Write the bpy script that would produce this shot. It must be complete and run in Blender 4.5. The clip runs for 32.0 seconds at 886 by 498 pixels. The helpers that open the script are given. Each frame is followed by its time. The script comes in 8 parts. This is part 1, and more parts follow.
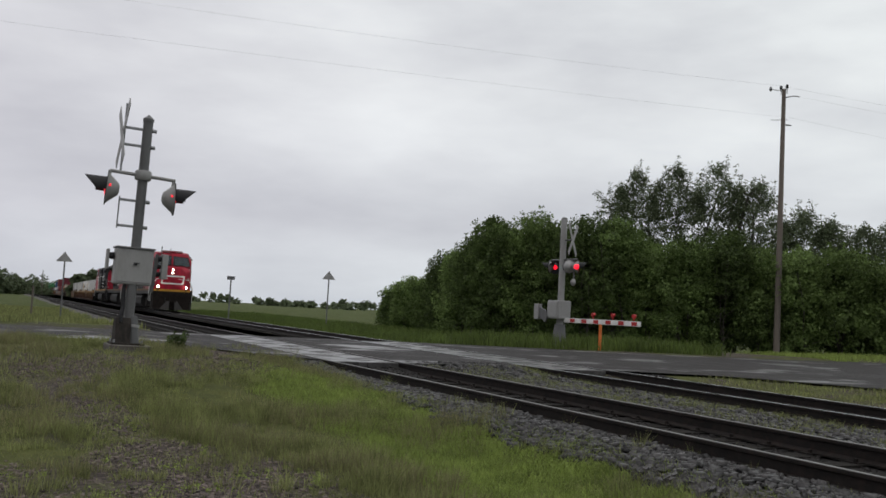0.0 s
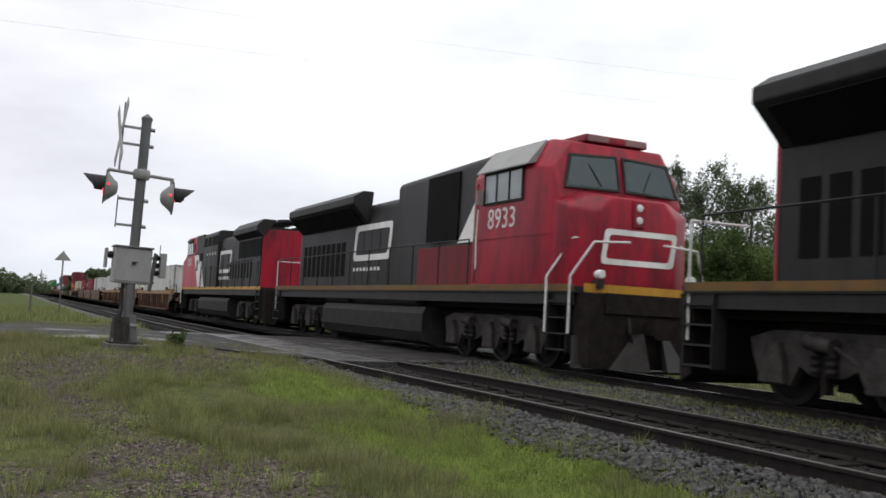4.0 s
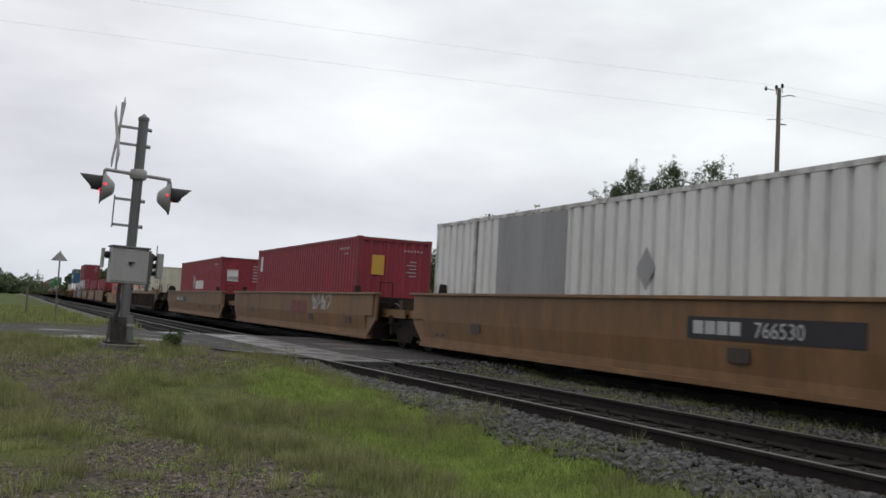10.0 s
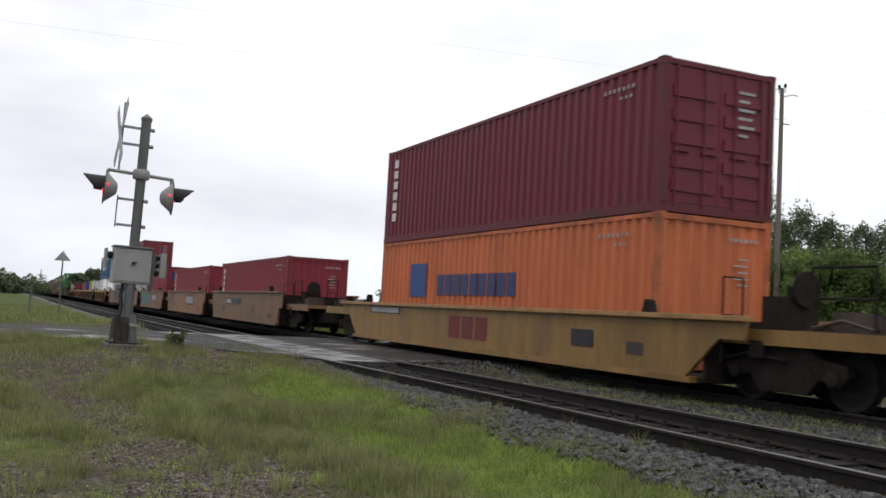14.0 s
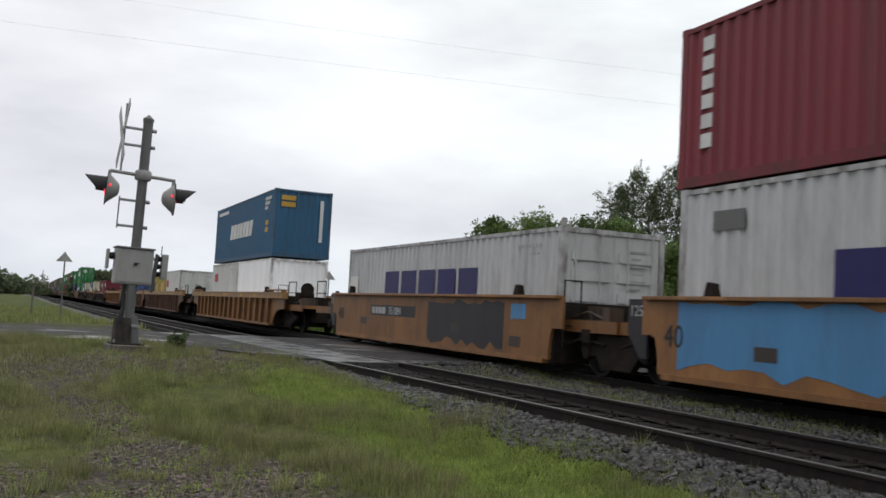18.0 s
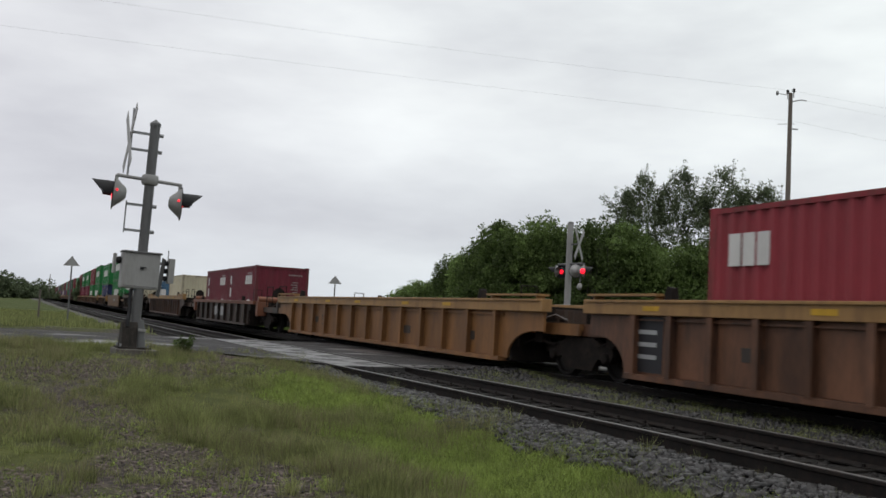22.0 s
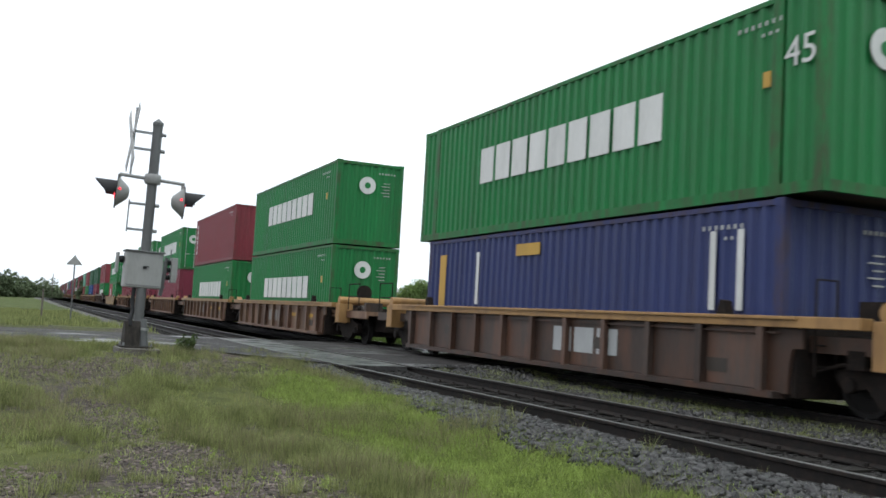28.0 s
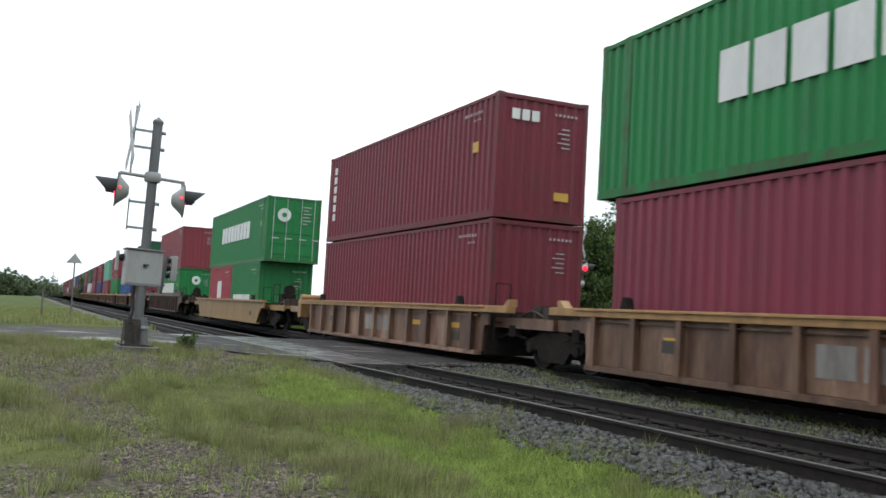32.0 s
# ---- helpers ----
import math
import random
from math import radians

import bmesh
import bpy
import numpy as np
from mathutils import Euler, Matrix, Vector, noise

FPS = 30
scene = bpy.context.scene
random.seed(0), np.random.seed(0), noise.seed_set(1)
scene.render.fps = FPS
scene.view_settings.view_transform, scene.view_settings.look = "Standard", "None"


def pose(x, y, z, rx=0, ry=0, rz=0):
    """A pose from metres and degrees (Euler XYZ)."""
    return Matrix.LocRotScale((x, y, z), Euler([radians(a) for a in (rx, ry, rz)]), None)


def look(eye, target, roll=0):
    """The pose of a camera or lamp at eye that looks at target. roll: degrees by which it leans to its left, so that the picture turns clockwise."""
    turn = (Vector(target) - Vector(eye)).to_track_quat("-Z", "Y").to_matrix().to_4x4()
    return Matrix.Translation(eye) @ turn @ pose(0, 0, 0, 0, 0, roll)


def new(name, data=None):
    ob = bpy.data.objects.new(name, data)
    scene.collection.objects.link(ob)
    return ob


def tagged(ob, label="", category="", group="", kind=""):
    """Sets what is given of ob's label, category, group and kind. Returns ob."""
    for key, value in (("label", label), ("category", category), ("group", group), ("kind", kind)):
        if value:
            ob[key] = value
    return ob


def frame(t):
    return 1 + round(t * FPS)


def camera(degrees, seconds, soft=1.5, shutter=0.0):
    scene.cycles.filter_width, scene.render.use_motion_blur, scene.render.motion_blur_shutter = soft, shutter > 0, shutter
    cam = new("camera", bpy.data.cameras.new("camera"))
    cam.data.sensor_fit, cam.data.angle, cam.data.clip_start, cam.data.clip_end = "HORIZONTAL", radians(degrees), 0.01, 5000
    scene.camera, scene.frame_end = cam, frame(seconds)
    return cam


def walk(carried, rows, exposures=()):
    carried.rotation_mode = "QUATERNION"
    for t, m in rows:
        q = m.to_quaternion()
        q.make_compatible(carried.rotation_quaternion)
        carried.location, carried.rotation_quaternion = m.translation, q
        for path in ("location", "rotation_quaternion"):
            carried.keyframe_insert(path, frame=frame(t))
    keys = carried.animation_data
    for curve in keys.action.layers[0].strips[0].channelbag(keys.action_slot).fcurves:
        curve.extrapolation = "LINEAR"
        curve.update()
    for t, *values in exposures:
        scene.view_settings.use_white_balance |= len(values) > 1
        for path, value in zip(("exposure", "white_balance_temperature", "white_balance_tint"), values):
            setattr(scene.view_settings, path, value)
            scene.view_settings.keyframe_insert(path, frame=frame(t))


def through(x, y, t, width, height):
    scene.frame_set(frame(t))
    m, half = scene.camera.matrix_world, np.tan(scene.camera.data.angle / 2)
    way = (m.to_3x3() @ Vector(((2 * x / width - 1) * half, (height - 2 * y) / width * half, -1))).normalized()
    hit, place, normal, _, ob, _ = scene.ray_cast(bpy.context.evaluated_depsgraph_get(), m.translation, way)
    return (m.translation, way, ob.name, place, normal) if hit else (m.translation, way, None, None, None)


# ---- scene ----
# ---- the camera, on a tripod that is nudged now and then ----
cam = camera(50.948, 32.0, soft=1.6, shutter=0.1)
STAND = look((0.0, -11.6863, 1.0157), (-8.8686, -7.1170, 1.7008), 3.113)
walk(cam, [(t, STAND @ pose(0, 0, 0, tilt, pan, 0)) for t, tilt, pan in (
        (0.0, 0.0, 0.0), (0.5, -0.056, -0.16), (1.0, -0.16, -0.16), (1.5, -0.16, -0.104), (2.0, -0.157, -0.104),
        (2.5, -0.108, -0.104), (3.0, -0.108, -0.16), (3.5, -0.052, -0.052), (5.5, -0.108, -0.265), (6.0, -0.052, -0.16),
        (6.5, -0.052, -0.16), (7.0, -0.265, -0.32), (7.5, -0.104, -0.265), (8.0, -0.052, -0.16), (8.5, -0.052, -0.104),
        (9.0, -0.104, -0.052), (9.5, -0.104, -0.265), (10.0, -0.052, -0.265), (10.5, -0.052, -0.265), (11.0, -0.108, -0.212),
        (11.5, -0.16, -0.212), (12.0, -0.104, -0.265), (12.5, -0.157, -0.265), (13.0, -0.052, -0.104), (13.5, -0.16, -0.265),
        (14.0, -0.052, -0.104), (14.5, -0.108, -0.104), (16.5, 0.0, -0.212), (17.0, 0.0, -0.056), (17.5, 0.0, -0.052),
        (18.0, 0.0, 0.0), (18.5, 0.0, 0.104), (19.0, 0.104, 0.373), (19.5, 0.212, 0.428), (20.0, 0.0, 0.428),
        (20.5, 0.104, 0.585), (21.0, 0.373, 0.588), (21.5, 0.425, 0.536), (22.0, 0.265, 0.376), (22.5, 0.212, 0.48),
        (23.0, 0.16, 0.533), (23.5, 0.16, 0.425), (24.0, 0.104, 0.268), (24.5, 0.16, 0.32), (25.0, 0.212, 0.373),
        (25.5, 0.16, 0.428), (27.5, 0.052, 0.373), (28.0, 0.212, 0.533), (28.5, 0.16, 0.373), (29.0, 0.108, 0.428),
        (29.5, 0.16, 0.533), (30.0, 0.16, 0.48), (30.5, 0.052, 0.428), (31.0, 0.104, 0.428), (31.5, 0.104, 0.533),
        (32.0, 0.104, 0.533),)],
     exposures=[(t, stops, 6820 if t < 26 else 6450, tint + 1.5) for t, stops, tint in (
         (0, -0.27, 8), (1.5, -0.25, 8), (2.3, -0.12, 8), (3.0, 0.06, 7), (3.5, 0.16, 7), (5.5, 0.44, 9), (6.0, 0.44, 9), (7, 0.06, 8), (8, -0.06, 7), (10, 0.0, 7), (12, 0.08, 7), (13, 0.1, 7),
         (14, 0.28, 8), (16.5, 0.28, 8), (18, 0.12, 6), (19, 0.1, 6), (22, -0.1, 6), (25, -0.1, 6), (27.5, 0.66, 3), (28, 0.74, 2), (32, 0.86, 1))])

# ---- the two tracks, as lines over x (metres; the train runs towards +x) ----
KNOTS = [-400, -220, -140, -95, -65, -45, -30, -20, -10, 0, 10]
MAIN = [23.551, 11.978, 6.889, 4.085, 2.281, 1.162, 0.405, -0.002, -0.519, -1.35, -2.2]
SIDING = [11.4, 3.678, 0.232, -1.678, -2.921, -3.711, -4.243, -4.545, -4.726, -5.03, -5.45]


def bend(x, ys):
    """y and slope of a smooth line through the knots; straight beyond its ends."""
    ks = KNOTS
    n = len(ks)

    def slope(i):
        a, b = max(0, i - 1), min(n - 1, i + 1)
        return (ys[b] - ys[a]) / (ks[b] - ks[a])
    if x <= ks[0]:
        return ys[0] + slope(0) * (x - ks[0]), slope(0)
    if x >= ks[-1]:
        return ys[-1] + slope(n - 1) * (x - ks[-1]), slope(n - 1)
    i = max(j for j in range(n - 1) if ks[j] <= x)
    h = ks[i + 1] - ks[i]
    u = (x - ks[i]) / h
    m0, m1 = slope(i) * h, slope(i + 1) * h
    y0, y1 = ys[i], ys[i + 1]
    y = (2 * u**3 - 3 * u**2 + 1) * y0 + (u**3 - 2 * u**2 + u) * m0 + (-2 * u**3 + 3 * u**2) * y1 + (u**3 - u**2) * m1
    d = ((6 * u**2 - 6 * u) * (y0 - y1) + (3 * u**2 - 4 * u + 1) * m0 + (3 * u**2 - 2 * u) * m1) / h
    return y, d


def y_main(x):
    return bend(x, MAIN)[0]


def y_siding(x):
    return bend(x, SIDING)[0]

# ---- overcast daylight ----
world = bpy.data.worlds.new("overcast")
scene.world = world
world.use_nodes = True
wn, wl = world.node_tree.nodes, world.node_tree.links
wn.clear()
w_out = wn.new("ShaderNodeOutputWorld")
w_bg = wn.new("ShaderNodeBackground")
w_sky = wn.new("ShaderNodeTexSky")
w_sky.sky_type, w_sky.sun_disc = "NISHITA", False
w_sky.sun_elevation, w_sky.sun_rotation = radians(48), radians(150)
w_dim = wn.new("ShaderNodeMix")
w_dim.data_type, w_dim.blend_type = "RGBA", "MULTIPLY"
w_dim.inputs[0].default_value = 1.0
w_dim.inputs[7].default_value = (0.05, 0.05, 0.05, 1)
w_co = wn.new("ShaderNodeTexCoord")
w_map = wn.new("ShaderNodeMapping")
w_map.inputs["Scale"].default_value = (1.0, 1.0, 3.2)
w_cloud = wn.new("ShaderNodeTexNoise")
w_cloud.inputs["Scale"].default_value, w_cloud.inputs["Detail"].default_value = 2.1, 6.0
w_cloud.inputs["Roughness"].default_value = 0.52
w_ramp = wn.new("ShaderNodeValToRGB")
w_ramp.color_ramp.elements[0].position, w_ramp.color_ramp.elements[0].color = 0.30, (0.56, 0.57, 0.62, 1)
w_ramp.color_ramp.elements[1].position, w_ramp.color_ramp.elements[1].color = 0.66, (0.86, 0.885, 0.915, 1)
w_sep = wn.new("ShaderNodeSeparateXYZ")
w_high = wn.new("ShaderNodeValToRGB")
w_high.color_ramp.elements[0].position, w_high.color_ramp.elements[0].color = 0.0, (0.80, 0.83, 0.88, 1)
w_high.color_ramp.elements[1].position, w_high.color_ramp.elements[1].color = 0.45, (1.12, 1.13, 1.13, 1)
e = w_high.color_ramp.elements.new(0.09)
e.color = (0.82, 0.82, 0.865, 1)
e = w_high.color_ramp.elements.new(0.24)
e.color = (1.02, 1.02, 1.035, 1)
e = w_high.color_ramp.elements.new(1.0)
e.color = (1.75, 1.75, 1.74, 1)
w_mul = wn.new("ShaderNodeMix")
w_mul.data_type, w_mul.blend_type = "RGBA", "MULTIPLY"
w_mul.inputs[0].default_value = 1.0
w_mix = wn.new("ShaderNodeMix")
w_mix.data_type = "RGBA"
w_mix.inputs[0].default_value = 0.94
wl.new(w_co.outputs["Generated"], w_map.inputs["Vector"])
wl.new(w_map.outputs["Vector"], w_cloud.inputs["Vector"])
wl.new(w_cloud.outputs["Fac"], w_ramp.inputs["Fac"])
wl.new(w_co.outputs["Generated"], w_sep.inputs[0])
wl.new(w_sep.outputs["Z"], w_high.inputs["Fac"])
wl.new(w_ramp.outputs["Color"], w_mul.inputs[6])
wl.new(w_high.outputs["Color"], w_mul.inputs[7])
wl.new(w_sky.outputs["Color"], w_dim.inputs[6])
wl.new(w_dim.outputs[2], w_mix.inputs[6])
wl.new(w_mul.outputs[2], w_mix.inputs[7])
w_side = wn.new("ShaderNodeVectorMath")
w_side.operation = "DOT_PRODUCT"
w_side.inputs[1].default_value = (0.2, 0.98, 0.0)
w_span = wn.new("ShaderNodeMapRange")
w_span.inputs["From Min"].default_value, w_span.inputs["From Max"].default_value = -0.35, 0.75
w_hue = wn.new("ShaderNodeValToRGB")
w_hue.color_ramp.elements[0].color, w_hue.color_ramp.elements[1].color = (0.91, 0.905, 0.945, 1), (1.09, 1.135, 1.12, 1)
w_veil = wn.new("ShaderNodeMix")
w_veil.data_type, w_veil.blend_type = "RGBA", "MULTIPLY"
w_veil.inputs[0].default_value = 1.0
wl.new(w_co.outputs["Generated"], w_side.inputs[0])
wl.new(w_side.outputs["Value"], w_span.inputs["Value"])
wl.new(w_span.outputs[0], w_hue.inputs["Fac"])
wl.new(w_mix.outputs[2], w_veil.inputs[6])
wl.new(w_hue.outputs["Color"], w_veil.inputs[7])
wl.new(w_veil.outputs[2], w_bg.inputs["Color"])
w_bg.inputs["Strength"].default_value = 1.25
wl.new(w_bg.outputs[0], w_out.inputs[0])

sun_data = bpy.data.lights.new("sun", "SUN")
sun_data.energy, sun_data.angle, sun_data.color = 0.6, radians(40), (1.0, 0.97, 0.93)
sun = new("sun", sun_data)
sun.matrix_world = look((0, 0, 60), (-14, 22, 0))

# ---- materials ----
def scaled(c, k):
    return tuple(min(1.0, v * k) for v in c[:3]) + (1.0,)


def mat(name, col, rough=0.6, metal=0.0, var=0.25, scale=1.2, grain=45.0, bump=0.15, dirt=None, dirt_amount=0.5,
        streak=1.0, island=0.0, per_object=0.0, rough_var=0.15, bump_dist=0.01, coat=0.0, spec=0.4, worn=0.46):
    """A worn surface: broad blotches, fine grain, dirt and relief, in the thing's own space."""
    col = tuple(0.8 * v for v in col[:3])
    m = bpy.data.materials.new(name)
    m.use_nodes = True
    n, l = m.node_tree.nodes, m.node_tree.links
    bsdf = n["Principled BSDF"]
    co = n.new("ShaderNodeTexCoord")
    mp = n.new("ShaderNodeMapping")
    mp.inputs["Scale"].default_value = (1, 1, streak)
    oi = n.new("ShaderNodeObjectInfo")
    shift = n.new("ShaderNodeVectorMath")
    shift.operation = "MULTIPLY_ADD"
    shift.inputs[1].default_value = (37.0, 11.0, 23.0)
    l.new(oi.outputs["Random"], shift.inputs[0])
    l.new(co.outputs["Object"], shift.inputs[2])
    l.new(shift.outputs[0], mp.inputs["Vector"])
    big = n.new("ShaderNodeTexNoise")
    big.inputs["Scale"].default_value, big.inputs["Detail"].default_value = scale, 6.0
    big.inputs["Roughness"].default_value = 0.62
    l.new(mp.outputs["Vector"], big.inputs["Vector"])
    small = n.new("ShaderNodeTexNoise")
    small.inputs["Scale"].default_value, small.inputs["Detail"].default_value = grain, 3.0
    l.new(mp.outputs["Vector"], small.inputs["Vector"])
    ramp = n.new("ShaderNodeValToRGB")
    ramp.color_ramp.elements[0].position, ramp.color_ramp.elements[0].color = 0.32, scaled(col, 1 - var)
    ramp.color_ramp.elements[1].position, ramp.color_ramp.elements[1].color = 0.68, scaled(col, 1 + var)
    l.new(big.outputs["Fac"], ramp.inputs["Fac"])
    last = ramp.outputs["Color"]

    def blend(kind, fac, a, b):
        x = n.new("ShaderNodeMix")
        x.data_type, x.blend_type = "RGBA", kind
        for sock, value in ((x.inputs[0], fac), (x.inputs[6], a), (x.inputs[7], b)):
            if hasattr(value, "is_linked"):
                l.new(value, sock)
            else:
                sock.default_value = value
        return x.outputs[2]
    g = n.new("ShaderNodeValToRGB")
    g.color_ramp.elements[0].position, g.color_ramp.elements[0].color = 0.3, (1 - var * 0.7,) * 3 + (1,)
    g.color_ramp.elements[1].position, g.color_ramp.elements[1].color = 0.7, (1.0, 1.0, 1.0, 1)
    l.new(small.outputs["Fac"], g.inputs["Fac"])
    last = blend("MULTIPLY", 1.0, last, g.outputs["Color"])
    if dirt:
        dn = n.new("ShaderNodeTexNoise")
        dn.inputs["Scale"].default_value, dn.inputs["Detail"].default_value = scale * 2.7, 8.0
        dn.inputs["Roughness"].default_value = 0.7
        l.new(mp.outputs["Vector"], dn.inputs["Vector"])
        dr = n.new("ShaderNodeValToRGB")
        dr.color_ramp.elements[0].position, dr.color_ramp.elements[0].color = worn, (0, 0, 0, 1)
        dr.color_ramp.elements[1].position, dr.color_ramp.elements[1].color = worn + 0.26, (dirt_amount,) * 3 + (1,)
        l.new(dn.outputs["Fac"], dr.inputs["Fac"])
        last = blend("MIX", dr.outputs["Color"], last, (*dirt[:3], 1.0))
    for amount, kind in ((island, "geo"), (per_object, "ob")):
        if not amount:
            continue
        if kind == "geo":
            src = n.new("ShaderNodeNewGeometry").outputs["Random Per Island"]
        else:
            src = n.new("ShaderNodeObjectInfo").outputs["Random"]
        rr = n.new("ShaderNodeValToRGB")
        rr.color_ramp.elements[0].color = (1 - amount,) * 3 + (1,)
        rr.color_ramp.elements[1].color = (1 + amount * 0.6,) * 3 + (1,)
        l.new(src, rr.inputs["Fac"])
        last = blend("MULTIPLY", 1.0, last, rr.outputs["Color"])
    l.new(last, bsdf.inputs["Base Color"])
    rg = n.new("ShaderNodeMapRange")
    rg.inputs["To Min"].default_value, rg.inputs["To Max"].default_value = max(0.02, rough - rough_var), min(1, rough + rough_var)
    l.new(big.outputs["Fac"], rg.inputs["Value"])
    l.new(rg.outputs[0], bsdf.inputs["Roughness"])
    bsdf.inputs["Metallic"].default_value = metal
    bsdf.inputs["Coat Weight"].default_value = coat
    bsdf.inputs["Specular IOR Level"].default_value = spec
    if bump:
        bp = n.new("ShaderNodeBump")
        bp.inputs["Strength"].default_value, bp.inputs["Distance"].default_value = bump, bump_dist
        l.new(small.outputs["Fac"], bp.inputs["Height"])
        l.new(bp.outputs["Normal"], bsdf.inputs["Normal"])
    return m


def foliage(name, col, through=0.4, **more):
    """A leaf surface that also lets light through."""
    m = mat(name, col, rough=0.65, bump=0, spec=0.2, **more)
    n, l = m.node_tree.nodes, m.node_tree.links
    b = n["Principled BSDF"]
    tr = n.new("ShaderNodeBsdfTranslucent")
    l.new(b.inputs["Base Color"].links[0].from_socket, tr.inputs["Color"])
    mx = n.new("ShaderNodeMixShader")
    mx.inputs[0].default_value = through
    l.new(b.outputs[0], mx.inputs[1])
    l.new(tr.outputs[0], mx.inputs[2])
    l.new(mx.outputs[0], n["Material Output"].inputs["Surface"])
    return m


def glow(name, col, strength):
    m = bpy.data.materials.new(name)
    m.use_nodes = True
    b = m.node_tree.nodes["Principled BSDF"]
    b.inputs["Base Color"].default_value = (*col, 1)
    b.inputs["Emission Color"].default_value = (*col, 1)
    b.inputs["Emission Strength"].default_value = strength
    b.inputs["Roughness"].default_value = 0.3
    return m


def glass(name, tint=(0.75, 0.8, 0.8)):
    m = bpy.data.materials.new(name)
    m.use_nodes = True
    b = m.node_tree.nodes["Principled BSDF"]
    b.inputs["Base Color"].default_value = (*tint, 1)
    b.inputs["Transmission Weight"].default_value = 1.0
    b.inputs["Roughness"].default_value = 0.03
    b.inputs["IOR"].default_value = 1.45
    return m


GRIME = (0.045, 0.035, 0.028)
RUST = (0.13, 0.055, 0.03)


PAINTS, FRAMES = {}, {}


def paint(name, col, rough=0.5, var=0.12, dirt=GRIME, amount=0.35, streak=0.22, spec=0.22, **more):
    m = mat(name, col, rough=rough, var=var, scale=0.9, grain=28, bump=0.08, dirt=dirt, dirt_amount=amount, streak=streak, spec=spec, **more)
    PAINTS[m] = col
    return m


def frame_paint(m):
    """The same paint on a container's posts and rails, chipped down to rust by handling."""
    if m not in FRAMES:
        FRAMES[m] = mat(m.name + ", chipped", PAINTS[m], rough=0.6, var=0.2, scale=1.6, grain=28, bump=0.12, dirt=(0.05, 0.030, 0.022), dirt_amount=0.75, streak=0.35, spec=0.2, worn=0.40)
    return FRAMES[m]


M_STEEL = mat("galvanised steel", (0.30, 0.31, 0.32), rough=0.5, metal=0.6, var=0.2, dirt=GRIME, dirt_amount=0.3)
M_MAST = mat("weathered grey paint", (0.118, 0.12, 0.123), rough=0.55, var=0.2, dirt=GRIME, dirt_amount=0.4, streak=0.3)
M_LIGHTGREY = mat("pale grey paint", (0.29, 0.29, 0.285), rough=0.5, var=0.12, dirt=GRIME, dirt_amount=0.25, streak=0.3)
M_BLACK = mat("black paint", (0.018, 0.018, 0.02), rough=0.6, var=0.3, spec=0.2)
M_CONCRETE = mat("concrete", (0.33, 0.32, 0.30), rough=0.85, var=0.2, scale=4, dirt=GRIME, dirt_amount=0.4, bump=0.4)
M_WHITE = paint("white paint", (0.74, 0.74, 0.72))
M_RED = paint("red paint", (0.45, 0.03, 0.03))
M_ORANGE = paint("orange paint", (0.75, 0.20, 0.05))
M_YELLOW = paint("yellow paint", (0.62, 0.36, 0.03))
M_LENS = glow("red lamp glass", (1.0, 0.03, 0.05), 1.2)
M_SIDERAILTOP = mat("dull rail head", (0.16, 0.155, 0.15), rough=0.45, metal=0.7, var=0.2, bump=0.03)
M_LENS_FAR = glow("red lamp", (1.0, 0.01, 0.03), 2.0)
M_HEAD = glow("headlight glass", (1.0, 0.88, 0.72), 14.0)
M_GLASS = glass("window glass")
M_WOOD = mat("weathered pole wood", (0.16, 0.135, 0.115), rough=0.9, var=0.3, scale=3, grain=60, streak=0.06, bump=0.5)
M_WIRE = mat("wire", (0.62, 0.63, 0.65), rough=0.6, var=0.1, bump=0)
M_RAIL = mat("rusty rail steel", (0.016, 0.014, 0.013), rough=0.7, metal=0.0, var=0.35, scale=4, dirt=(0.05, 0.032, 0.025), dirt_amount=0.35, spec=0.12)
M_RAILTOP = mat("polished rail head", (0.52, 0.54, 0.56), rough=0.28, metal=1.0, var=0.12, bump=0.03)
M_TIE = mat("creosoted sleeper wood", (0.020, 0.018, 0.016), rough=0.85, var=0.4, scale=5, streak=1, per_object=0.25, bump=0.4, spec=0.1)
M_STONE = mat("crushed ballast stone", (0.078, 0.072, 0.072), rough=0.5, var=0.35, scale=7, island=0.85, per_object=0.75, bump=0.5, spec=0.35)
M_STONE_OILY = mat("oil-stained ballast stone", (0.032, 0.029, 0.028), rough=0.75, var=0.35, scale=6, island=0.7, bump=0.4, spec=0.15)
M_BED = mat("ballast bed", (0.085, 0.078, 0.072), rough=0.9, var=0.5, scale=9, grain=24, bump=1.0, bump_dist=0.04)
# near-black ground colour, standing for shade between the ballast stones
M_GAPSHADE = mat("dark gap shade under ballast", (0.024, 0.022, 0.021), rough=0.85, var=0.5, scale=9, grain=30, bump=0.8, bump_dist=0.03, spec=0.15)
M_ASPHALT = mat("wet asphalt", (0.036, 0.033, 0.033), rough=0.7, var=0.5, scale=0.6, grain=38, dirt=(0.060, 0.055, 0.055), dirt_amount=0.6,
                rough_var=0.4, bump=0.8, bump_dist=0.02, spec=0.06, worn=0.45)
M_PANEL = mat("wet crossing panel", (0.07, 0.067, 0.066), rough=0.5, var=0.5, scale=1.6, grain=30, dirt=(0.02, 0.019, 0.018), dirt_amount=0.85,
              rough_var=0.35, per_object=0.35, bump=0.5, bump_dist=0.012, spec=0.12, worn=0.42)



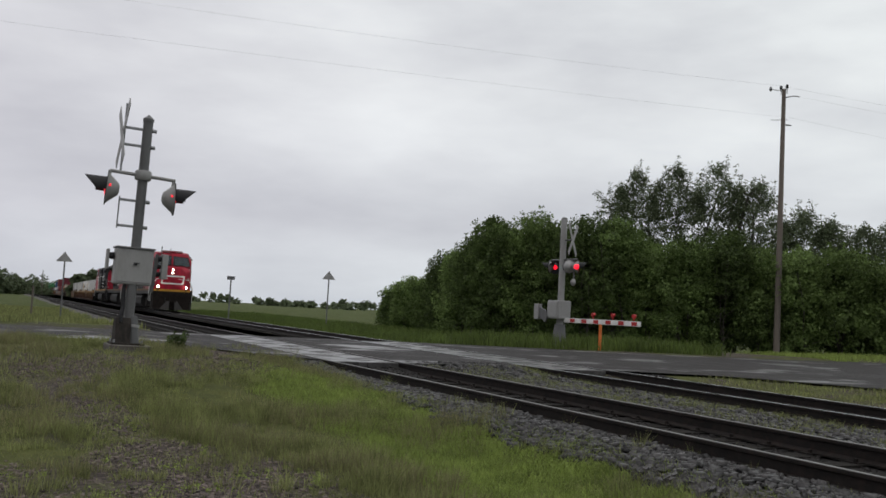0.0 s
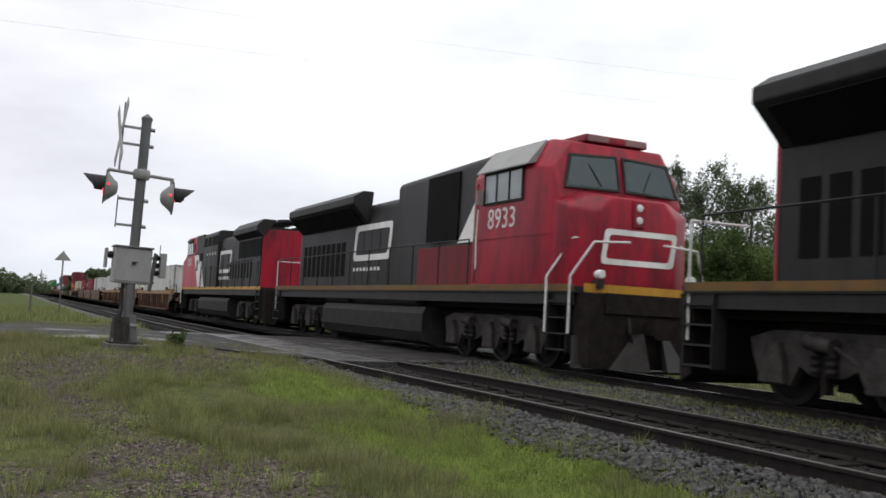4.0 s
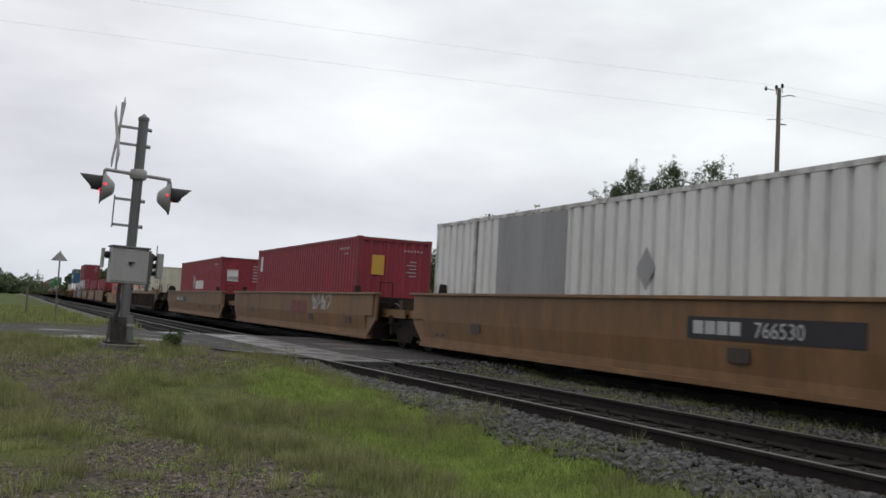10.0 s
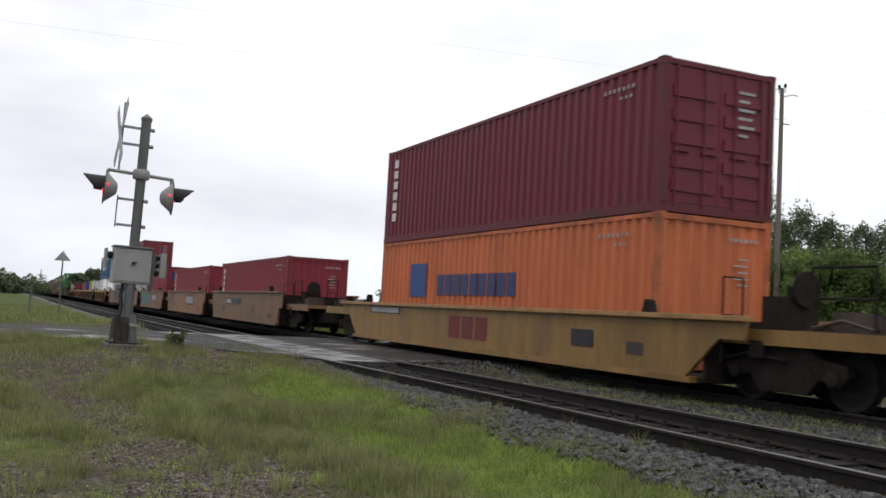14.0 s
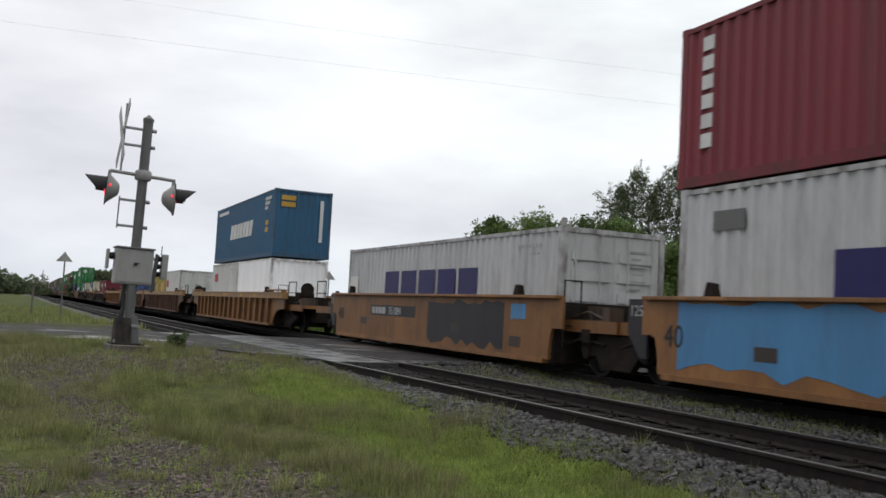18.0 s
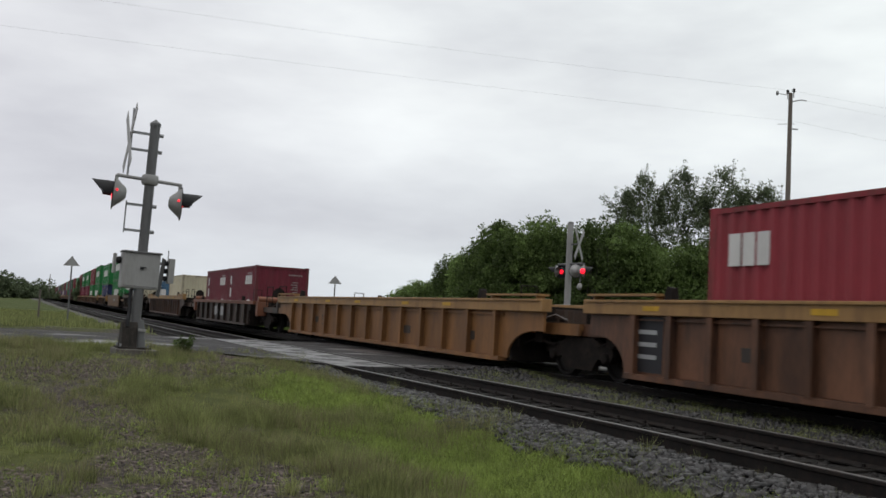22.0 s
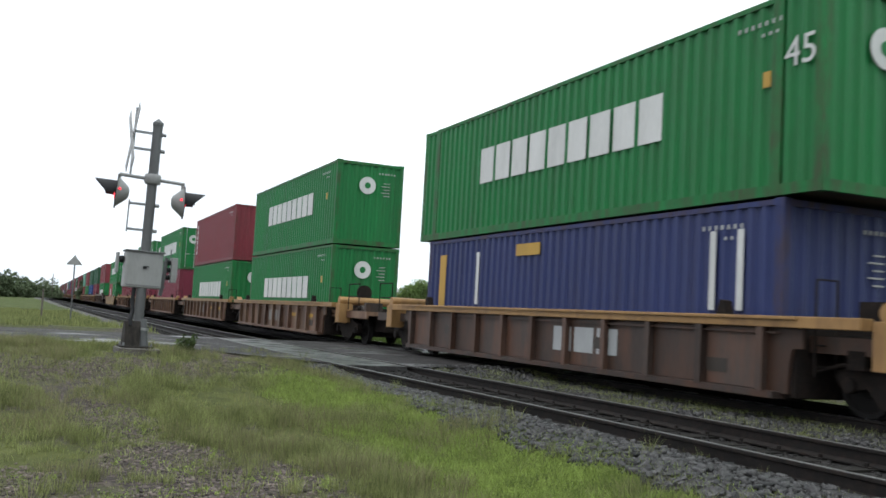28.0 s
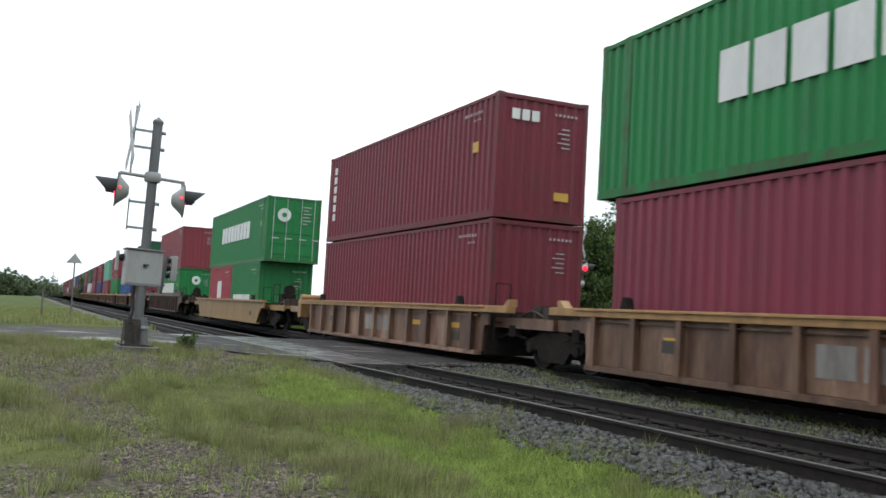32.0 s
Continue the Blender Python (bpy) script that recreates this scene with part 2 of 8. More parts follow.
def wetted(m, scale, level, stretch, sheen):
    """Lays a film of rain over a surface: smooth, mirror-like puddles in a damp, dull ground."""
    n, l = m.node_tree.nodes, m.node_tree.links
    b = n["Principled BSDF"]
    co = n.new("ShaderNodeTexCoord")
    mp = n.new("ShaderNodeMapping")
    mp.inputs["Scale"].default_value = stretch
    l.new(co.outputs["Object"], mp.inputs["Vector"])
    film = n.new("ShaderNodeTexNoise")
    film.inputs["Scale"].default_value, film.inputs["Detail"].default_value, film.inputs["Roughness"].default_value = scale, 7.0, 0.6
    l.new(mp.outputs["Vector"], film.inputs["Vector"])
    pool = n.new("ShaderNodeMapRange")
    pool.inputs["From Min"].default_value, pool.inputs["From Max"].default_value = level - 0.05, level + 0.05
    l.new(film.outputs["Fac"], pool.inputs["Value"])
    for sock, low, high in (("Roughness", None, 0.30), ("Specular IOR Level", b.inputs["Specular IOR Level"].default_value, sheen)):
        x = n.new("ShaderNodeMix")
        l.new(pool.outputs[0], x.inputs[0])
        if low is None:
            l.new(b.inputs[sock].links[0].from_socket, x.inputs[2])
        else:
            x.inputs[2].default_value = low
        x.inputs[3].default_value = high
        l.new(x.outputs[0], b.inputs[sock])
    bump = [q for q in n if q.bl_idname == "ShaderNodeBump"][0]
    calm = n.new("ShaderNodeMapRange")
    calm.inputs["To Min"].default_value, calm.inputs["To Max"].default_value = bump.inputs["Strength"].default_value, 0.12
    l.new(pool.outputs[0], calm.inputs["Value"])
    l.new(calm.outputs[0], bump.inputs["Strength"])


wetted(M_ASPHALT, 0.5, 0.60, (1.0, 0.6, 1.0), 0.45)
wetted(M_PANEL, 1.6, 0.50, (1.0, 1.0, 1.0), 0.5)

# ---- mesh building ----
class Shape:
    """Collects solids of one part before they become a mesh."""

    def __init__(self):
        self.v, self.f = [], []

    def add(self, verts, faces):
        o = len(self.v)
        self.v += [tuple(p) for p in verts]
        self.f += [tuple(i + o for i in q) for q in faces]
        return self

    def box(self, x0, x1, y0, y1, z0, z1):
        v = [(x, y, z) for z in (z0, z1) for y in (y0, y1) for x in (x0, x1)]
        return self.add(v, [(0, 2, 3, 1), (4, 5, 7, 6), (0, 1, 5, 4), (2, 6, 7, 3), (0, 4, 6, 2), (1, 3, 7, 5)])

    def prism(self, poly, axis, a, b):
        """An outline in the two other axes (xz for y, yz for x, xy for z), drawn out from a to b."""
        n = len(poly)
        put = {"x": lambda p, c: (c, p[0], p[1]), "y": lambda p, c: (p[0], c, p[1]), "z": lambda p, c: (p[0], p[1], c)}[axis]
        v = [put(p, a) for p in poly] + [put(p, b) for p in poly]
        f = [tuple(range(n))[::-1], tuple(range(n, 2 * n))]
        f += [(i, (i + 1) % n, n + (i + 1) % n, n + i) for i in range(n)]
        return self.add(v, f)

    def tube(self, p, q, r, n=8, r2=None):
        p, q = Vector(p), Vector(q)
        d = (q - p).normalized()
        side = d.orthogonal().normalized()
        up = d.cross(side)
        r2 = r if r2 is None else r2
        v = []
        for c, rad in ((p, r), (q, r2)):
            for i in range(n):
                a = 2 * math.pi * i / n
                v.append(c + side * math.cos(a) * rad + up * math.sin(a) * rad)
        f = [(i, (i + 1) % n, n + (i + 1) % n, n + i) for i in range(n)]
        f += [tuple(range(n))[::-1], tuple(range(n, 2 * n))]
        return self.add(v, f)

    def pipe(self, pts, r, n=6):
        for a, b in zip(pts, pts[1:]):
            self.tube(a, b, r, n)
        return self

    def hose(self, pts, r, n=6):
        """One unbroken tube through the points."""
        v, f = [], []
        pts = [Vector(p) for p in pts]
        for i, p in enumerate(pts):
            d = (pts[min(i + 1, len(pts) - 1)] - pts[max(i - 1, 0)]).normalized()
            side = d.cross(Vector((0.31, 0.17, 0.93))).normalized()
            up = d.cross(side)
            v += [p + (side * math.cos(6.2832 * k / n) + up * math.sin(6.2832 * k / n)) * r for k in range(n)]
        for i in range(len(pts) - 1):
            f += [(i * n + k, i * n + (k + 1) % n, (i + 1) * n + (k + 1) % n, (i + 1) * n + k) for k in range(n)]
        f += [tuple(range(n))[::-1], tuple(range((len(pts) - 1) * n, len(pts) * n))]
        return self.add(v, f)

    def turned(self, profile, centre, axis, n=16):
        """A solid of revolution: profile rows of (distance along the axis, radius)."""
        c, d = Vector(centre), Vector(axis).normalized()
        side = d.orthogonal().normalized()
        up = d.cross(side)
        v, f = [], []
        for along, rad in profile:
            for i in range(n):
                a = 2 * math.pi * i / n
                v.append(c + d * along + side * math.cos(a) * rad + up * math.sin(a) * rad)
        for k in range(len(profile) - 1):
            f += [(k * n + i, k * n + (i + 1) % n, (k + 1) * n + (i + 1) % n, (k + 1) * n + i) for i in range(n)]
        f += [tuple(range(n))[::-1], tuple(range((len(profile) - 1) * n, len(profile) * n))]
        return self.add(v, f)

    def mesh(self, name, material, bevel=0.0, smooth=False):
        me = bpy.data.meshes.new(name)
        me.from_pydata(self.v, [], self.f)
        if len(self.f) < 4000:
            bm = bmesh.new()
            bm.from_mesh(me)
            bmesh.ops.recalc_face_normals(bm, faces=bm.faces)
            if bevel:
                bmesh.ops.bevel(bm, geom=bm.edges[:], offset=bevel, segments=2, affect="EDGES", profile=0.6)
            bm.to_mesh(me)
            bm.free()
        if smooth:
            me.shade_smooth()
            me.set_sharp_from_angle(angle=radians(40))
        me.materials.append(material)
        return me


def thing(name, label, category, group="", kind="", m=None):
    ob = new(name)
    ob.empty_display_size = 0.2
    if m is not None:
        ob.matrix_basis = m
    return tagged(ob, label, category, group, kind)


def part(name, shape, material, parent, label="", bevel=0.0, smooth=False):
    ob = new(name, shape.mesh(name, material, bevel, smooth) if isinstance(shape, Shape) else shape)
    ob.parent = parent
    if label:
        tagged(ob, label)
    return ob


def tinted(ob, material):
    """Gives an object on a shared mesh its own material."""
    ob.material_slots[0].link = "OBJECT"
    ob.material_slots[0].material = material
    return ob


def mesh_from_arrays(name, verts, faces, material):
    """A large mesh out of arrays; all faces have the same count of corners."""
    verts, faces = np.asarray(verts, dtype=np.float32), np.asarray(faces, dtype=np.int32)
    me = bpy.data.meshes.new(name)
    k = faces.shape[1]
    me.vertices.add(len(verts))
    me.vertices.foreach_set("co", verts.ravel())
    me.loops.add(faces.size)
    me.loops.foreach_set("vertex_index", faces.ravel())
    me.polygons.add(len(faces))
    me.polygons.foreach_set("loop_start", np.arange(0, faces.size, k, dtype=np.int32))
    me.update(calc_edges=True)
    me.validate()
    me.materials.append(material)
    return me


def lettering(text, size, material, name="number"):
    """Readable characters as a thin mesh in the xz plane, facing -y, centred on their base line's start."""
    cu = bpy.data.curves.new(name, "FONT")
    cu.body, cu.size, cu.extrude = text, size, 0.004
    cu.resolution_u = 3
    tmp = bpy.data.objects.new(name, cu)
    me = bpy.data.meshes.new_from_object(tmp)
    bpy.data.objects.remove(tmp)
    me.transform(Matrix.Rotation(radians(90), 4, "X"))
    me.materials.clear()
    me.materials.append(material)
    return me

# ---- ground, road and tracks ----
def smooth(a, b, x):
    t = min(1.0, max(0.0, (x - a) / (b - a)))
    return t * t * (3 - 2 * t)


def mix(a, b, t):
    return a + (b - a) * t


def road_left(y):
    return np.interp(y, [-60, -14, -6, 2, 8, 24, 60], [-36, -31.5, -28.6, -27.6, -25.8, -26.0, -26.0])


def road_right(y):
    return np.interp(y, [-60, -14, -9, -7.2, -6.1, 0.5, 3, 6, 14, 60], [-27, -23.8, -22.4, -20.6, -18.0, -15.9, -14.8, -9.5, -4, -2])


def road_z(y):
    return float(np.interp(y, [-60, -14, -8, 6, 14, 60], [-0.25, -0.02, 0.0, 0.0, -0.06, -0.12]))


def ground_z(x, y):
    """Height of the soil: the tracks' bed, the grass verge that rises to the road, the ditch and the fields."""
    s, r = y - y_siding(x), y - y_main(x)
    near = mix(-0.46, 0.04, smooth(-8.5, -16.5, x))
    near = mix(near, -0.5, smooth(-32, -37, x))
    far = mix(-0.055, -0.62, smooth(-31, -36, x))
    bed = -0.20
    z = bed if -1.2 < s and r < 1.5 else 0
    if s <= -1.2:
        z = mix(bed, near, smooth(1.2, 2.7, -s))
    elif r >= 1.5:
        z = mix(bed, far, smooth(1.5, 3.6, r))
    edge = smooth(-1.3, 0.0, x - road_left(y)) * smooth(-3.2 if -1.2 < s and r < 1.5 else -1.6, 0.0 if r > 1.5 or s < -1.2 else 1.2, road_right(y) - x)
    if r < -0.9 and s > -0.95 or abs(r) < 0.95 or abs(s) < 0.95:
        edge *= smooth(-28.6, -27.8, x) * (1 - smooth(-17, -13.5, x))
    z = mix(z, road_z(y) - 0.05, edge)
    d = math.hypot(x, y + 11.7)
    bumps = noise.noise((x * 0.9, y * 0.9, 0.0)) * 0.035 + noise.noise((x * 0.16, y * 0.16, 3.0)) * 0.07
    off = 1 - edge if (s < -1.6 or r > 2.0) else 0.0
    return z + bumps * off * min(1.0, 0.5 + d / 60)


def soil_material():
    m = bpy.data.materials.new("gravelly soil with grass")
    m.use_nodes = True
    n, l = m.node_tree.nodes, m.node_tree.links
    b = n["Principled BSDF"]
    co = n.new("ShaderNodeTexCoord")

    def ns(scale, detail, rough=0.6):
        x = n.new("ShaderNodeTexNoise")
        x.inputs["Scale"].default_value, x.inputs["Detail"].default_value, x.inputs["Roughness"].default_value = scale, detail, rough
        l.new(co.outputs["Object"], x.inputs["Vector"])
        return x.outputs["Fac"]

    def rampof(src, stops):
        x = n.new("ShaderNodeValToRGB")
        x.color_ramp.elements[0].position, x.color_ramp.elements[0].color = stops[0][0], (*stops[0][1], 1)
        x.color_ramp.elements[1].position, x.color_ramp.elements[1].color = stops[-1][0], (*stops[-1][1], 1)
        for p, c in stops[1:-1]:
            x.color_ramp.elements.new(p).color = (*c, 1)
        l.new(src, x.inputs["Fac"])
        return x.outputs["Color"]
    vor = n.new("ShaderNodeTexVoronoi")
    vor.inputs["Scale"].default_value = 26
    l.new(co.outputs["Object"], vor.inputs["Vector"])
    gravel = rampof(vor.outputs["Color"], [(0.1, (0.024, 0.020, 0.018)), (0.5, (0.050, 0.042, 0.038)), (0.9, (0.110, 0.088, 0.078))])
    green = rampof(ns(3.0, 6), [(0.3, (0.035, 0.04, 0.014)), (0.7, (0.085, 0.092, 0.03))])
    mask = rampof(ns(0.55, 5), [(0.42, (0, 0, 0)), (0.56, (1, 1, 1))])
    x = n.new("ShaderNodeMix")
    x.data_type = "RGBA"
    l.new(mask, x.inputs[0])
    l.new(gravel, x.inputs[6])
    l.new(green, x.inputs[7])
    sep = n.new("ShaderNodeSeparateXYZ")
    l.new(co.outputs["Object"], sep.inputs[0])
    far = n.new("ShaderNodeMapRange")
    far.inputs["From Min"].default_value, far.inputs["From Max"].default_value = -34.0, -30.0
    far.inputs["To Min"].default_value, far.inputs["To Max"].default_value = 1.0, 0.0
    l.new(sep.outputs["X"], far.inputs["Value"])
    field = rampof(ns(0.35, 8), [(0.3, (0.034, 0.048, 0.014)), (0.5, (0.052, 0.066, 0.021)), (0.7, (0.082, 0.090, 0.034))])
    y = n.new("ShaderNodeMix")
    y.data_type = "RGBA"
    l.new(far.outputs[0], y.inputs[0])
    l.new(x.outputs[2], y.inputs[6])
    l.new(field, y.inputs[7])
    l.new(y.outputs[2], b.inputs["Base Color"])
    b.inputs["Roughness"].default_value = 0.9
    b.inputs["Specular IOR Level"].default_value = 0.08
    bp = n.new("ShaderNodeBump")
    bp.inputs["Strength"].default_value, bp.inputs["Distance"].default_value = 0.8, 0.03
    l.new(vor.outputs["Distance"], bp.inputs["Height"])
    l.new(bp.outputs["Normal"], b.inputs["Normal"])
    return m


M_SOIL = soil_material()


def build_ground():
    us = np.linspace(-8.6, 8.0, 230)
    xs = -11 + 0.75 * np.sinh(us)
    vs = np.linspace(-8.3, 8.3, 210)
    ys = -5 + 0.75 * np.sinh(vs)
    verts = [(x, y, ground_z(x, y)) for y in ys for x in xs]
    w = len(xs)
    i = np.arange((len(ys) - 1) * w).reshape(-1, w)[:, :-1].ravel()
    ob = new("ground", mesh_from_arrays("ground", verts, np.stack([i, i + 1, i + w + 1, i + w], 1), M_SOIL))
    ob.data.shade_smooth()
    tagged(ob, "gravelly verge and wet grass fields beside the railway", "ground", kind="structure")


build_ground()


def sheet(name, rows, material, label, columns=24, kind="structure", parent=None):
    """A surface between two edges: rows of (left point, right point)."""
    verts = []
    for a, b in rows:
        for i in range(columns + 1):
            p = Vector(a).lerp(Vector(b), i / columns)
            verts.append(p)
    w = columns + 1
    i = np.arange((len(rows) - 1) * w).reshape(-1, w)[:, :-1].ravel()
    me = mesh_from_arrays(name, [tuple(v) for v in verts], np.stack([i, i + 1, i + w + 1, i + w], 1), material)
    ob = new(name, me)
    return tagged(ob, label, "road", kind=kind)


def build_road():
    near, far = [], []
    for y in np.concatenate([np.linspace(-58, -15, 12), np.linspace(-14, -6, 17)]):
        near.append(((road_left(y), y, road_z(y)), (road_right(y), y, road_z(y))))
    a, b = road_left(-5.5), -17.0
    near.append(((a, y_siding(a) - 0.84, -0.004), (b, y_siding(b) - 0.84, -0.004)))
    sheet("road", near, M_ASPHALT, "wet patched asphalt road leading up to the crossing")
    a, b = road_left(-2), -16.6
    mid = [((a, mix(y_siding(a) + 0.84, y_main(a) - 0.84, k), -0.004), (b, mix(y_siding(b) + 0.84, y_main(b) - 0.84, k), -0.004)) for k in (0, 0.25, 0.5, 0.75, 1)]
    sheet("road", mid, M_ASPHALT, "wet asphalt between the two tracks of the crossing")
    a, b = road_left(1), -15.9
    far.append(((a, y_main(a) + 0.84, -0.004), (b, y_main(b) + 0.84, -0.004)))
    for y in np.concatenate([np.linspace(2.2, 14, 22), np.linspace(15, 58, 14)]):
        far.append(((road_left(y), y, road_z(y)), (road_right(y), y, road_z(y))))
    sheet("road", far, M_ASPHALT, "wet dark asphalt road beyond the tracks")


build_road()

RAIL = [(-0.075, -0.17), (0.075, -0.17), (0.075, -0.155), (0.014, -0.13), (0.012, -0.042), (0.037, -0.032), (0.037, -0.006),
        (0.028, -0.001), (-0.028, -0.001), (-0.037, -0.006), (-0.037, -0.032), (-0.012, -0.042), (-0.014, -0.13), (-0.075, -0.155)]


def swept(line, side, profile, xs):
    verts, faces, n = [], [], len(profile)
    for x in xs:
        y, d = bend(x, line)
        k = math.hypot(1, d)
        for a, z in profile:
            verts.append((x - d / k * (side + a), y + (side + a) / k, z))
    for j in range(len(xs) - 1):
        for i in range(n):
            faces.append((j * n + i, j * n + (i + 1) % n, (j + 1) * n + (i + 1) % n, (j + 1) * n + i))
    return verts, faces


def build_track(line, label, crossing, head):
    track = thing("railway_track", label, "railway track", kind="structure")
    xs = np.concatenate([np.linspace(-1200, -410, 9), np.linspace(-400, -70, 34), np.linspace(-68, 30, 99)])
    for side in (-0.7525, 0.7525):
        v, f = swept(line, side, RAIL, xs)
        rail = part("rail", Shape().add(v, f), M_RAIL, track, "dark rusty steel rail")
        v, f = swept(line, side, [(-0.027, -0.003), (0.027, -0.003), (0.024, 0.001), (-0.024, 0.001)], xs)
        part("running_surface", Shape().add(v, f), head, rail, "worn rail head")
    tie = Shape().prism([(-1.3, -0.32), (1.3, -0.32), (1.3, -0.185), (1.285, -0.172), (-1.285, -0.172), (-1.3, -0.185)], "x", -0.11, 0.11)
    tie_mesh = tie.mesh("sleeper", M_TIE)
    plate_mesh = Shape().box(-0.09, 0.09, -0.13, 0.13, -0.172, -0.158).box(-0.05, -0.02, 0.085, 0.11, -0.16, -0.125) \
        .box(0.02, 0.05, -0.11, -0.085, -0.16, -0.125).mesh("tie_plate", M_RAIL)
    rng = random.Random(4)
    x = -33.0
    far_ties = Shape()
    while x < 12:
        y, d = bend(x, line)
        if crossing[0] - 0.3 < x < crossing[1] + 0.3:
            x += 0.54
            continue
        ob = part("sleeper", tie_mesh, None, track)
        ob.matrix_basis = pose(x, y, rng.uniform(-0.012, 0.004), 0, 0, math.degrees(math.atan(d)) + rng.uniform(-1.2, 1.2))
        if x > -16:
            for side in (-0.7525, 0.7525):
                q = part("tie_plate", plate_mesh, None, track)
                q.matrix_basis = pose(x, y + side, 0, 0, 0, math.degrees(math.atan(d)))
        x += 0.54
    x = -33.5
    while x > -130:
        y, d = bend(x, line)
        far_ties.box(x - 0.11, x + 0.11, y - 1.3, y + 1.3, -0.32, -0.172)
        x -= 0.54
    ob = part("sleepers", far_ties, M_TIE, track, "far sleepers of the track")
    ob["kind"] = "stuff"
    # panels that fill the crossing between the rails and beside them
    step = 2.35
    x = crossing[0]
    spans = ((-0.665, -0.01), (0.01, 0.665))
    while x < crossing[1] - 0.5:
        y, d = bend(x + step / 2, line)
        for a, b in spans:
            ob = part("crossing_panel", Shape().box(-step / 2 + 0.006, step / 2 - 0.006, a, b, -0.17, -0.006), M_PANEL, track, "wet crossing panel", bevel=0.008)
            ob.matrix_basis = pose(x + step / 2, y, rng.uniform(-0.006, 0.0), 0, 0, math.degrees(math.atan(d)))
        x += step
    return track


build_track(MAIN, "main track with shiny rail heads under the passing train", (-27.6, -15.9), M_RAILTOP)
build_track(SIDING, "empty siding track with dark rails on wooden sleepers", (-28.4, -17.0), M_SIDERAILTOP)

# ---- crossing signals, pole, signs ----
M_BASE = mat("dark grimy casting", (0.032, 0.028, 0.025), rough=0.8, spec=0.15, var=0.35, scale=4, dirt=(0.07, 0.058, 0.048), dirt_amount=0.5, streak=0.4, bump=0.3)
M_DIRTYBASE = mat("dirty concrete", (0.13, 0.12, 0.105), rough=0.9, var=0.35, scale=5, dirt=GRIME, dirt_amount=0.7, bump=0.5, worn=0.4)


def lamp_unit(parent, centre, facing, lens=None, s=1.0):
    """A round flasher: black target disc, bowl housing behind, hood and red glass in front."""
    c, d = Vector(centre), Vector(facing).normalized()
    disc = part("target_disc", Shape().turned([(0, 0.31 * s), (0.015, 0.31 * s)], c, d, 28), M_BLACK, parent, "black round target disc", smooth=True)
    part("housing", Shape().turned([(-0.21 * s, 0.06 * s), (-0.19 * s, 0.11 * s), (-0.10 * s, 0.19 * s), (-0.03 * s, 0.25 * s), (0, 0.29 * s)], c, d, 20),
         M_LIGHTGREY, disc, "pale grey bowl-shaped lamp housing", smooth=True)
    hood = Shape()
    side = d.cross(Vector((0, 0, 1))).normalized()
    up = side.cross(d)
    ring = []
    for i in range(15):
        a = radians(-15 + 210 * i / 14)
        ring.append(side * math.cos(a) * 0.20 * s + up * math.sin(a) * 0.20 * s)
    v, f = [], []
    for q in ring:
        h = max(0.0, q.dot(up) / (0.20 * s))
        v += [c + d * 0.015 + q, c + d * (0.20 + 0.20 * h) * s + q * 0.94, c + d * (0.20 + 0.20 * h) * s + q * 0.90, c + d * 0.015 + q * 0.96]
    for i in range(14):
        for k in range(4):
            f.append((4 * i + k, 4 * i + (k + 1) % 4, 4 * i + 4 + (k + 1) % 4, 4 * i + 4 + k))
    part("hood", Shape().add(v, f), M_BLACK, disc, "black hood", smooth=True)
    part("lens", Shape().turned([(0.012, (0.15 if lens is None else 0.10) * s), (0.03, (0.14 if lens is None else 0.09) * s), (0.045, 0.06 * s), (0.05, 0.01)], c, d, 20), lens or M_LENS, disc, "glowing red lens", smooth=True)
    to_side = Vector((1, 0, 0)) - d * d.x
    peep = c - d * 0.05 * s + to_side.normalized() * 0.245 * s + up * 0.03
    if lens is None:
        part("peep_light", Shape().turned([(-0.01, 0.024), (0.012, 0.02), (0.018, 0.008)], peep, to_side, 12), M_LENS, disc, "small glowing red side light", smooth=True)
    return disc


def crossbuck(parent, centre, across, facing, length=1.25, label="white crossbuck blade"):
    c, a, d = Vector(centre), Vector(across).normalized(), Vector(facing).normalized()
    for ang, off in ((45, 0.0), (-45, 0.02)):
        dirv = a * math.cos(radians(ang)) + Vector((0, 0, 1)) * math.sin(radians(ang))
        nrm = dirv.cross(d).normalized()
        v = []
        for k in (off, off + 0.012):
            for sl, sn in ((-1, -1), (1, -1), (1, 1), (-1, 1)):
                v.append(c + d * k + dirv * sl * length / 2 + nrm * sn * 0.10)
        part("blade", Shape().add(v, [(3, 2, 1, 0), (4, 5, 6, 7), (0, 1, 5, 4), (1, 2, 6, 5), (2, 3, 7, 6), (3, 0, 4, 7)]), M_LIGHTGREY, parent, label)


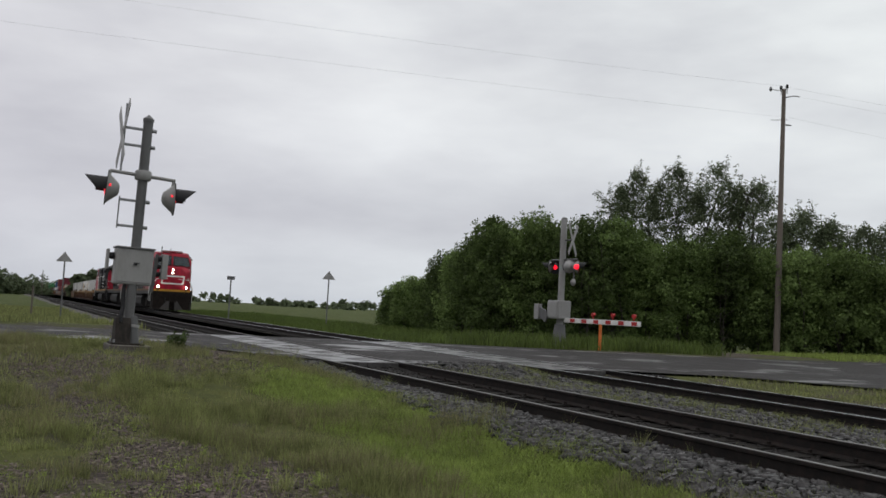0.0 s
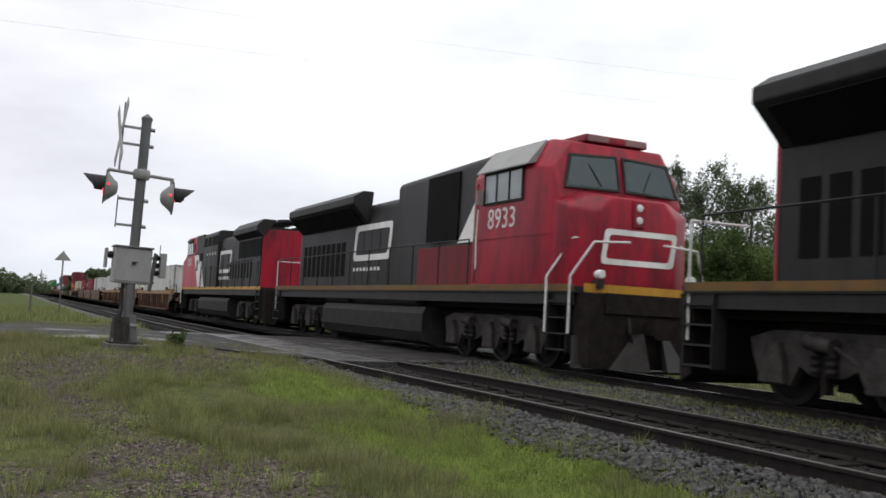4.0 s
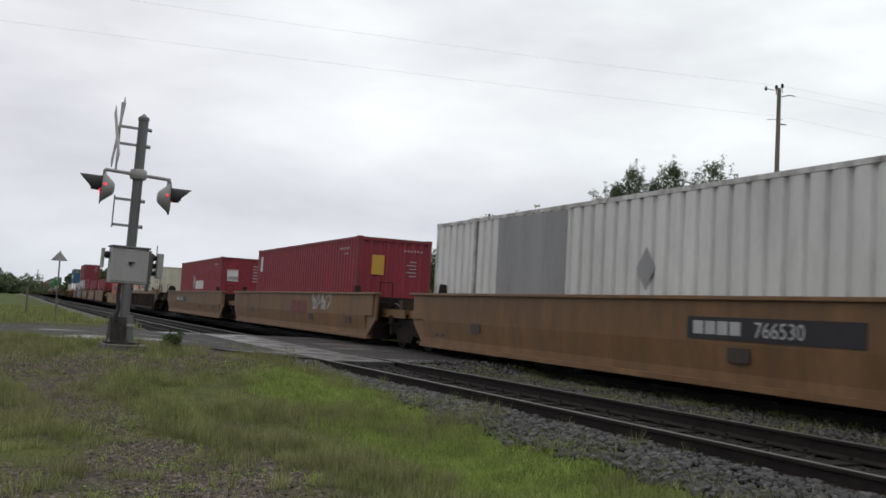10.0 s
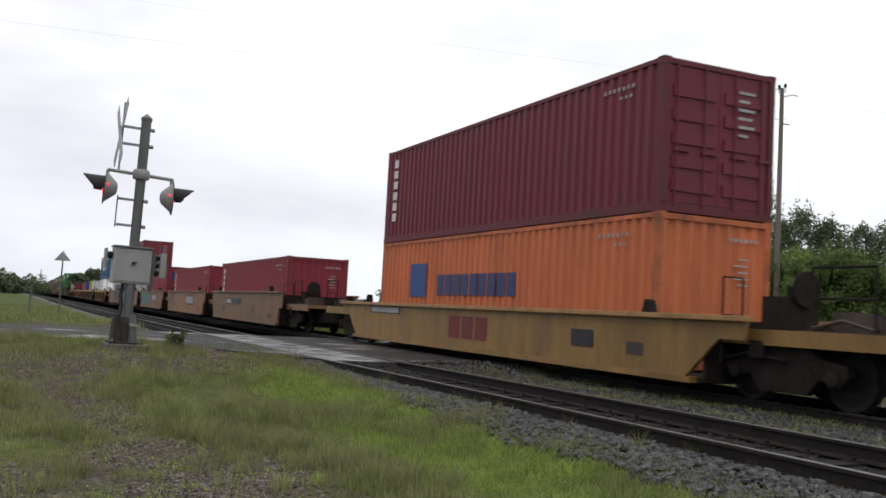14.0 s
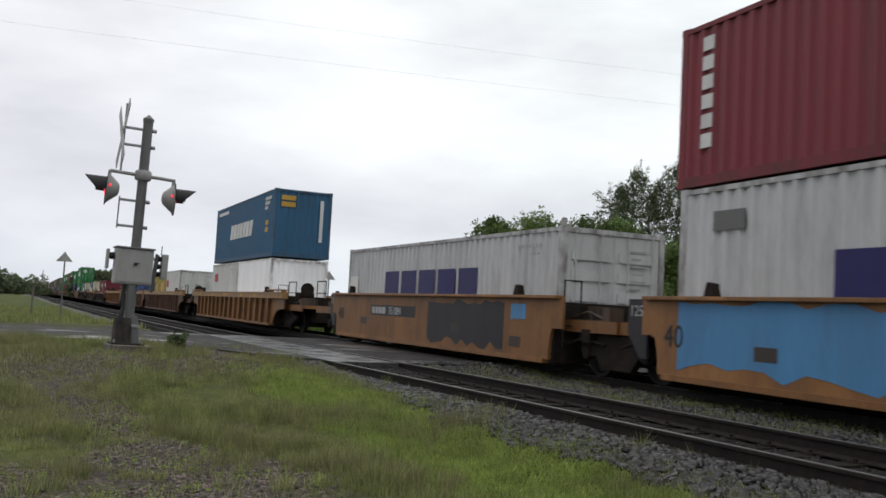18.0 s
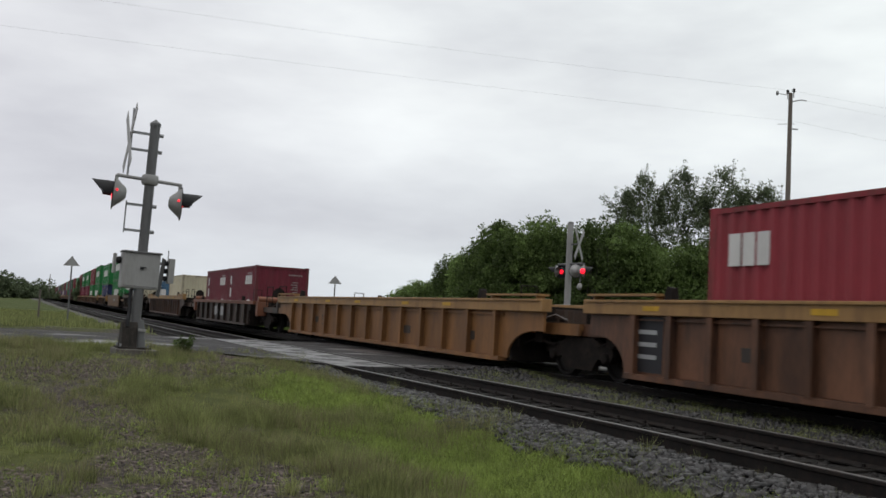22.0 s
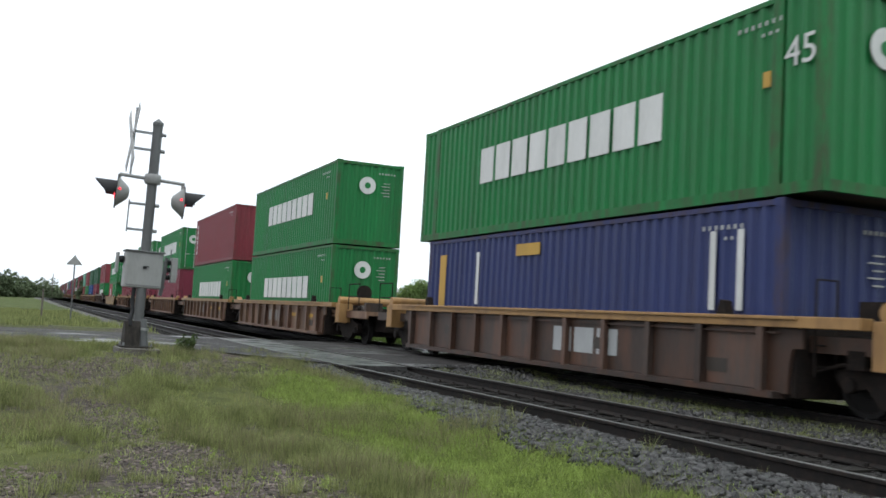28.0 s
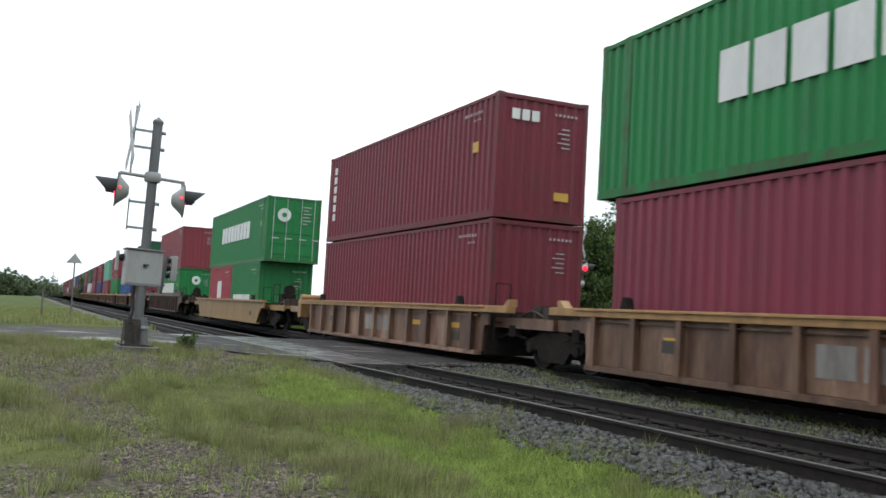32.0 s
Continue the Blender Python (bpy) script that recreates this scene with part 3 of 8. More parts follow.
def near_signal(x, y, z):
    sig = thing("crossing_signal", "grey steel level-crossing signal with two red flashing lamps and a crossbuck", "crossing signal", m=pose(x, y, z) @ pose(0, 0, 0, -1.3, 0, 0))
    part("foundation", Shape().box(-0.40, 0.40, -0.34, 0.40, -0.35, 0.04), M_DIRTYBASE, sig, "weathered concrete foundation", bevel=0.02)
    part("base_casting", Shape().prism([(-0.22, 0.04), (0.22, 0.04), (0.20, 0.11), (0.15, 0.42), (0.10, 0.52), (-0.10, 0.52), (-0.15, 0.42), (-0.20, 0.11)], "y", -0.24, 0.03),
         M_BASE, sig, "flared dark cast iron base", bevel=0.012)
    part("base_flange", Shape().box(-0.25, 0.25, -0.30, 0.28, 0.04, 0.075), M_BASE, sig, "dark bolted base flange", bevel=0.006)
    cover = part("junction_cover", Shape().tube((0.02, 0.10, 0.07), (0.02, 0.06, 0.56), 0.115, 14, 0.085), M_MAST, sig, "grey junction cover on the base", smooth=True)
    part("cover_collar", Shape().turned([(0, 0.12), (0.05, 0.12)], (0.02, 0.075, 0.36), (0, 0.08, 1), 14), M_LIGHTGREY, cover, "pale clamp collar", smooth=True)
    for bx in (-0.2, 0.2):
        for by in (-0.25, 0.23):
            part("anchor_bolt", Shape().tube((bx, by, 0.07), (bx, by, 0.13), 0.022, 6), M_STEEL, sig, "anchor bolt")
    mast = part("mast", Shape().tube((0, 0, 0.45), (0, 0, 4.12), 0.088, 20), M_MAST, sig, "grey steel mast", smooth=True)
    part("cap", Shape().turned([(0, 0.10), (0.05, 0.10), (0.07, 0.08), (0.11, 0.03), (0.13, 0.01)], (0, 0, 4.12), (0, 0, 1), 16), M_MAST, mast, "domed mast cap", smooth=True)
    hood = part("equipment_box", Shape().box(-0.31, 0.10, -0.33, 0.32, 1.12, 1.77), M_LIGHTGREY, sig, "pale grey steel equipment box", bevel=0.03)
    part("lid", Shape().box(-0.34, 0.13, -0.35, 0.34, 1.765, 1.80), M_MAST, hood, "overhanging grey lid", bevel=0.015)
    part("door_seam", Shape().box(0.10, 0.106, -0.30, 0.29, 1.16, 1.17), M_MAST, hood)
    part("handle", Shape().box(0.10, 0.13, -0.03, 0.03, 1.47, 1.50).box(0.115, 0.13, -0.03, 0.075, 1.50, 1.52), M_BLACK, hood, "dark latch handle")
    part("conduit", Shape().pipe([(0.02, -0.13, 1.12), (0.04, -0.15, 0.9), (0.08, -0.13, 0.7), (0.12, -0.16, 0.55), (0.14, -0.15, 0.44)], 0.035, 8), M_BLACK, sig, "black cable conduit", smooth=True)
    # the rungs of the crossbuck and of the bell
    for h, far in ((3.94, -0.42), (3.63, -0.40), (2.62, -0.36), (2.15, -0.36)):
        part("bracket", Shape().box(-0.02, 0.02, far, 0.14, h, h + 0.045).tube((0, 0.09, h + 0.022), (0, 0.16, h + 0.022), 0.035, 8), M_STEEL, sig, "steel mounting bracket")
    part("upright_bar", Shape().tube((0, -0.37, 2.12), (0, -0.37, 2.70), 0.014, 6), M_STEEL, sig, "thin upright bar")
    crossbuck(sig, (0.03, -0.42, 3.83), (1, 0, 0), (0, -1, 0), 1.45, "weathered white crossbuck blade seen edge-on")
    part("sign_post", Shape().tube((0, -0.40, 3.15), (0, -0.40, 4.40), 0.02, 6), M_STEEL, sig)
    arm = part("cross_arm", Shape().turned([(-0.09, 0.13), (-0.06, 0.15), (0.06, 0.15), (0.09, 0.13)], (0, 0, 3.12), (0, 0, 1), 16), M_LIGHTGREY, sig, "cast cross-arm hub", smooth=True)
    part("arm_tube", Shape().pipe([(0, -0.58, 3.14), (0, 0.58, 3.10)], 0.032, 10).tube((0, -0.58, 3.14), (0, -0.58, 2.98), 0.03, 8).tube((0, 0.55, 3.1), (0, 0.55, 2.95), 0.03, 8), M_LIGHTGREY, arm, "pale arm tube", smooth=True)
    lamp_unit(sig, (0.0, -0.60, 2.82), (-0.15, -1.0, 0.05))
    lamp_unit(sig, (0.0, 0.58, 2.76), (0.1, 1.0, 0.02))
    # the small lamp heads on both flanks of the box
    bar = part("side_bar", Shape().prism([(0.34, 1.02), (0.40, 1.00), (0.47, 1.70), (0.40, 1.73)], "x", -0.24, -0.18), M_MAST, sig, "dark steel side bar")
    part("bracket", Shape().box(-0.23, -0.19, 0.30, 0.56, 1.60, 1.65), M_MAST, bar)
    part("bracket", Shape().box(-0.23, -0.19, 0.30, 0.44, 1.15, 1.19), M_MAST, bar)
    head = part("lamp_head", Shape().box(-0.32, -0.10, 0.51, 0.62, 1.27, 1.73), M_LIGHTGREY, sig, "pale grey narrow lamp head", bevel=0.015)
    for k in range(3):
        part("visor", Shape().turned([(0, 0.045), (0.07, 0.05), (0.07, 0.042), (0.0, 0.035)], (-0.2, 0.51, 1.36 + 0.14 * k), (0, -1, -0.15), 12), M_BLACK, head, "small black visor", smooth=True)
    part("antenna", Shape().tube((-0.2, 0.50, 1.72), (-0.2, 0.50, 1.88), 0.010, 6), M_MAST, head)
    left = part("lamp_head", Shape().box(-0.28, -0.12, -0.47, -0.42, 1.38, 1.74), M_LIGHTGREY, sig, "pale grey narrow lamp head", bevel=0.012)
    part("visor", Shape().turned([(-0.03, 0.05), (0.02, 0.07), (0.06, 0.065)], (-0.16, -0.40, 1.62), (0, 1, 0), 12), M_BLACK, left, "small black visor", smooth=True)
    part("bracket", Shape().box(-0.22, -0.18, -0.44, -0.32, 1.60, 1.64), M_MAST, left)
    return sig


near_signal(-17.57, -8.95, 0.10)


def far_signal(x, y, z):
    sig = thing("crossing_gate", "grey crossing signal with lowered red and white gate arm", "crossing gate", m=pose(x, y, z))
    part("foundation", Shape().box(-0.4, 0.4, -0.4, 0.4, -0.4, 0.12), M_CONCRETE, sig, bevel=0.02)
    part("base", Shape().tube((0, 0, 0.1), (0, 0, 0.95), 0.30, 16, 0.20), M_MAST, sig, "flared grey base", smooth=True)
    mast = part("mast", Shape().tube((0, 0, 0.9), (0, 0, 5.0), 0.13, 18, 0.12), M_LIGHTGREY, sig, "galvanised mast", smooth=True)
    part("cap", Shape().turned([(0, 0.13), (0.05, 0.10), (0.08, 0.02)], (0, 0, 5.0), (0, 0, 1), 14), M_MAST, mast)
    box = part("gate_mechanism", Shape().box(-0.42, 0.38, -0.34, 0.22, 1.15, 1.85), M_LIGHTGREY, sig, "pale grey gate mechanism housing", bevel=0.04)
    part("door", Shape().box(-0.34, 0.30, -0.365, -0.33, 1.22, 1.78), M_LIGHTGREY, box, bevel=0.01)
    part("counterweight_arm", Shape().prism([(-0.95, 1.25), (-0.40, 1.0), (-0.30, 1.2), (-0.40, 1.45), (-0.95, 1.6)], "y", -0.42, -0.36), M_MAST, sig, "grey counterweight arm")
    part("counterweight", Shape().box(-1.12, -0.82, -0.48, -0.30, 1.10, 1.70), M_LIGHTGREY, sig, "pale counterweight", bevel=0.02)
    arm = part("gate_arm", Shape().box(0.30, 4.75, -0.035, 0.035, 1.03, 1.20), M_WHITE, sig, "long gate arm with red and white bands", bevel=0.01)
    for k in range(6):
        part("red_band", Shape().box(0.72 + k * 0.72, 1.02 + k * 0.72, -0.041, 0.041, 1.05, 1.18), M_RED, arm, "red band")
    for k in (2.1, 3.25, 4.4):
        part("gate_lamp", Shape().tube((k, 0, 1.22), (k, 0, 1.30), 0.03, 8).turned([(-0.05, 0.07), (0.05, 0.07)], (k, 0, 1.37), (0, 1, 0), 14), M_RED, arm, "small red arm lamp")
    arm_bar = part("cross_arm", Shape().tube((-0.72, -0.0, 3.42), (0.95, 0.0, 3.42), 0.04, 10), M_MAST, sig, smooth=True)
    lamp_unit(sig, (-0.62, 0.10, 3.15), (0.55, -0.85, -0.02), M_LENS_FAR, 0.85)
    lamp_unit(sig, (-0.78, -0.05, 3.17), (-0.75, -0.66, 0.0), M_BLACK, 0.8)
    lamp_unit(sig, (0.55, -0.06, 3.15), (-0.65, 0.75, 0.0), M_BLACK, 0.85)
    lamp_unit(sig, (0.90, 0.06, 3.15), (0.35, 0.95, 0.0), M_BLACK, 0.85)
    part("spare_lens", Shape().turned([(0, 0.10), (0.03, 0.08), (0.04, 0.01)], (1.06, -0.10, 3.13), (0.5, -0.8, 0), 14), M_LENS_FAR, sig, "glowing red lens")
    part("bell", Shape().turned([(0, 0.14), (0.04, 0.13), (0.10, 0.06)], (0.78, 0, 2.55), (0, -1, 0), 14), M_LIGHTGREY, sig, "round bell", smooth=True)
    part("bell_stem", Shape().tube((0.78, 0, 2.6), (0.78, 0, 3.42), 0.025, 6), M_MAST, sig)
    crossbuck(sig, (0.52, 0.05, 4.18), (0.62, -0.78, 0), (0.78, 0.62, 0), 1.6, "white crossbuck blade seen from behind")
    part("crossbuck_bracket", Shape().tube((0, 0, 4.18), (0.52, 0.05, 4.18), 0.03, 8), M_MAST, sig)
    return sig


far_signal(-29.66, 8.80, -0.12)

marker = thing("marker_post", "faded orange marker post in the grass", "marker post", m=pose(-27.9, 9.4, -0.12))
part("post", Shape().box(-0.06, 0.06, -0.03, 0.03, -0.2, 1.05), M_ORANGE, marker, bevel=0.01)


def utility_pole(x, y, z, h):
    pole = thing("utility_pole", "tall weathered wooden utility pole with insulators", "utility pole", m=pose(x, y, z))
    part("shaft", Shape().tube((0, 0, -0.3), (0, 0, h), 0.175, 18, 0.105), M_WOOD, pole, "grey-brown wooden shaft", smooth=True)
    for k, (a, b, hh) in enumerate(((-0.20, 0.0, 0.16), (0.20, 0.02, 0.16))):
        part("insulator", Shape().tube((a, b, h - 0.3), (a, b, h + 0.03), 0.02, 6).turned([(0, 0.05), (0.05, 0.10), (0.1, 0.06), (0.15, 0.09), (0.22, 0.04)], (a, b, h + 0.0), (0, 0, 1), 12), M_BLACK, pole, "dark pin insulator")
    part("side_arm", Shape().pipe([(0.1, 0, h - 0.5), (0.45, 0.3, h - 0.42), (0.7, 0.45, h - 0.5)], 0.03, 6), M_STEEL, pole)
    part("outrigger", Shape().tube((-0.1, 0, h - 0.1), (-0.55, -0.42, h + 0.02), 0.02, 6).turned([(0, 0.05), (0.12, 0.09), (0.25, 0.04)], (-0.55, -0.42, h - 0.08), (0, 0, 1), 10), M_STEEL, pole)
    part("lower_arm", Shape().tube((-0.5, -0.36, h - 1.7), (0.2, 0.15, h - 1.73), 0.016, 6), M_STEEL, pole)
    part("lower_bracket", Shape().tube((0.1, 0, h - 2.0), (0.35, 0.25, h - 2.05), 0.04, 8), M_STEEL, pole)
    return pole


POLE = (-36.4, 27.6, -0.1)
utility_pole(*POLE, 14.4)


def overhead_wire(a, b, sag, r=0.0036):
    wire = Shape()
    pts = []
    for i in range(25):
        t = i / 24
        p = Vector(a).lerp(Vector(b), t)
        p.z -= sag * 4 * t * (1 - t)
        pts.append(p)
    wire.hose(pts, r, 5)
    ob = new("overhead_wire", wire.mesh("overhead_wire", M_WIRE))
    return tagged(ob, "thin grey overhead wire strung from the wooden pole", "wire", group="overhead wires")


overhead_wire((-36.4, 27.6, 14.45), (-44.9, -14.5, 14.4), 0.25)
overhead_wire((-36.5, 27.4, 12.75), (-46.5, -25.0, 12.6), 0.2)
overhead_wire((-36.4, 27.6, 14.45), (-24, 80, 14.6), 0.9)
overhead_wire((-36.3, 27.8, 12.75), (-24, 80, 11.6), 1.0)
overhead_wire((-36.0, 28.0, 13.9), (-22, 80, 13.2), 0.9)


def warning_sign(x, y, z, h, w, label):
    sign = thing("triangular_sign", label, "railway sign", group="triangular signs", m=pose(x, y, z, 0, 0, 62))
    part("post", Shape().tube((0, 0, -0.3), (0, 0, h), 0.045, 10), M_MAST, sign, "dark thin post", smooth=True)
    plate = Shape().prism([(-w / 2, h - 0.58), (w / 2, h - 0.58), (0, h)], "y", -0.07, -0.05)
    part("plate", plate, M_LIGHTGREY, sign, "pale grey triangular plate")
    return sign


warning_sign(-59.75, -6.26, -0.55, 3.98, 1.02, "pale triangular railway sign on a dark post in the field")
warning_sign(-61.9, 11.3, -0.6, 4.1, 0.95, "grey triangular railway sign beyond the tracks")
board = thing("small_sign", "small dark rectangular sign on a thin post", "railway sign", m=pose(-67.8, 5.9, -0.6, 0, 0, 70))
part("post", Shape().tube((0, 0, -0.2), (0, 0, 3.3), 0.05, 8), M_MAST, board, smooth=True)
part("plate", Shape().box(-0.28, 0.28, -0.08, -0.05, 3.2, 3.46), M_MAST, board, "grey rectangular plate")
stake = thing("field_stake", "thin weathered stake in the grass beside the track", "post", m=pose(-64, -7.6, -0.55))
part("post", Shape().tube((0, 0, -0.2), (0, 0, 1.9), 0.06, 8), M_WOOD, stake)
farpole = thing("utility_pole", "distant thin utility pole beside the railway", "utility pole", m=pose(-330, 12, -0.6))
part("shaft", Shape().tube((0, 0, -0.3), (0, 0, 8.5), 0.16, 8, 0.11), M_WOOD, farpole)

# ---- plants ----
M_LEAF = [foliage("grey-green leaf", (0.150, 0.190, 0.105), var=0.35, scale=0.9, island=0.55),
          foliage("shrub leaf", (0.135, 0.200, 0.060), var=0.4, scale=0.9, island=0.55, per_object=0.35),
          foliage("pale shrub leaf, sunnier light painted in", (0.200, 0.290, 0.090), var=0.35, scale=0.9, island=0.5, per_object=0.25)]
M_BARK = mat("bark", (0.085, 0.075, 0.065), rough=0.9, var=0.35, scale=5, streak=0.2, bump=0.6)
M_BLADE = foliage("grass blade", (0.285, 0.312, 0.122), var=0.40, scale=2.6, island=0.5)
M_BRIGHT = foliage("fresh low weeds", (0.300, 0.385, 0.098), var=0.35, scale=2.2, island=0.45)
M_WETGRASS = foliage("wet tall grass", (0.120, 0.170, 0.042), var=0.4, scale=0.5, island=0.45)
M_STRAW = foliage("seeding grass", (0.290, 0.268, 0.145), var=0.35, scale=2.0, island=0.45)


def leaf_cloud(rng, centres, radii, per, size):
    """Small leaf quads scattered in clumps."""
    n = len(centres)
    k = np.repeat(np.arange(n), per)
    m = len(k)
    d = rng.normal(size=(m, 3))
    d /= np.linalg.norm(d, axis=1)[:, None] + 1e-9
    rad = radii[k] * (rng.random(m) ** 0.45)
    c = centres[k] + d * rad[:, None] * np.array([1, 1, 0.85])
    a = rng.normal(size=(m, 3))
    a /= np.linalg.norm(a, axis=1)[:, None]
    b = np.cross(a, rng.normal(size=(m, 3)))
    b /= np.linalg.norm(b, axis=1)[:, None] + 1e-9
    s = (size * (0.6 + 0.8 * rng.random(m)))[:, None]
    verts = np.stack([c - a * s, c - b * s * 0.55, c + a * s, c + b * s * 0.55], 1).reshape(-1, 3)
    return verts, np.arange(4 * m).reshape(-1, 4)


def tree(x, y, z, h, spread, seed, kind, label, name="tree", low=0.12, clumps=60, per=70, size=0.16, sparse=0.0):
    rng = np.random.default_rng(seed)
    t = thing(name, label, "shrub" if name == "shrub" else "tree", group="shrubs along the road" if name == "shrub" else "trees behind the shrubs", m=pose(x, y, z))
    trunk = Shape()
    stems = 3 if name == "shrub" else 1
    tips = []
    for s in range(stems):
        bx, by = rng.normal(0, 0.25 * (stems > 1), 2)
        p = Vector((bx, by, -0.3))
        lean = Vector((rng.normal(0, 0.10), rng.normal(0, 0.10), 1))
        r = 0.018 * h / (1 if stems == 1 else 1.8)
        for k in range(5):
            q = p + lean * (h * 0.17) + Vector((rng.normal(0, 0.12), rng.normal(0, 0.12), 0))
            trunk.tube(p, q, r, 7, r * 0.78)
            for _ in range(2):
                a = rng.uniform(0, 6.28)
                out = Vector((math.cos(a), math.sin(a), rng.uniform(0.4, 1.0))) * (spread * rng.uniform(0.35, 0.7))
                trunk.tube(q, q + out, r * 0.45, 5, r * 0.12)
                tips.append(q + out)
            p, r = q, r * 0.78
    part("trunk", trunk, M_BARK, t, "forked dark trunk and limbs")
    u = rng.random(clumps)
    zz = h * (low + (1 - low) * u ** 0.85)
    prof = np.sin(np.clip((zz / h - low) / (1.02 - low), 0, 1) * math.pi * 0.80 + 0.55) if name != "shrub" else np.sqrt(np.clip(1.0 - ((zz / h - 0.25) / 0.78) ** 2, 0.03, 1))
    ang = rng.random(clumps) * 6.283
    rr = spread * prof * np.sqrt(rng.random(clumps))
    centres = np.stack([rr * np.cos(ang), rr * np.sin(ang), zz], 1)
    extra = np.array([tuple(p) for p in tips])
    if len(extra):
        centres = np.concatenate([centres, extra])
    radii = (0.12 + 0.16 * rng.random(len(centres))) * spread * (1.0 - sparse) + 0.18
    v, f = leaf_cloud(rng, centres, radii, per, size)
    # thin leading shoots that break the outline
    sh = int(clumps * 0.5)
    sa = rng.random(sh) * 6.283
    sr = spread * 0.9 * np.sqrt(rng.random(sh))
    top = h * (0.80 + 0.22 * rng.random(sh)) * (1 - 0.22 * (sr / spread) ** 2)
    sc = np.stack([sr * np.cos(sa), sr * np.sin(sa), top], 1)
    v2, f2 = leaf_cloud(rng, np.concatenate([sc, sc + [0, 0, 0.3], sc + [0.04, 0.03, 0.6]]), np.full(3 * sh, 0.20), 16, size * 0.8)
    v = np.concatenate([v, v2])
    f = np.concatenate([f, f2 + (len(v) - len(v2))])
    part("crown", mesh_from_arrays("crown", v, f, M_LEAF[kind]), None, t, "loose crown of small leaves")
    return t


# (x, y, height, spread) along the edge of the field and the road
for i, (x, y, h, s) in enumerate(((-71.0, 20.6, 2.4, 1.5), (-68.5, 20.0, 3.0, 1.6), (-65.5, 19.6, 3.4, 1.7), (-62.6, 19.5, 3.8, 1.8), (-60, 19.2, 4.3, 1.8), (-57.0, 18.6, 4.9, 1.9),
                                  (-53.5, 17.5, 5.5, 1.9), (-51, 17.2, 5.9, 1.9), (-48.8, 17.0, 6.3, 1.9), (-46.8, 17.0, 6.6, 1.9), (-45.2, 17.6, 6.8, 1.9), (-43.7, 18.2, 6.9, 1.9),
                                  (-42.4, 19.2, 7.0, 1.9), (-41.8, 20.9, 6.4, 1.9), (-41.0, 22.6, 6.0, 1.9), (-40.0, 24.3, 5.9, 2.0), (-39.0, 26.2, 5.9, 2.0), (-38.0, 28.0, 5.9, 2.0),
                                  (-36.9, 29.8, 5.5, 2.0), (-35.6, 31.6, 5.3, 2.1), (-34.2, 33.4, 5.4, 2.1), (-32.6, 35.4, 5.5, 2.2), (-31, 38, 5.6, 2.3))):
    h, s = h * (0.90 + 0.022 * ((i * 37) % 11)), s * (0.85 + 0.03 * ((i * 23) % 9))
    # paler leaves: every fourth shrub for variety, the right end as painted sunnier light
    bright = i % 4 == 2 or x > -38.5
    tree(x, y, -0.4, h, s, 100 + i, 2 if bright else 1, "dense green shrub with whippy shoots, beside the road", "shrub", 0.04, 110, 80, 0.085)
    # added backing row that blocks the sky behind and deepens the hedge's shade
    tree(x - 1.5, y + 2.3, -0.4, h * 0.90, s * 1.2, 150 + i, 1, "green backing shrub added to keep sky light out of the hedge's gaps", "shrub", 0.02, 80, 80, 0.12)
for i, (x, y, h, s) in enumerate(((-48.9, 26.5, 10.2, 1.4), (-48.4, 27.4, 11.4, 1.3), (-48.0, 29.0, 10.8, 1.3), (-47.4, 29.9, 12.0, 1.4), (-46.5, 30.9, 10.2, 1.3), (-44.9, 31.2, 11.9, 1.5), (-44.1, 32.1, 10.3, 1.4),
                                  (-43.2, 33.0, 10.6, 1.5), (-41.2, 33.0, 8.0, 1.2), (-39.9, 33.3, 8.7, 1.4), (-38.9, 34.4, 8.0, 1.3), (-37.4, 35.6, 7.7, 1.3), (-36.2, 36.8, 7.9, 1.5))):
    tree(x, y, -0.4, h, s * 1.25, 200 + i, 0, "tall loose poplar with airy grey-green crown", "tree", 0.30, 120, 50, 0.070, 0.22)
# the wood at the far end of the line and the low clump behind the train
for i, (x, y, h, s) in enumerate(((-322, -3, 6.0, 7), (-318, -9, 7.0, 8), (-330, 5, 4.2, 7), (-345, 10, 3.4, 7), (-300, -18, 8, 9), (-232, 13.6, 5.4, 3.2), (-233, 17, 6.6, 4), (-234, 21, 6.4, 4), (-236, 25, 5.4, 4))):
    tree(x, y, -0.6, h, s, 300 + i, 0, "distant dark green broadleaf tree at the field's edge", "tree", 0.03, 60, 60, 0.4)


def far_woods():
    rng = np.random.default_rng(9)
    cs, rs = [], []
    for k in range(900):
        a = rng.uniform(1.15, 3.6)
        d = rng.uniform(620, 760)
        h = rng.uniform(2, 7) * (1.0 + 0.5 * math.sin(a * 17))
        cs.append((d * math.cos(a), d * math.sin(a), max(0.5, h * rng.random())))
        rs.append(rng.uniform(2, 4))
    v, f = leaf_cloud(rng, np.array(cs), np.array(rs), 34, 1.6)
    ob = new("far_woods", mesh_from_arrays("far_woods", v, f, M_LEAF[0]))
    tagged(ob, "low line of dark woods on the horizon", "woods", kind="stuff")


far_woods()


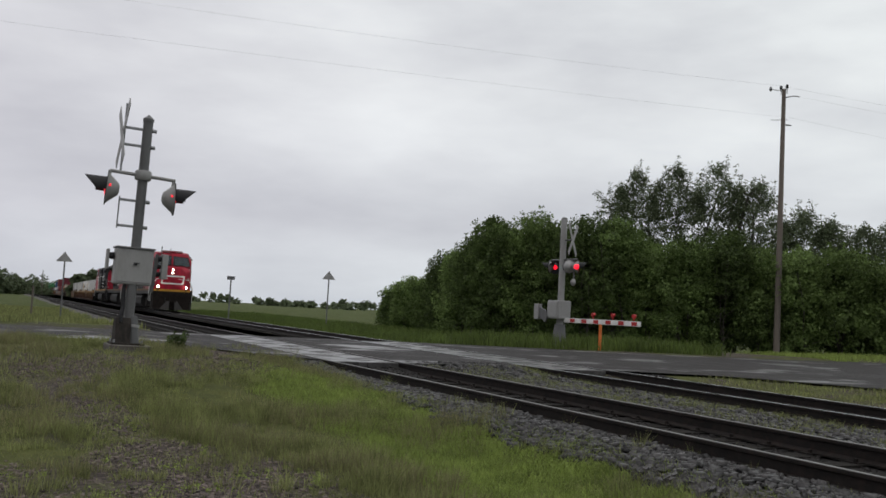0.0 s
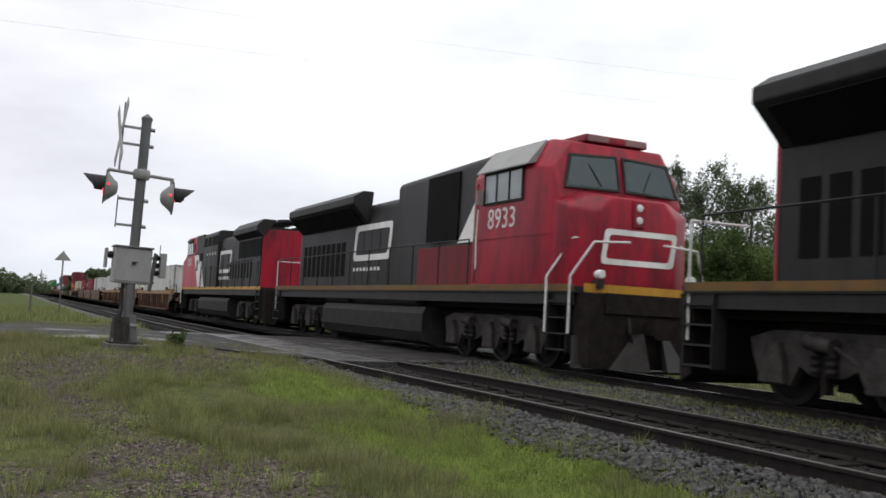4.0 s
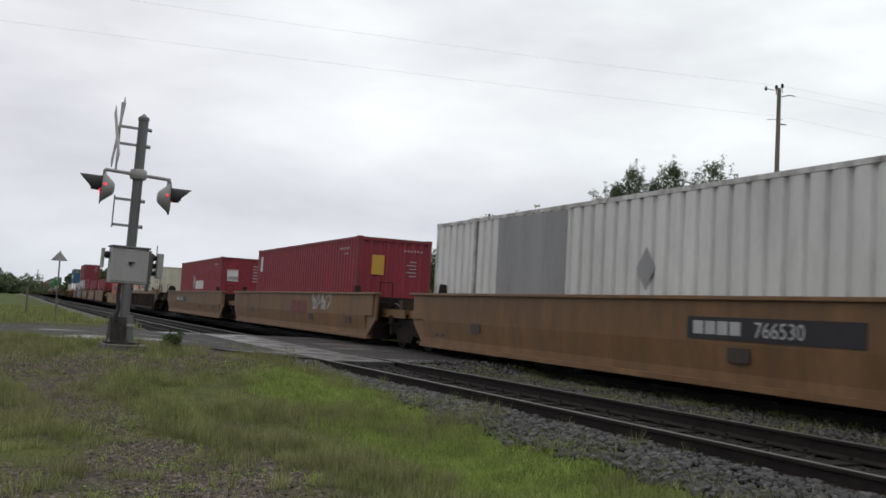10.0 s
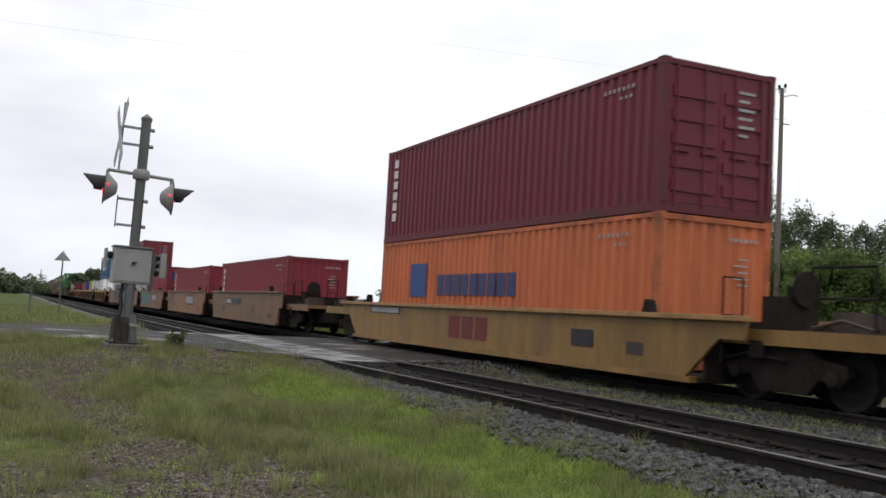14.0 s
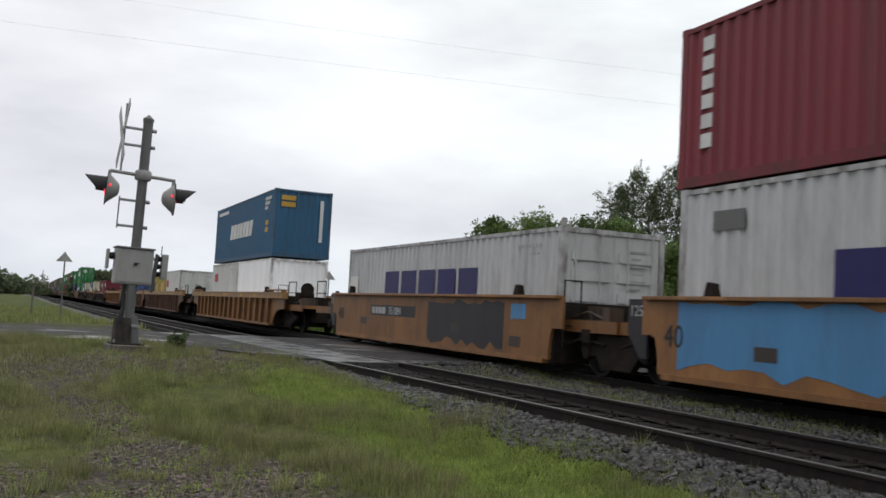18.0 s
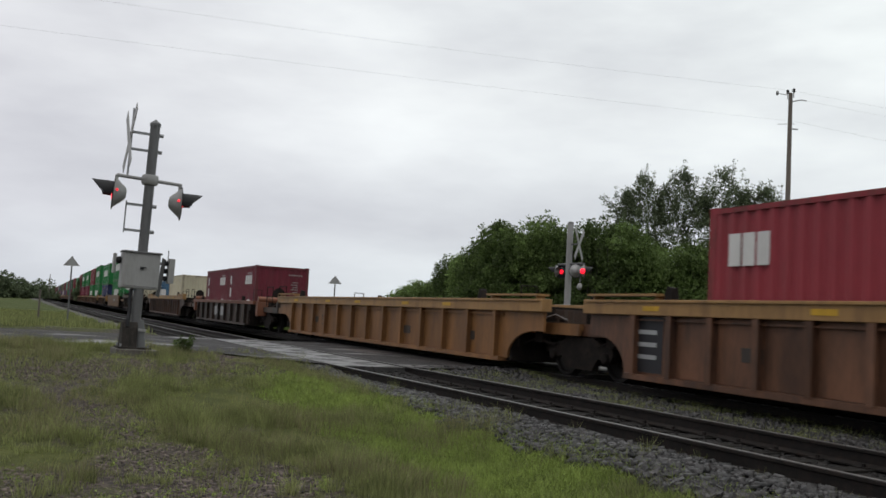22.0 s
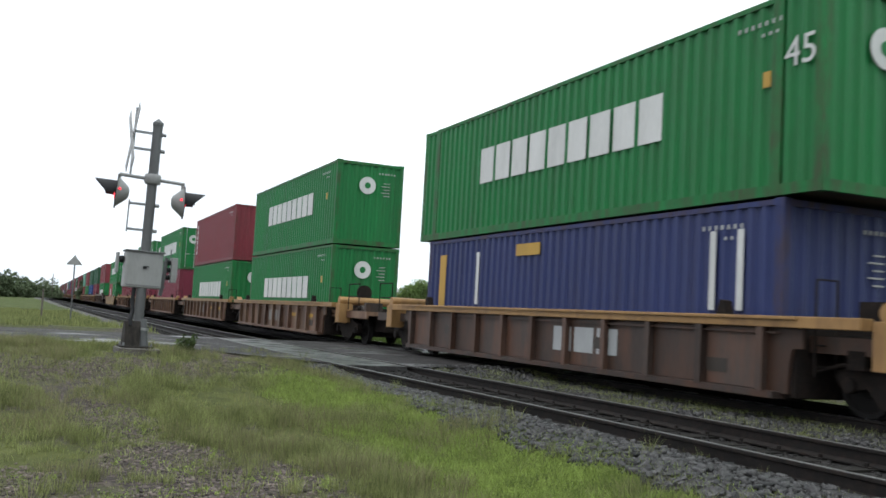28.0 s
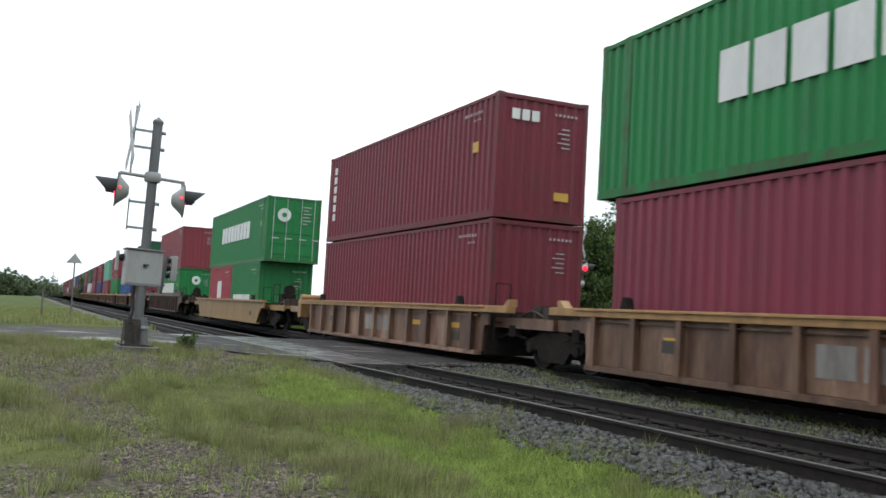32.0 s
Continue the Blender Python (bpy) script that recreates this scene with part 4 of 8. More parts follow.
def blades(rng, pts, heights, width, lean=0.35, out=None):
    """Bent, pointed grass blades standing on the given points; out: the way in which each one leans."""
    n = len(pts)
    a = rng.random(n) * 6.283
    side = np.stack([np.cos(a), np.sin(a), np.zeros(n)], 1)
    b = rng.random(n) * 6.283
    way = np.stack([np.cos(b), np.sin(b), np.zeros(n)], 1) if out is None else out
    tip = way * (heights * lean * rng.random(n))[:, None]
    w = (width * (0.6 + 0.8 * rng.random(n)))[:, None]
    up = np.zeros((n, 3))
    up[:, 2] = heights
    v = np.stack([pts - side * w, pts + side * w, pts + up * 0.55 + tip * 0.35 - side * w * 0.7, pts + up * 0.55 + tip * 0.35 + side * w * 0.7, pts + up + tip], 1)
    o = np.arange(n)[:, None] * 5
    f = np.concatenate([o + [0, 1, 3], o + [0, 3, 2], o + [2, 3, 4]])
    return v.reshape(-1, 3), f


def sampled(f, x0, x1, y0, y1, step):
    """A function of the plan, read once on a grid, then answered for whole arrays of points."""
    gx, gy = np.arange(x0, x1 + 2 * step, step), np.arange(y0, y1 + 2 * step, step)
    table = np.array([[f(x, y) for x in gx] for y in gy])

    def at(x, y):
        u, v = np.clip((x - x0) / step, 0, len(gx) - 1.001), np.clip((y - y0) / step, 0, len(gy) - 1.001)
        i, j = u.astype(int), v.astype(int)
        p, q = u - i, v - j
        return (table[j, i] * (1 - p) + table[j, i + 1] * p) * (1 - q) + (table[j + 1, i] * (1 - p) + table[j + 1, i + 1] * p) * q
    return at


BARE = ((-14.9, -9.7, 1.35, 2.7), (-15.7, -7.8, 1.4, 0.55), (-10.8, -10.2, 1.4, 0.45), (-8.8, -10.0, 1.0, 0.6), (-8.1, -11.3, 0.7, 0.4), (-7.7, -9.5, 1.0, 0.75),
        (-6.7, -9.9, 0.9, 1.0), (-15.4, -9.3, 0.8, 0.7), (-17.6, -8.9, 0.7, 0.6), (-19.3, -7.0, 2.4, 1.1), (-12.6, -11.9, 1.2, 0.5), (-6.9, -11.3, 0.8, 0.4))


def lushness(x, y):
    """How thick the grass grows on the near verge."""
    k = 1.0
    for bx, by, rx, ry in BARE:
        d = math.hypot((x - bx) / rx, (y - by) / ry)
        k = min(k, smooth(0.65, 1.25, d + 0.35 * noise.noise((x * 1.7, y * 1.7, 7.0))))
    s = y - y_siding(x)
    k *= smooth(1.15, 1.75, -s + 0.30 * noise.noise((x * 1.1, y * 1.1, 2.0)) - 0.2 * smooth(-12, -5, x))
    inside = smooth(0.0, 0.6, x - road_left(y)) * smooth(0.0, 0.6, road_right(y) + 0.6 - x)
    return k * (1 - inside)


LINE_X = np.linspace(-130, 30, 1601)
LINE_SIDING, LINE_MAIN = (np.array([bend(x, line)[0] for x in LINE_X]) for line in (SIDING, MAIN))
SOIL = sampled(ground_z, -22, -2, -13, 6.5, 0.12)
LUSH = sampled(lushness, -22, -2, -13, -3.5, 0.1)


def scatter(rng, n, x0, x1, y0, y1, dense, want, step=0.08, soil=None):
    """Points strewn over a stretch of the plan as thickly as dense says."""
    x, y = rng.uniform(x0, x1, n), rng.uniform(y0, y1, n)
    keep = rng.random(n) < sampled(dense, x0, x1, y0, y1, step)(x, y)
    x, y = x[keep][:want], y[keep][:want]
    z = (soil or sampled(ground_z, x0, x1, y0, y1, max(step, 0.3)))(x, y)
    return np.stack([x, y, z - 0.01], 1)


def near_grass():
    rng = np.random.default_rng(21)

    def in_view(x, y):
        # the wedge that opens from the tripod towards the crossing
        return 1.0 if -1.2 < (y + 11.7) / max(0.5, -x) < 1.35 else 0.0

    def patch(x, y):
        return smooth(-0.25, 0.30, noise.noise((x * 0.7, y * 0.9, 5.0)))

    def grassy(x, y):
        return in_view(x, y) * LUSH(np.float64(x), np.float64(y)) * (0.20 + 0.80 * patch(x, y)) + 0.05 * in_view(x, y)

    def tufted(count, per, high, spread, lean, straw):
        """Tufts of blades that fan out from a common root."""
        root = scatter(rng, count * 6, -21.2, -4.2, -12.4, -5.2, grassy, count, 0.1, SOIL)
        tall = np.array([0.55 + 0.75 * patch(x, y) + 0.5 * noise.noise((x * 2.1, y * 2.1, 1.0)) for x, y, _ in root]) * rng.uniform(0.55, 1.35, len(root))
        k = np.repeat(np.arange(len(root)), per)
        a, far = rng.random(len(k)) * 6.283, np.sqrt(rng.random(len(k)))
        out = np.stack([np.cos(a), np.sin(a), np.zeros(len(k))], 1)
        pts = root[k] + out * (far * spread * (0.5 + rng.random(len(root))[k]))[:, None]
        h = np.clip(high * tall[k] * (1.05 - 0.45 * far) * rng.uniform(0.6, 1.15, len(k)), 0.025, 0.5)
        pick = rng.random(len(k)) < (straw * np.array([smooth(-0.15, 0.35, noise.noise((x * 0.8, y * 0.8, 30.0))) for x, y, _ in root]))[k]
        return pts, h, out, pick
    for count, per, high, spread, lean, straw, width in ((3900, 30, 0.175, 0.085, 0.7, 0.55, 0.0030), (7500, 7, 0.075, 0.10, 0.9, 0.4, 0.0033)):
        pts, h, out, pick = tufted(count, per, high, spread, lean, straw)
        for sel, m, name, label in ((~pick, M_BLADE, "verge_grass", "wet green grass growing in tufts on the gravel verge"), (pick, M_STRAW, "seeding_grass", "yellowish seeding grass among the verge grass")):
            v, f = blades(rng, pts[sel], h[sel] * (1.18 if m is M_STRAW else 1.0), width * (0.75 if m is M_STRAW else 1.0), lean, out[sel])
            tagged(new(name, mesh_from_arrays(name, v, f, m)), label, "grass", kind="stuff")

    def edge_band(x, y):
        s = y - y_siding(x)
        return smooth(3.5, 2.4, -s + 0.5 * noise.noise((x, y, 4.0))) * smooth(1.25, 1.70, -s + 0.3 * noise.noise((x * 1.4, y * 1.4, 8.0))) * smooth(-15.5, -11.5, x)
    low = scatter(rng, 260000, -15, -3.8, -9.4, -4.6, lambda x, y: in_view(x, y) * edge_band(x, y) * (0.35 + 0.65 * smooth(-0.2, 0.2, noise.noise((x * 2.6, y * 2.6, 6.0)))), 60000, 0.08, SOIL)
    v, f = blades(rng, low, 0.03 + 0.10 * rng.random(len(low)), 0.0048, 0.9)
    tagged(new("low_weeds", mesh_from_arrays("low_weeds", v, f, M_BRIGHT)), "bright green low weeds at the edge of the ballast", "weeds", kind="stuff")
    # small-leaved creeping weeds on the thin gravel and along the ballast
    creep = scatter(rng, 90000, -16, -4.2, -12.0, -5.2, lambda x, y: in_view(x, y) * max(0.9 * edge_band(x, y), 0.05 * (1 - LUSH(np.float64(x), np.float64(y))) * smooth(-1.6, -2.0, y - y_siding(x)) * smooth(-12.8, -10.0, x) * smooth(-0.10, 0.25, noise.noise((x * 1.5, y * 1.5, 14.0)))), 11000, 0.08, SOIL)
    v, f = leaf_cloud(rng, creep + [0, 0, 0.03], 0.02 + 0.05 * rng.random(len(creep)), 14, 0.011)
    tagged(new("creeping_weeds", mesh_from_arrays("creeping_weeds", v, f, M_BRIGHT)), "small-leaved green weeds creeping over the gravel", "weeds", kind="stuff")
    sprig = scatter(rng, 60000, -17, -4.5, -12.2, -5.6, lambda x, y: in_view(x, y) * (1 - LUSH(np.float64(x), np.float64(y))) * 0.3, 6000, 0.1, SOIL)
    v, f = blades(rng, sprig, 0.025 + 0.06 * rng.random(len(sprig)), 0.004, 0.9)
    tagged(new("gravel_weeds", mesh_from_arrays("gravel_weeds", v, f, M_BLADE)), "sparse small weeds on bare gravel", "weeds", kind="stuff")
    # the field strips beyond the road on both sides of the line
    left = scatter(rng, 160000, -90, -31.0, -22, -3.5, lambda x, y: 0.15 + 0.85 * smooth(-0.2, 0.3, noise.noise((x * 0.5, y * 0.5, 2.0))) if y < y_siding(x) - 1.9 and x < road_left(y) - 0.4 else 0.0, 60000, 0.35)
    v, f = blades(rng, left, 0.08 + 0.22 * rng.random(len(left)), 0.012)
    tagged(new("field_grass", mesh_from_arrays("field_grass", v, f, M_BLADE)), "green meadow grass beside the railway", "grass", kind="stuff")
    right = scatter(rng, 200000, -110, -27.5, 2.0, 26, lambda x, y: 1.0 if y_main(x) + 2.4 < y < y_main(x) + 15 and x < road_left(y) - 0.6 else 0.0, 80000, 0.4)
    off = right[:, 1] - np.interp(right[:, 0], LINE_X, LINE_MAIN)
    v, f = blades(rng, right, (0.22 + 0.45 * rng.random(len(right)) * np.clip((off - 2.0) / 2.5, 0.25, 1)), 0.020, 0.6)
    tagged(new("tall_grass", mesh_from_arrays("tall_grass", v, f, M_WETGRASS)), "tall wet grass between the line and the shrubs", "grass", kind="stuff")
    verge = scatter(rng, 90000, -38, -22, 20, 48, lambda x, y: 0.3 + 0.7 * smooth(-0.2, 0.2, noise.noise((x * 0.6, y * 0.6, 3.0))) if x < road_left(y) - 0.2 else 0.0, 26000, 0.3)
    v, f = blades(rng, verge, 0.06 + 0.18 * rng.random(len(verge)), 0.016, 0.6)
    tagged(new("roadside_grass", mesh_from_arrays("roadside_grass", v, f, M_BRIGHT)), "bright green roadside grass in front of the shrubs", "grass", kind="stuff")
    tri = scatter(rng, 40000, -15.5, -4, 0.2, 6.4, lambda x, y: smooth(-0.35, 0.25, noise.noise((x * 0.9, y * 0.9, 12.0))) if y > y_main(x) + 1.7 and x > road_right(y) + 0.1 else 0.0, 11000, 0.1)
    v, f = blades(rng, tri, 0.03 + 0.10 * rng.random(len(tri)), 0.007, 0.8)
    tagged(new("trackside_grass", mesh_from_arrays("trackside_grass", v, f, M_BLADE)), "short yellow-green grass between the track and the road", "grass", kind="stuff")
    strip = scatter(rng, 110000, -16.5, -4, -4.4, -0.5, lambda x, y: max(0.0, 0.35 + 1.3 * noise.noise((x * 1.2, y * 2, 1.0))) if y_siding(x) + 1.1 < y < y_main(x) - 1.0 else 0.0, 15000, 0.1, SOIL)
    v, f = blades(rng, strip, 0.04 + 0.13 * rng.random(len(strip)), 0.005, 0.8)
    tagged(new("track_weeds", mesh_from_arrays("track_weeds", v, f, M_BLADE)), "thin weeds in the ballast between the tracks", "weeds", kind="stuff")


near_grass()


def leafy_weed(x, y, h, seed):
    rng = np.random.default_rng(seed)
    w = thing("tall_weed", "dark leafy weed beside the signal's base", "weed", m=pose(x, y, ground_z(x, y)))
    st = Shape()
    cs = []
    for k in range(5):
        q = Vector((rng.normal(0, 0.07), rng.normal(0, 0.07), h * rng.uniform(0.7, 1)))
        st.tube((0, 0, -0.02), q, 0.008, 5, 0.003)
        cs += [tuple(q * t) for t in (0.35, 0.55, 0.75, 0.95)]
    part("stem", st, M_LEAF[1], w)
    v, f = leaf_cloud(rng, np.array(cs), np.full(len(cs), 0.07), 14, 0.035)
    part("leaves", mesh_from_arrays("leaves", v, f, M_LEAF[1]), None, w)


leafy_weed(-17.3, -8.05, 0.42, 5)
leafy_weed(-17.6, -8.2, 0.25, 6)

# ---- ballast ----
def build_ballast():
    rng = np.random.default_rng(31)
    corner = np.array([(x, y, z) for z in (-1, 1) for y in (-1, 1) for x in (-1, 1)], dtype=float) * 0.72
    base_f = np.array([(0, 2, 3), (0, 3, 1), (4, 5, 7), (4, 7, 6), (0, 1, 5), (0, 5, 4), (2, 6, 7), (2, 7, 3), (0, 4, 6), (0, 6, 2), (1, 3, 7), (1, 7, 5)])
    kinds = []
    for k in range(9):
        kinds.append(corner * (0.55 + 0.65 * rng.random((8, 3))) * np.array([1.05, 0.85, 0.62]))
    bed = thing("ballast", "grey crushed stone ballast under and beside the tracks", "ballast", kind="structure")
    count = 220000
    x, y = rng.uniform(-17.2, -1.8, count), rng.uniform(-8.6, 1.5, count)
    s, r = y - np.interp(x, LINE_X, LINE_SIDING), y - np.interp(x, LINE_X, LINE_MAIN)
    ragged = sampled(lambda a, b: 0.26 * noise.noise((a * 1.3, 0, 0)) + 0.16 * noise.noise((a * 5, b * 5, 9)), -17.4, -1.6, -8.8, 1.7, 0.1)(x, y)
    lim = -1.25 - 0.55 * np.clip((x + 16.5) / 7, 0, 1) + ragged
    clear = (s > lim) & (r < 1.9) & (np.minimum(np.abs(np.abs(s) - 0.7525), np.abs(np.abs(r) - 0.7525)) > 0.09)
    between = (s > 1.0) & (r < -1.0)
    inner = (s > -0.80) & ~between
    u = rng.random(count)
    loose = np.flatnonzero(clear & ~inner & ((s < -0.8) | (u < 0.5)))[:26000]
    oily = np.flatnonzero(clear & inner & (u < 0.30))[:11000]
    spots = np.stack([x, y, SOIL(x, y) + rng.uniform(-0.005, 0.062, count)], 1)[loose]
    stained = np.stack([x, y, SOIL(x, y) + rng.uniform(-0.03, 0.012, count)], 1)[oily]
    # a dark sheet whose colour gives the gaps between the stones their shade
    xs = np.arange(-17.4, 14.0, 0.3)
    cols = 22
    rows = []
    for bx in xs:
        a, b = y_siding(bx) - 1.25 - 0.45 * smooth(-16.5, -9.5, bx) + 0.2 * noise.noise((bx * 1.3, 0, 0)), y_main(bx) + 1.8
        rows += [(bx, mix(a, b, k / cols), ground_z(bx, mix(a, b, k / cols)) + 0.008) for k in range(cols + 1)]
    i = ((np.arange(len(xs) - 1) * (cols + 1))[:, None] + np.arange(cols)).ravel()
    part("fines", mesh_from_arrays("fines", rows, np.stack([i, i + cols + 1, i + cols + 2, i + 1], 1), M_GAPSHADE), None, bed, "dark sheet that paints shade into the gaps between the stones")
    near = np.argsort(np.hypot(spots[:, 0] + 5.5, (spots[:, 1] + 7.0) * 2.0))
    meshes = []
    for v in kinds:
        me = bpy.data.meshes.new("stone")
        me.from_pydata(v.tolist(), [], base_f.tolist())
        me.materials.append(M_STONE)
        meshes.append(me)
    for j in near[:300]:
        ob = part("stone", meshes[int(rng.integers(9))], None, bed)
        k = rng.uniform(0.030, 0.064)
        ob.matrix_basis = Matrix.LocRotScale(spots[j] + [0, 0, k * 0.3], Euler(rng.uniform(-0.6, 3.1, 3)), (k, k, k))

    def strewn(name, rest, size, m, label):
        n = len(rest)
        ang, tilt = rng.random(n) * 6.283, rng.normal(0, 0.6, n)
        v = np.stack(kinds)[rng.integers(0, 9, n)]
        ca, sa, ct, stt = np.cos(ang), np.sin(ang), np.cos(tilt), np.sin(tilt)
        y2 = v[:, :, 1] * ct[:, None] - v[:, :, 2] * stt[:, None]
        z2 = v[:, :, 1] * stt[:, None] + v[:, :, 2] * ct[:, None]
        x2 = v[:, :, 0] * ca[:, None] - y2 * sa[:, None]
        y3 = v[:, :, 0] * sa[:, None] + y2 * ca[:, None]
        w = np.stack([x2, y3, z2], 2) * size[:, None, None] + rest[:, None, :] + np.array([0, 0, 0.006])
        f = (base_f[None] + (np.arange(n) * 8)[:, None, None]).reshape(-1, 3)
        part(name, mesh_from_arrays(name, w.reshape(-1, 3), f, m), None, bed, label)["kind"] = "stuff"
    rest = spots[near[300:]]
    strewn("loose_stones", rest, rng.uniform(0.024, 0.060, len(rest)), M_STONE, "loose grey ballast stones")
    strewn("stained_stones", stained, rng.uniform(0.018, 0.040, len(stained)), M_STONE_OILY, "dark oil-stained ballast between the rails")
    # the bed that runs on beyond the road
    xs = np.concatenate([np.linspace(-620, -130, 40), np.linspace(-125, -29.2, 80)])
    rows = []
    for x in xs:
        a, b = y_siding(x), y_main(x)
        wob = 0.25 * noise.noise((x * 0.8, 0, 3.0))
        rows += [(x, a - 2.3 + wob, -0.52), (x, a - 1.5 + wob, -0.20), (x, b + 1.6 - wob, -0.20), (x, b + 2.6 - wob, -0.56)]
    i = (np.arange(len(xs) - 1) * 4)[:, None] + np.arange(3)
    i = i.ravel()
    part("far_bed", mesh_from_arrays("far_bed", rows, np.stack([i, i + 4, i + 5, i + 1], 1), M_BED), None, bed, "dark gravel bed of the far tracks")
    # gravel on the bare patches of the verge
    x, y = rng.uniform(-21.8, -4.5, 80000), rng.uniform(-12.2, -5.8, 80000)
    keep = (rng.random(80000) < (1 - LUSH(x, y)) * 0.9) & (y < np.interp(x, LINE_X, LINE_SIDING) - 1.5) & ~((road_left(y) < x) & (x < road_right(y) - 1.3 * rng.random(80000) ** 2))
    rest = np.stack([x, y, SOIL(x, y)], 1)[keep][:17000]
    n = len(rest)
    v = np.stack(kinds)[rng.integers(0, 9, n)] * rng.uniform(0.007, 0.028, n)[:, None, None] + rest[:, None, :]
    f = (base_f[None] + (np.arange(n) * 8)[:, None, None]).reshape(-1, 3)
    ob = new("verge_gravel", mesh_from_arrays("verge_gravel", v.reshape(-1, 3), f, M_GRAVEL))
    tagged(ob, "small pinkish-grey gravel on the bare verge", "gravel", kind="stuff")


M_GRAVEL = mat("verge gravel", (0.150, 0.120, 0.106), rough=0.8, var=0.35, scale=5, island=0.85, bump=0.3, spec=0.2)
build_ballast()

# ---- the train ----
MOVERS = []


def travelled(t):
    """How far the train has come since the start, in metres."""
    return 20.755 * t + 0.00222 * (t - 16) ** 2 + 0.0000373 * (t - 16) ** 3


def on_line(along, t):
    x = along + travelled(t)
    y, d = bend(x, MAIN)
    return x, Matrix.Translation((x, y, 0)) @ Matrix.Rotation(math.atan(d), 4, "Z")


def rides(ob, along, z=0.0):
    """Sets a thing on the train, so far along it, to be moved at the end."""
    MOVERS.append((ob, along, z))
    return ob


WELLS = {}
C_TAN = paint("tan wagon paint", (0.20, 0.112, 0.052), var=0.2, dirt=(0.07, 0.045, 0.03), amount=0.7, worn=0.42)
C_BROWN = paint("brown orange wagon paint", (0.17, 0.080, 0.046), var=0.35, dirt=(0.035, 0.022, 0.017), amount=0.85, worn=0.39, per_object=0.30)
C_ORANGE = paint("orange wagon paint", (0.25, 0.120, 0.045), var=0.25, dirt=(0.07, 0.034, 0.02), amount=0.7, worn=0.42, per_object=0.22)
C_CHORD = paint("yellow orange wagon chord", (0.33, 0.19, 0.075), dirt=(0.08, 0.04, 0.025), amount=0.65)
C_OLDCHORD = paint("worn brownish wagon chord", (0.19, 0.125, 0.058), dirt=(0.05, 0.035, 0.025), amount=0.7, worn=0.40)
C_DARK = paint("dark brown wagon paint", (0.040, 0.031, 0.026), var=0.35, dirt=(0.10, 0.05, 0.03), amount=0.6, per_object=0.4)
C_GREYBROWN = paint("grey brown wagon paint", (0.072, 0.053, 0.045), var=0.3, dirt=RUST, amount=0.6, worn=0.42, per_object=0.35)
C_RUSTBROWN = paint("rusty light brown wagon paint", (0.24, 0.150, 0.098), var=0.35, dirt=(0.065, 0.030, 0.022), amount=0.9, worn=0.37, per_object=0.42)
C_YELLOWTAN = paint("yellow tan wagon paint", (0.26, 0.155, 0.05), var=0.2, dirt=(0.09, 0.05, 0.025), amount=0.7, worn=0.43)
C_UNDER = mat("grimy underframe", (0.018, 0.015, 0.0135), rough=0.85, var=0.4, scale=3, dirt=(0.05, 0.03, 0.022), dirt_amount=0.3, bump=0.3, spec=0.1)
C_WHEEL = mat("wheel steel", (0.02, 0.018, 0.017), rough=0.7, metal=0.0, var=0.3, scale=4, bump=0.2, spec=0.15)
C_BLUEGRAF = paint("sprayed blue", (0.0756, 0.235, 0.437), amount=0.3)
C_TEAL = paint("sprayed teal", (0.042, 0.185, 0.185), amount=0.3)
C_SPRAYDARK = paint("sprayed black", (0.0252, 0.0252, 0.0294), amount=0.2)
C_SPRAYPALE = paint("sprayed pale grey", (0.378, 0.386, 0.386), amount=0.2)
C_PLATE = paint("stencilled plate", (0.05, 0.042, 0.036), amount=0.5)
C_SPRAYRED = paint("faded red", (0.15, 0.022, 0.022), amount=0.4)


def wheel_shape(r, y0, y1):
    s = 1 if y1 > y0 else -1
    w = abs(y1 - y0)
    return Shape().turned([(0, r * 0.35), (0.01, r * 0.40), (0.03, r * 0.42), (0.045, r * 0.80), (0.0, r * 0.86), (0.0, r), (w * 0.8, r * 1.0), (w * 0.85, r + 0.03), (w, r + 0.03), (w, r * 0.3)], (0, y0, 0), (0, s, 0), 22)


BOGIE = {}


C_TRUCK = mat("grey brake dust on steel", (0.062, 0.056, 0.052), rough=0.8, var=0.45, scale=3, dirt=(0.012, 0.011, 0.01), dirt_amount=0.6, bump=0.4, spec=0.15)


